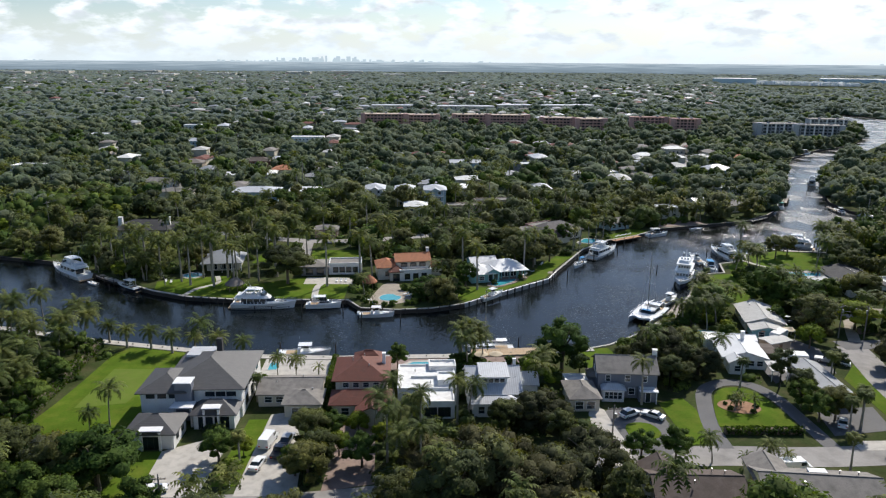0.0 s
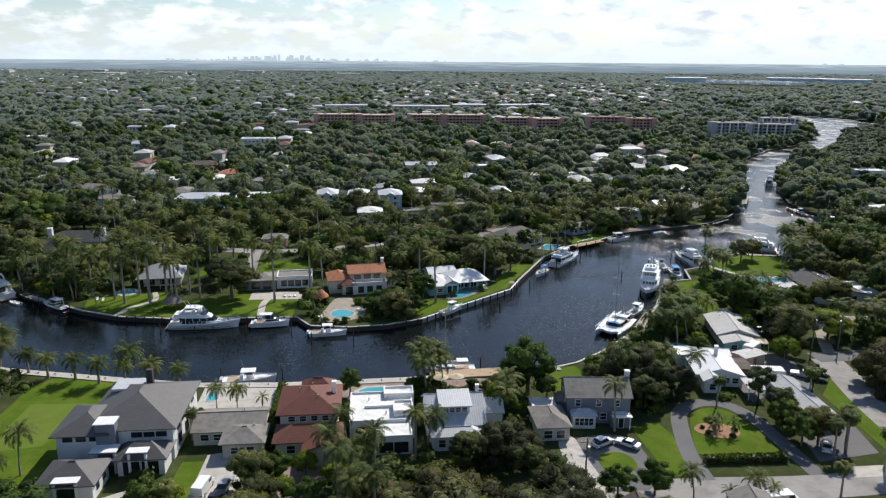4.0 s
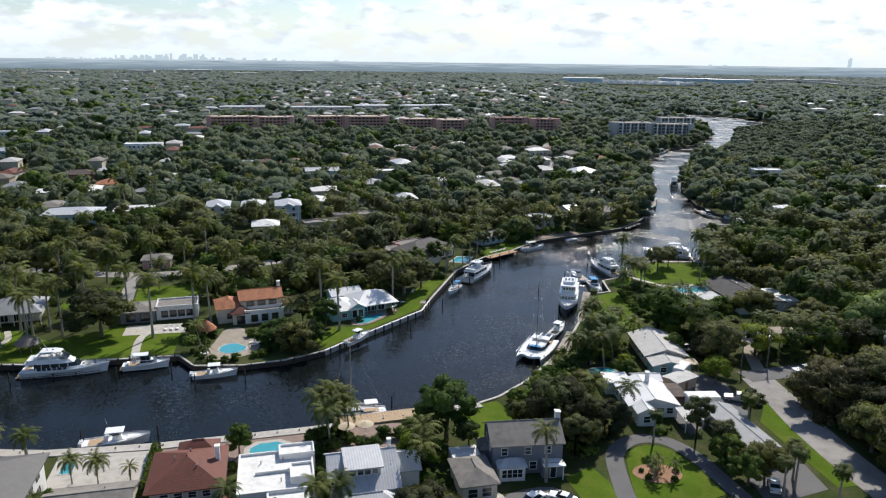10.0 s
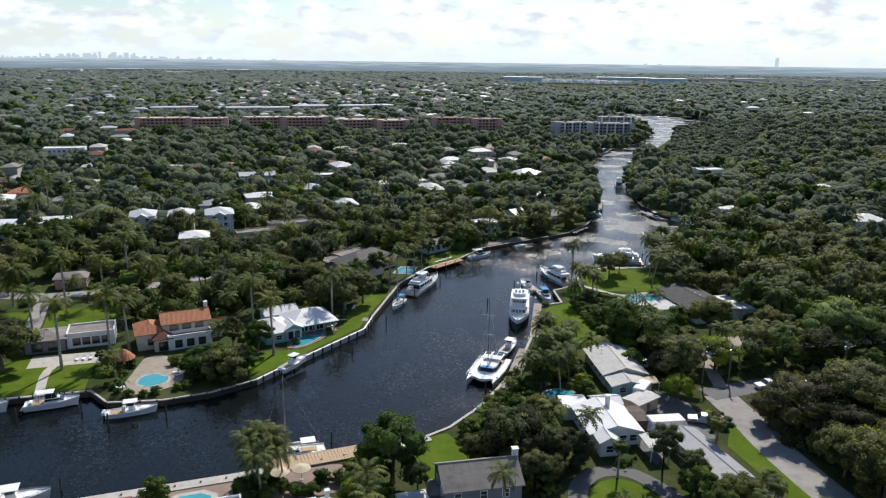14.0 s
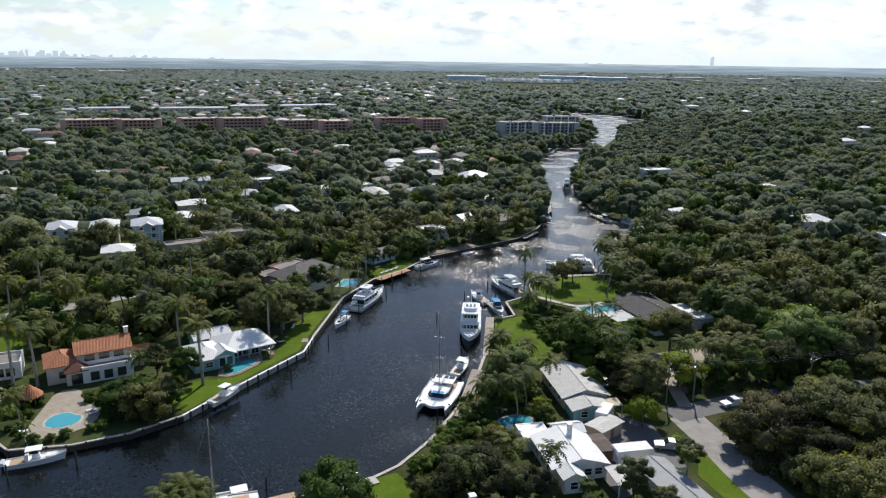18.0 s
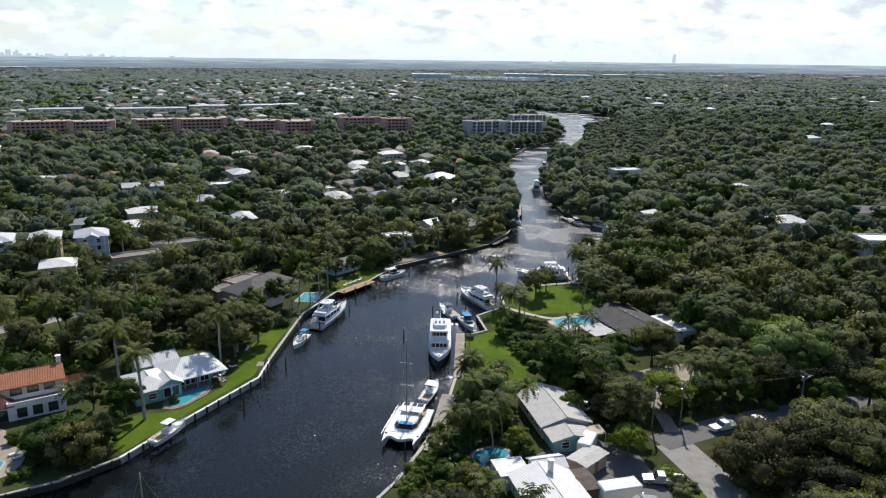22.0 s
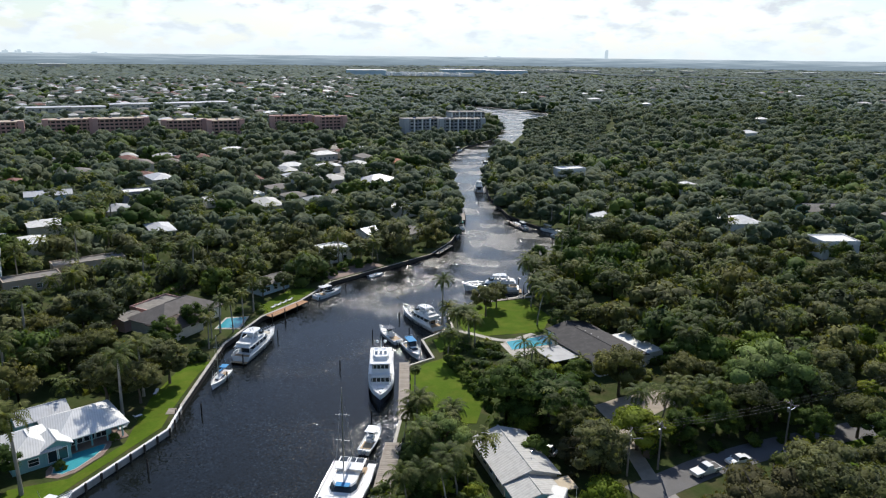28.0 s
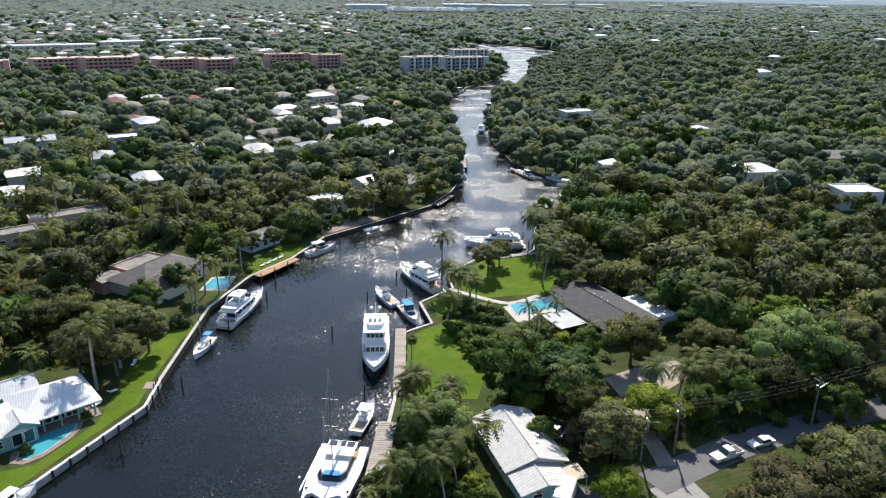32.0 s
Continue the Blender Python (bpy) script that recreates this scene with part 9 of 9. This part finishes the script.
for px, py, a in ((-25.5, 231, 90), (-24, 231, 90), (-22.5, 231, 90), (-2.6, 216.5, 20), (-1.8, 214.8, 20), (-14, 211, 200), (-81, 231.5, 100), (-79, 230.5, 100), (37.5, 237.0, 30), (40.5, 240.5, 200), (45.5, 250, 60), (84, 291.8, 30), (86, 293, 30), (88, 294.2, 30), (90.2, 295.6, 30)):
    lounger(px, py, a)


def tiki_hut(x, y, name="thatched_hut", r=3.0, label="round thatched garden hut at the lawn's edge", mat="tan_shingle"):
    t = thing(name, x, y, GROUND, 0, label, "hut")
    n = 14
    part("thatch", Shape().loft([[(rr * math.cos(2 * math.pi * i / n), rr * math.sin(2 * math.pi * i / n), z) for i in range(n)] for rr, z in ((r, 2.0), (r * 1.02, 2.2), (r * 0.6, 3.3), (0.15, 4.4))]), MAT[mat], t)
    for i in range(6):
        a = i * math.pi / 3
        part("post", Shape().tube([(r * 0.8 * math.cos(a), r * 0.8 * math.sin(a), -0.2), (r * 0.8 * math.cos(a), r * 0.8 * math.sin(a), 2.4)], 0.09, 6), MAT["timber"], t)


tiki_hut(-56.5, 222.5)
tiki_hut(-14.2, 224.0, "pavilion", 2.4, "small garden pavilion with an orange tiled roof", "clay")


# ---- poles and cables ----
POLES = []


def utility_pole(x, y, h=11.0, arm=True, turn=0.0, label="grey timber utility pole with a crossarm", lamp=False):
    p = thing("utility_pole", x, y, GROUND, turn, label, "utility pole", "utility poles")
    part("shaft", Shape().tube([(0, 0, -0.5), (0, 0, h)], [0.19, 0.12], 8), MAT["pole"], p)
    if arm:
        a = part("crossarm", Box(-1.2, -0.07, h - 0.9, 1.2, 0.07, h - 0.75), MAT["pole"], p)
        for sx in (-1.1, -0.4, 0.4, 1.1):
            part("insulator", Shape().tube([(sx, 0, h - 0.75), (sx, 0, h - 0.5)], 0.05, 6), MAT["metal"], a)
    if lamp:
        part("lamp_arm", Shape().tube([(0, 0, h - 2.2), (0, -1.8, h - 1.6)], 0.05, 6), MAT["metal"], p)
        part("lamp_head", Box(-0.12, -2.3, h - 1.68, 0.12, -1.7, h - 1.54, ch=0.04), MAT["pole"], p)
    part("transformer", Shape().tube([(0.35, 0, h - 2.6), (0.35, 0, h - 1.7)], 0.24, 10), MAT["metal"], p)
    POLES.append((x, y, h))


def cables(a, b, sag=0.8, heights=(0.0, -0.6), spread=(-1.0, 0.0, 1.0), name="power_line"):
    t = thing(name, 0, 0, 0, 0, "thin dark cables strung between poles", "cable")
    dx, dy = b[0] - a[0], b[1] - a[1]
    L = math.hypot(dx, dy)
    for s in spread:
        ox, oy = -dy / L * s, dx / L * s
        pts = []
        for i in range(9):
            k = i / 8
            pts.append((a[0] + dx * k + ox, a[1] + dy * k + oy, GROUND + a[2] + (b[2] - a[2]) * k - 0.5 - 4 * sag * k * (1 - k)))
        part("cable", Shape().tube(pts, 0.022, 4), MAT["wire"], t)


utility_pole(112.2, 177.5, 9.5, True, 30, lamp=True)
utility_pole(118.5, 176.4, 9.5, True, 80)
utility_pole(146, 170.8, 9.5, True, 85, lamp=True)
utility_pole(176, 168.4, 9.5, True, 85)
utility_pole(37, 122.6, 9.0, True, 0)
utility_pole(-39.5, 101.5, 9.0, True, 0, lamp=True)
utility_pole(96.6, 117.2, 9.0, True, 0)
for _i in range(3):
    cables(POLES[_i], POLES[_i + 1], 0.5)
_n = len(POLES)
for px, py, h in ((-150, 300, 14), (-144, 373, 16), (-113, 380, 16), (-124, 524, 20), (-152, 573, 20), (-92, 700, 22), (-78, 1287, 40)):
    utility_pole(px, py, h, True, 60, "tall grey power pole above the trees")
for _i in range(_n, len(POLES) - 2):
    cables(POLES[_i], POLES[_i + 1], 2.0, spread=(-1.6, -0.8, 0.0, 0.8, 1.6))


def mailbox(x, y):
    m = thing("mailbox", x, y, GROUND, 0, "white mailbox on a short post at the kerb", "mailbox")
    part("post", Box(-0.06, -0.06, -0.1, 0.06, 0.06, 1.0), MAT["trim"], m)
    part("box", Box(-0.12, -0.28, 1.0, 0.12, 0.28, 1.3, ch=0.05), MAT["trim"], m)


mailbox(-31.5, 111.2)
mailbox(52.0, 123.4)

# ---- woods ----
def sort_kinds(places, seed):
    """Trees of a kind grow in drifts; palms and bright trees are the small ones."""
    r = random.Random(seed)
    kinds = {"oak": [], "woods": [], "palm": [], "bright": [], "olive": [], "ficus": []}
    for p in places:
        n = noise.noise(Vector((p[0] * 0.016, p[1] * 0.016, 0))) * 1.3 + r.uniform(-.55, .55)
        if p[2] < (4.9 if p[0] < 120 and p[1] < 520 else 3.9) * (1.2 if p[1] > 330 else 1.0) and r.random() < 0.5:
            k = "palm"
        elif p[2] < 4.6 and r.random() < 0.22:
            k = "bright"
        else:
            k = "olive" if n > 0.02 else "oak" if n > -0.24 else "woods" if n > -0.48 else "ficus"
        kinds[k].append(p)
    return kinds


PALM_T = [palm_arrays(100 + i, 22, 7, 1.25, 1.0, 0.20) for i in range(4)]
PALM_FAR = [palm_arrays(105 + i, 14, 4, 1.25, 1.0, 0.26) for i in range(4)]
WORDS = dict(oak="spreading dark oak crowns between the houses", woods="mixed green treetops filling the gardens", olive="greyish olive treetops between the houses",
             bright="fresh bright green treetops between the houses", ficus="deep green glossy treetops between the houses", palm="feathery palm crowns rising among the trees")


def stand(places, templates, palms, seed, tops=None):
    if tops:
        # farther off the crowns close into one canopy
        places = [(x, y, s * 1.24) for x, y, s in places]
    for i, (k, pl) in enumerate(sort_kinds(places, seed).items()):
        if k == "palm":
            woods("palm_grove", [(x, y, 2.5 + 0.4 * min(s, 5.0)) for x, y, s in pl], palms, 11.5, MAT["palm"], WORDS[k], seed + i)
        else:
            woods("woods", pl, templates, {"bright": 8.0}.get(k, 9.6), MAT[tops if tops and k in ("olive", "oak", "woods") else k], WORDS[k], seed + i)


SIZES = ((9.0, 14.0), (6.4, 9.0), (4.4, 6.2), (3.0, 4.6))
_near = grow([(-260, 95), (-330, 470), (560, 470), (560, 250), (420, 60), (-60, 70)], SIZES, 5)
_d = lambda p: math.hypot(p[0] - 30, p[1] - 75)
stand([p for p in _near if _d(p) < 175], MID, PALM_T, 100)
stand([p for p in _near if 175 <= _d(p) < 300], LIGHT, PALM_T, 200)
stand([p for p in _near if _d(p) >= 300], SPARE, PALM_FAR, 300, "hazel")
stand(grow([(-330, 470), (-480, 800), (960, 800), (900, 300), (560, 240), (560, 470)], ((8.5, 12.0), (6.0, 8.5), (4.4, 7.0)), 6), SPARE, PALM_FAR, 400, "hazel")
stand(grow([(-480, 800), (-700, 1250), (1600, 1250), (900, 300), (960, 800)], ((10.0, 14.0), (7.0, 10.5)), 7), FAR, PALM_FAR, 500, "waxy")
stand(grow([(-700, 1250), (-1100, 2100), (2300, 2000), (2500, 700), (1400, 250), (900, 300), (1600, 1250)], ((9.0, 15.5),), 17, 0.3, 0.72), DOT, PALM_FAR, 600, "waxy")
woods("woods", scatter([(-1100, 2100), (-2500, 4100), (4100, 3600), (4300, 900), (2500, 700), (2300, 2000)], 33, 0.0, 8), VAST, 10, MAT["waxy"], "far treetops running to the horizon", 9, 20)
woods("undergrowth", scatter([(-200, 95), (-240, 420), (420, 420), (420, 60), (-60, 70)], 5.2, 1.2, 12, True), BUSH, 2.8, MAT["woods"], "low shrubs and garden growth before the houses", 10, 2.6)
woods("woods", scatter([(320, 500), (500, 740), (600, 815), (650, 780), (440, 560), (360, 480)], 8, 1.2, 14, True), SPARE, 5.5, MAT["hazel"], "low trees along the far bend of the river", 15, 5.0)
woods("undergrowth", scatter([(-140, 95), (-190, 330), (330, 330), (330, 90), (-60, 70)], 9.5, 0.9, 13), BUSH, 2.4, MAT["ficus"], "dense shrubs and ground cover between the trees", 11, 2.9)
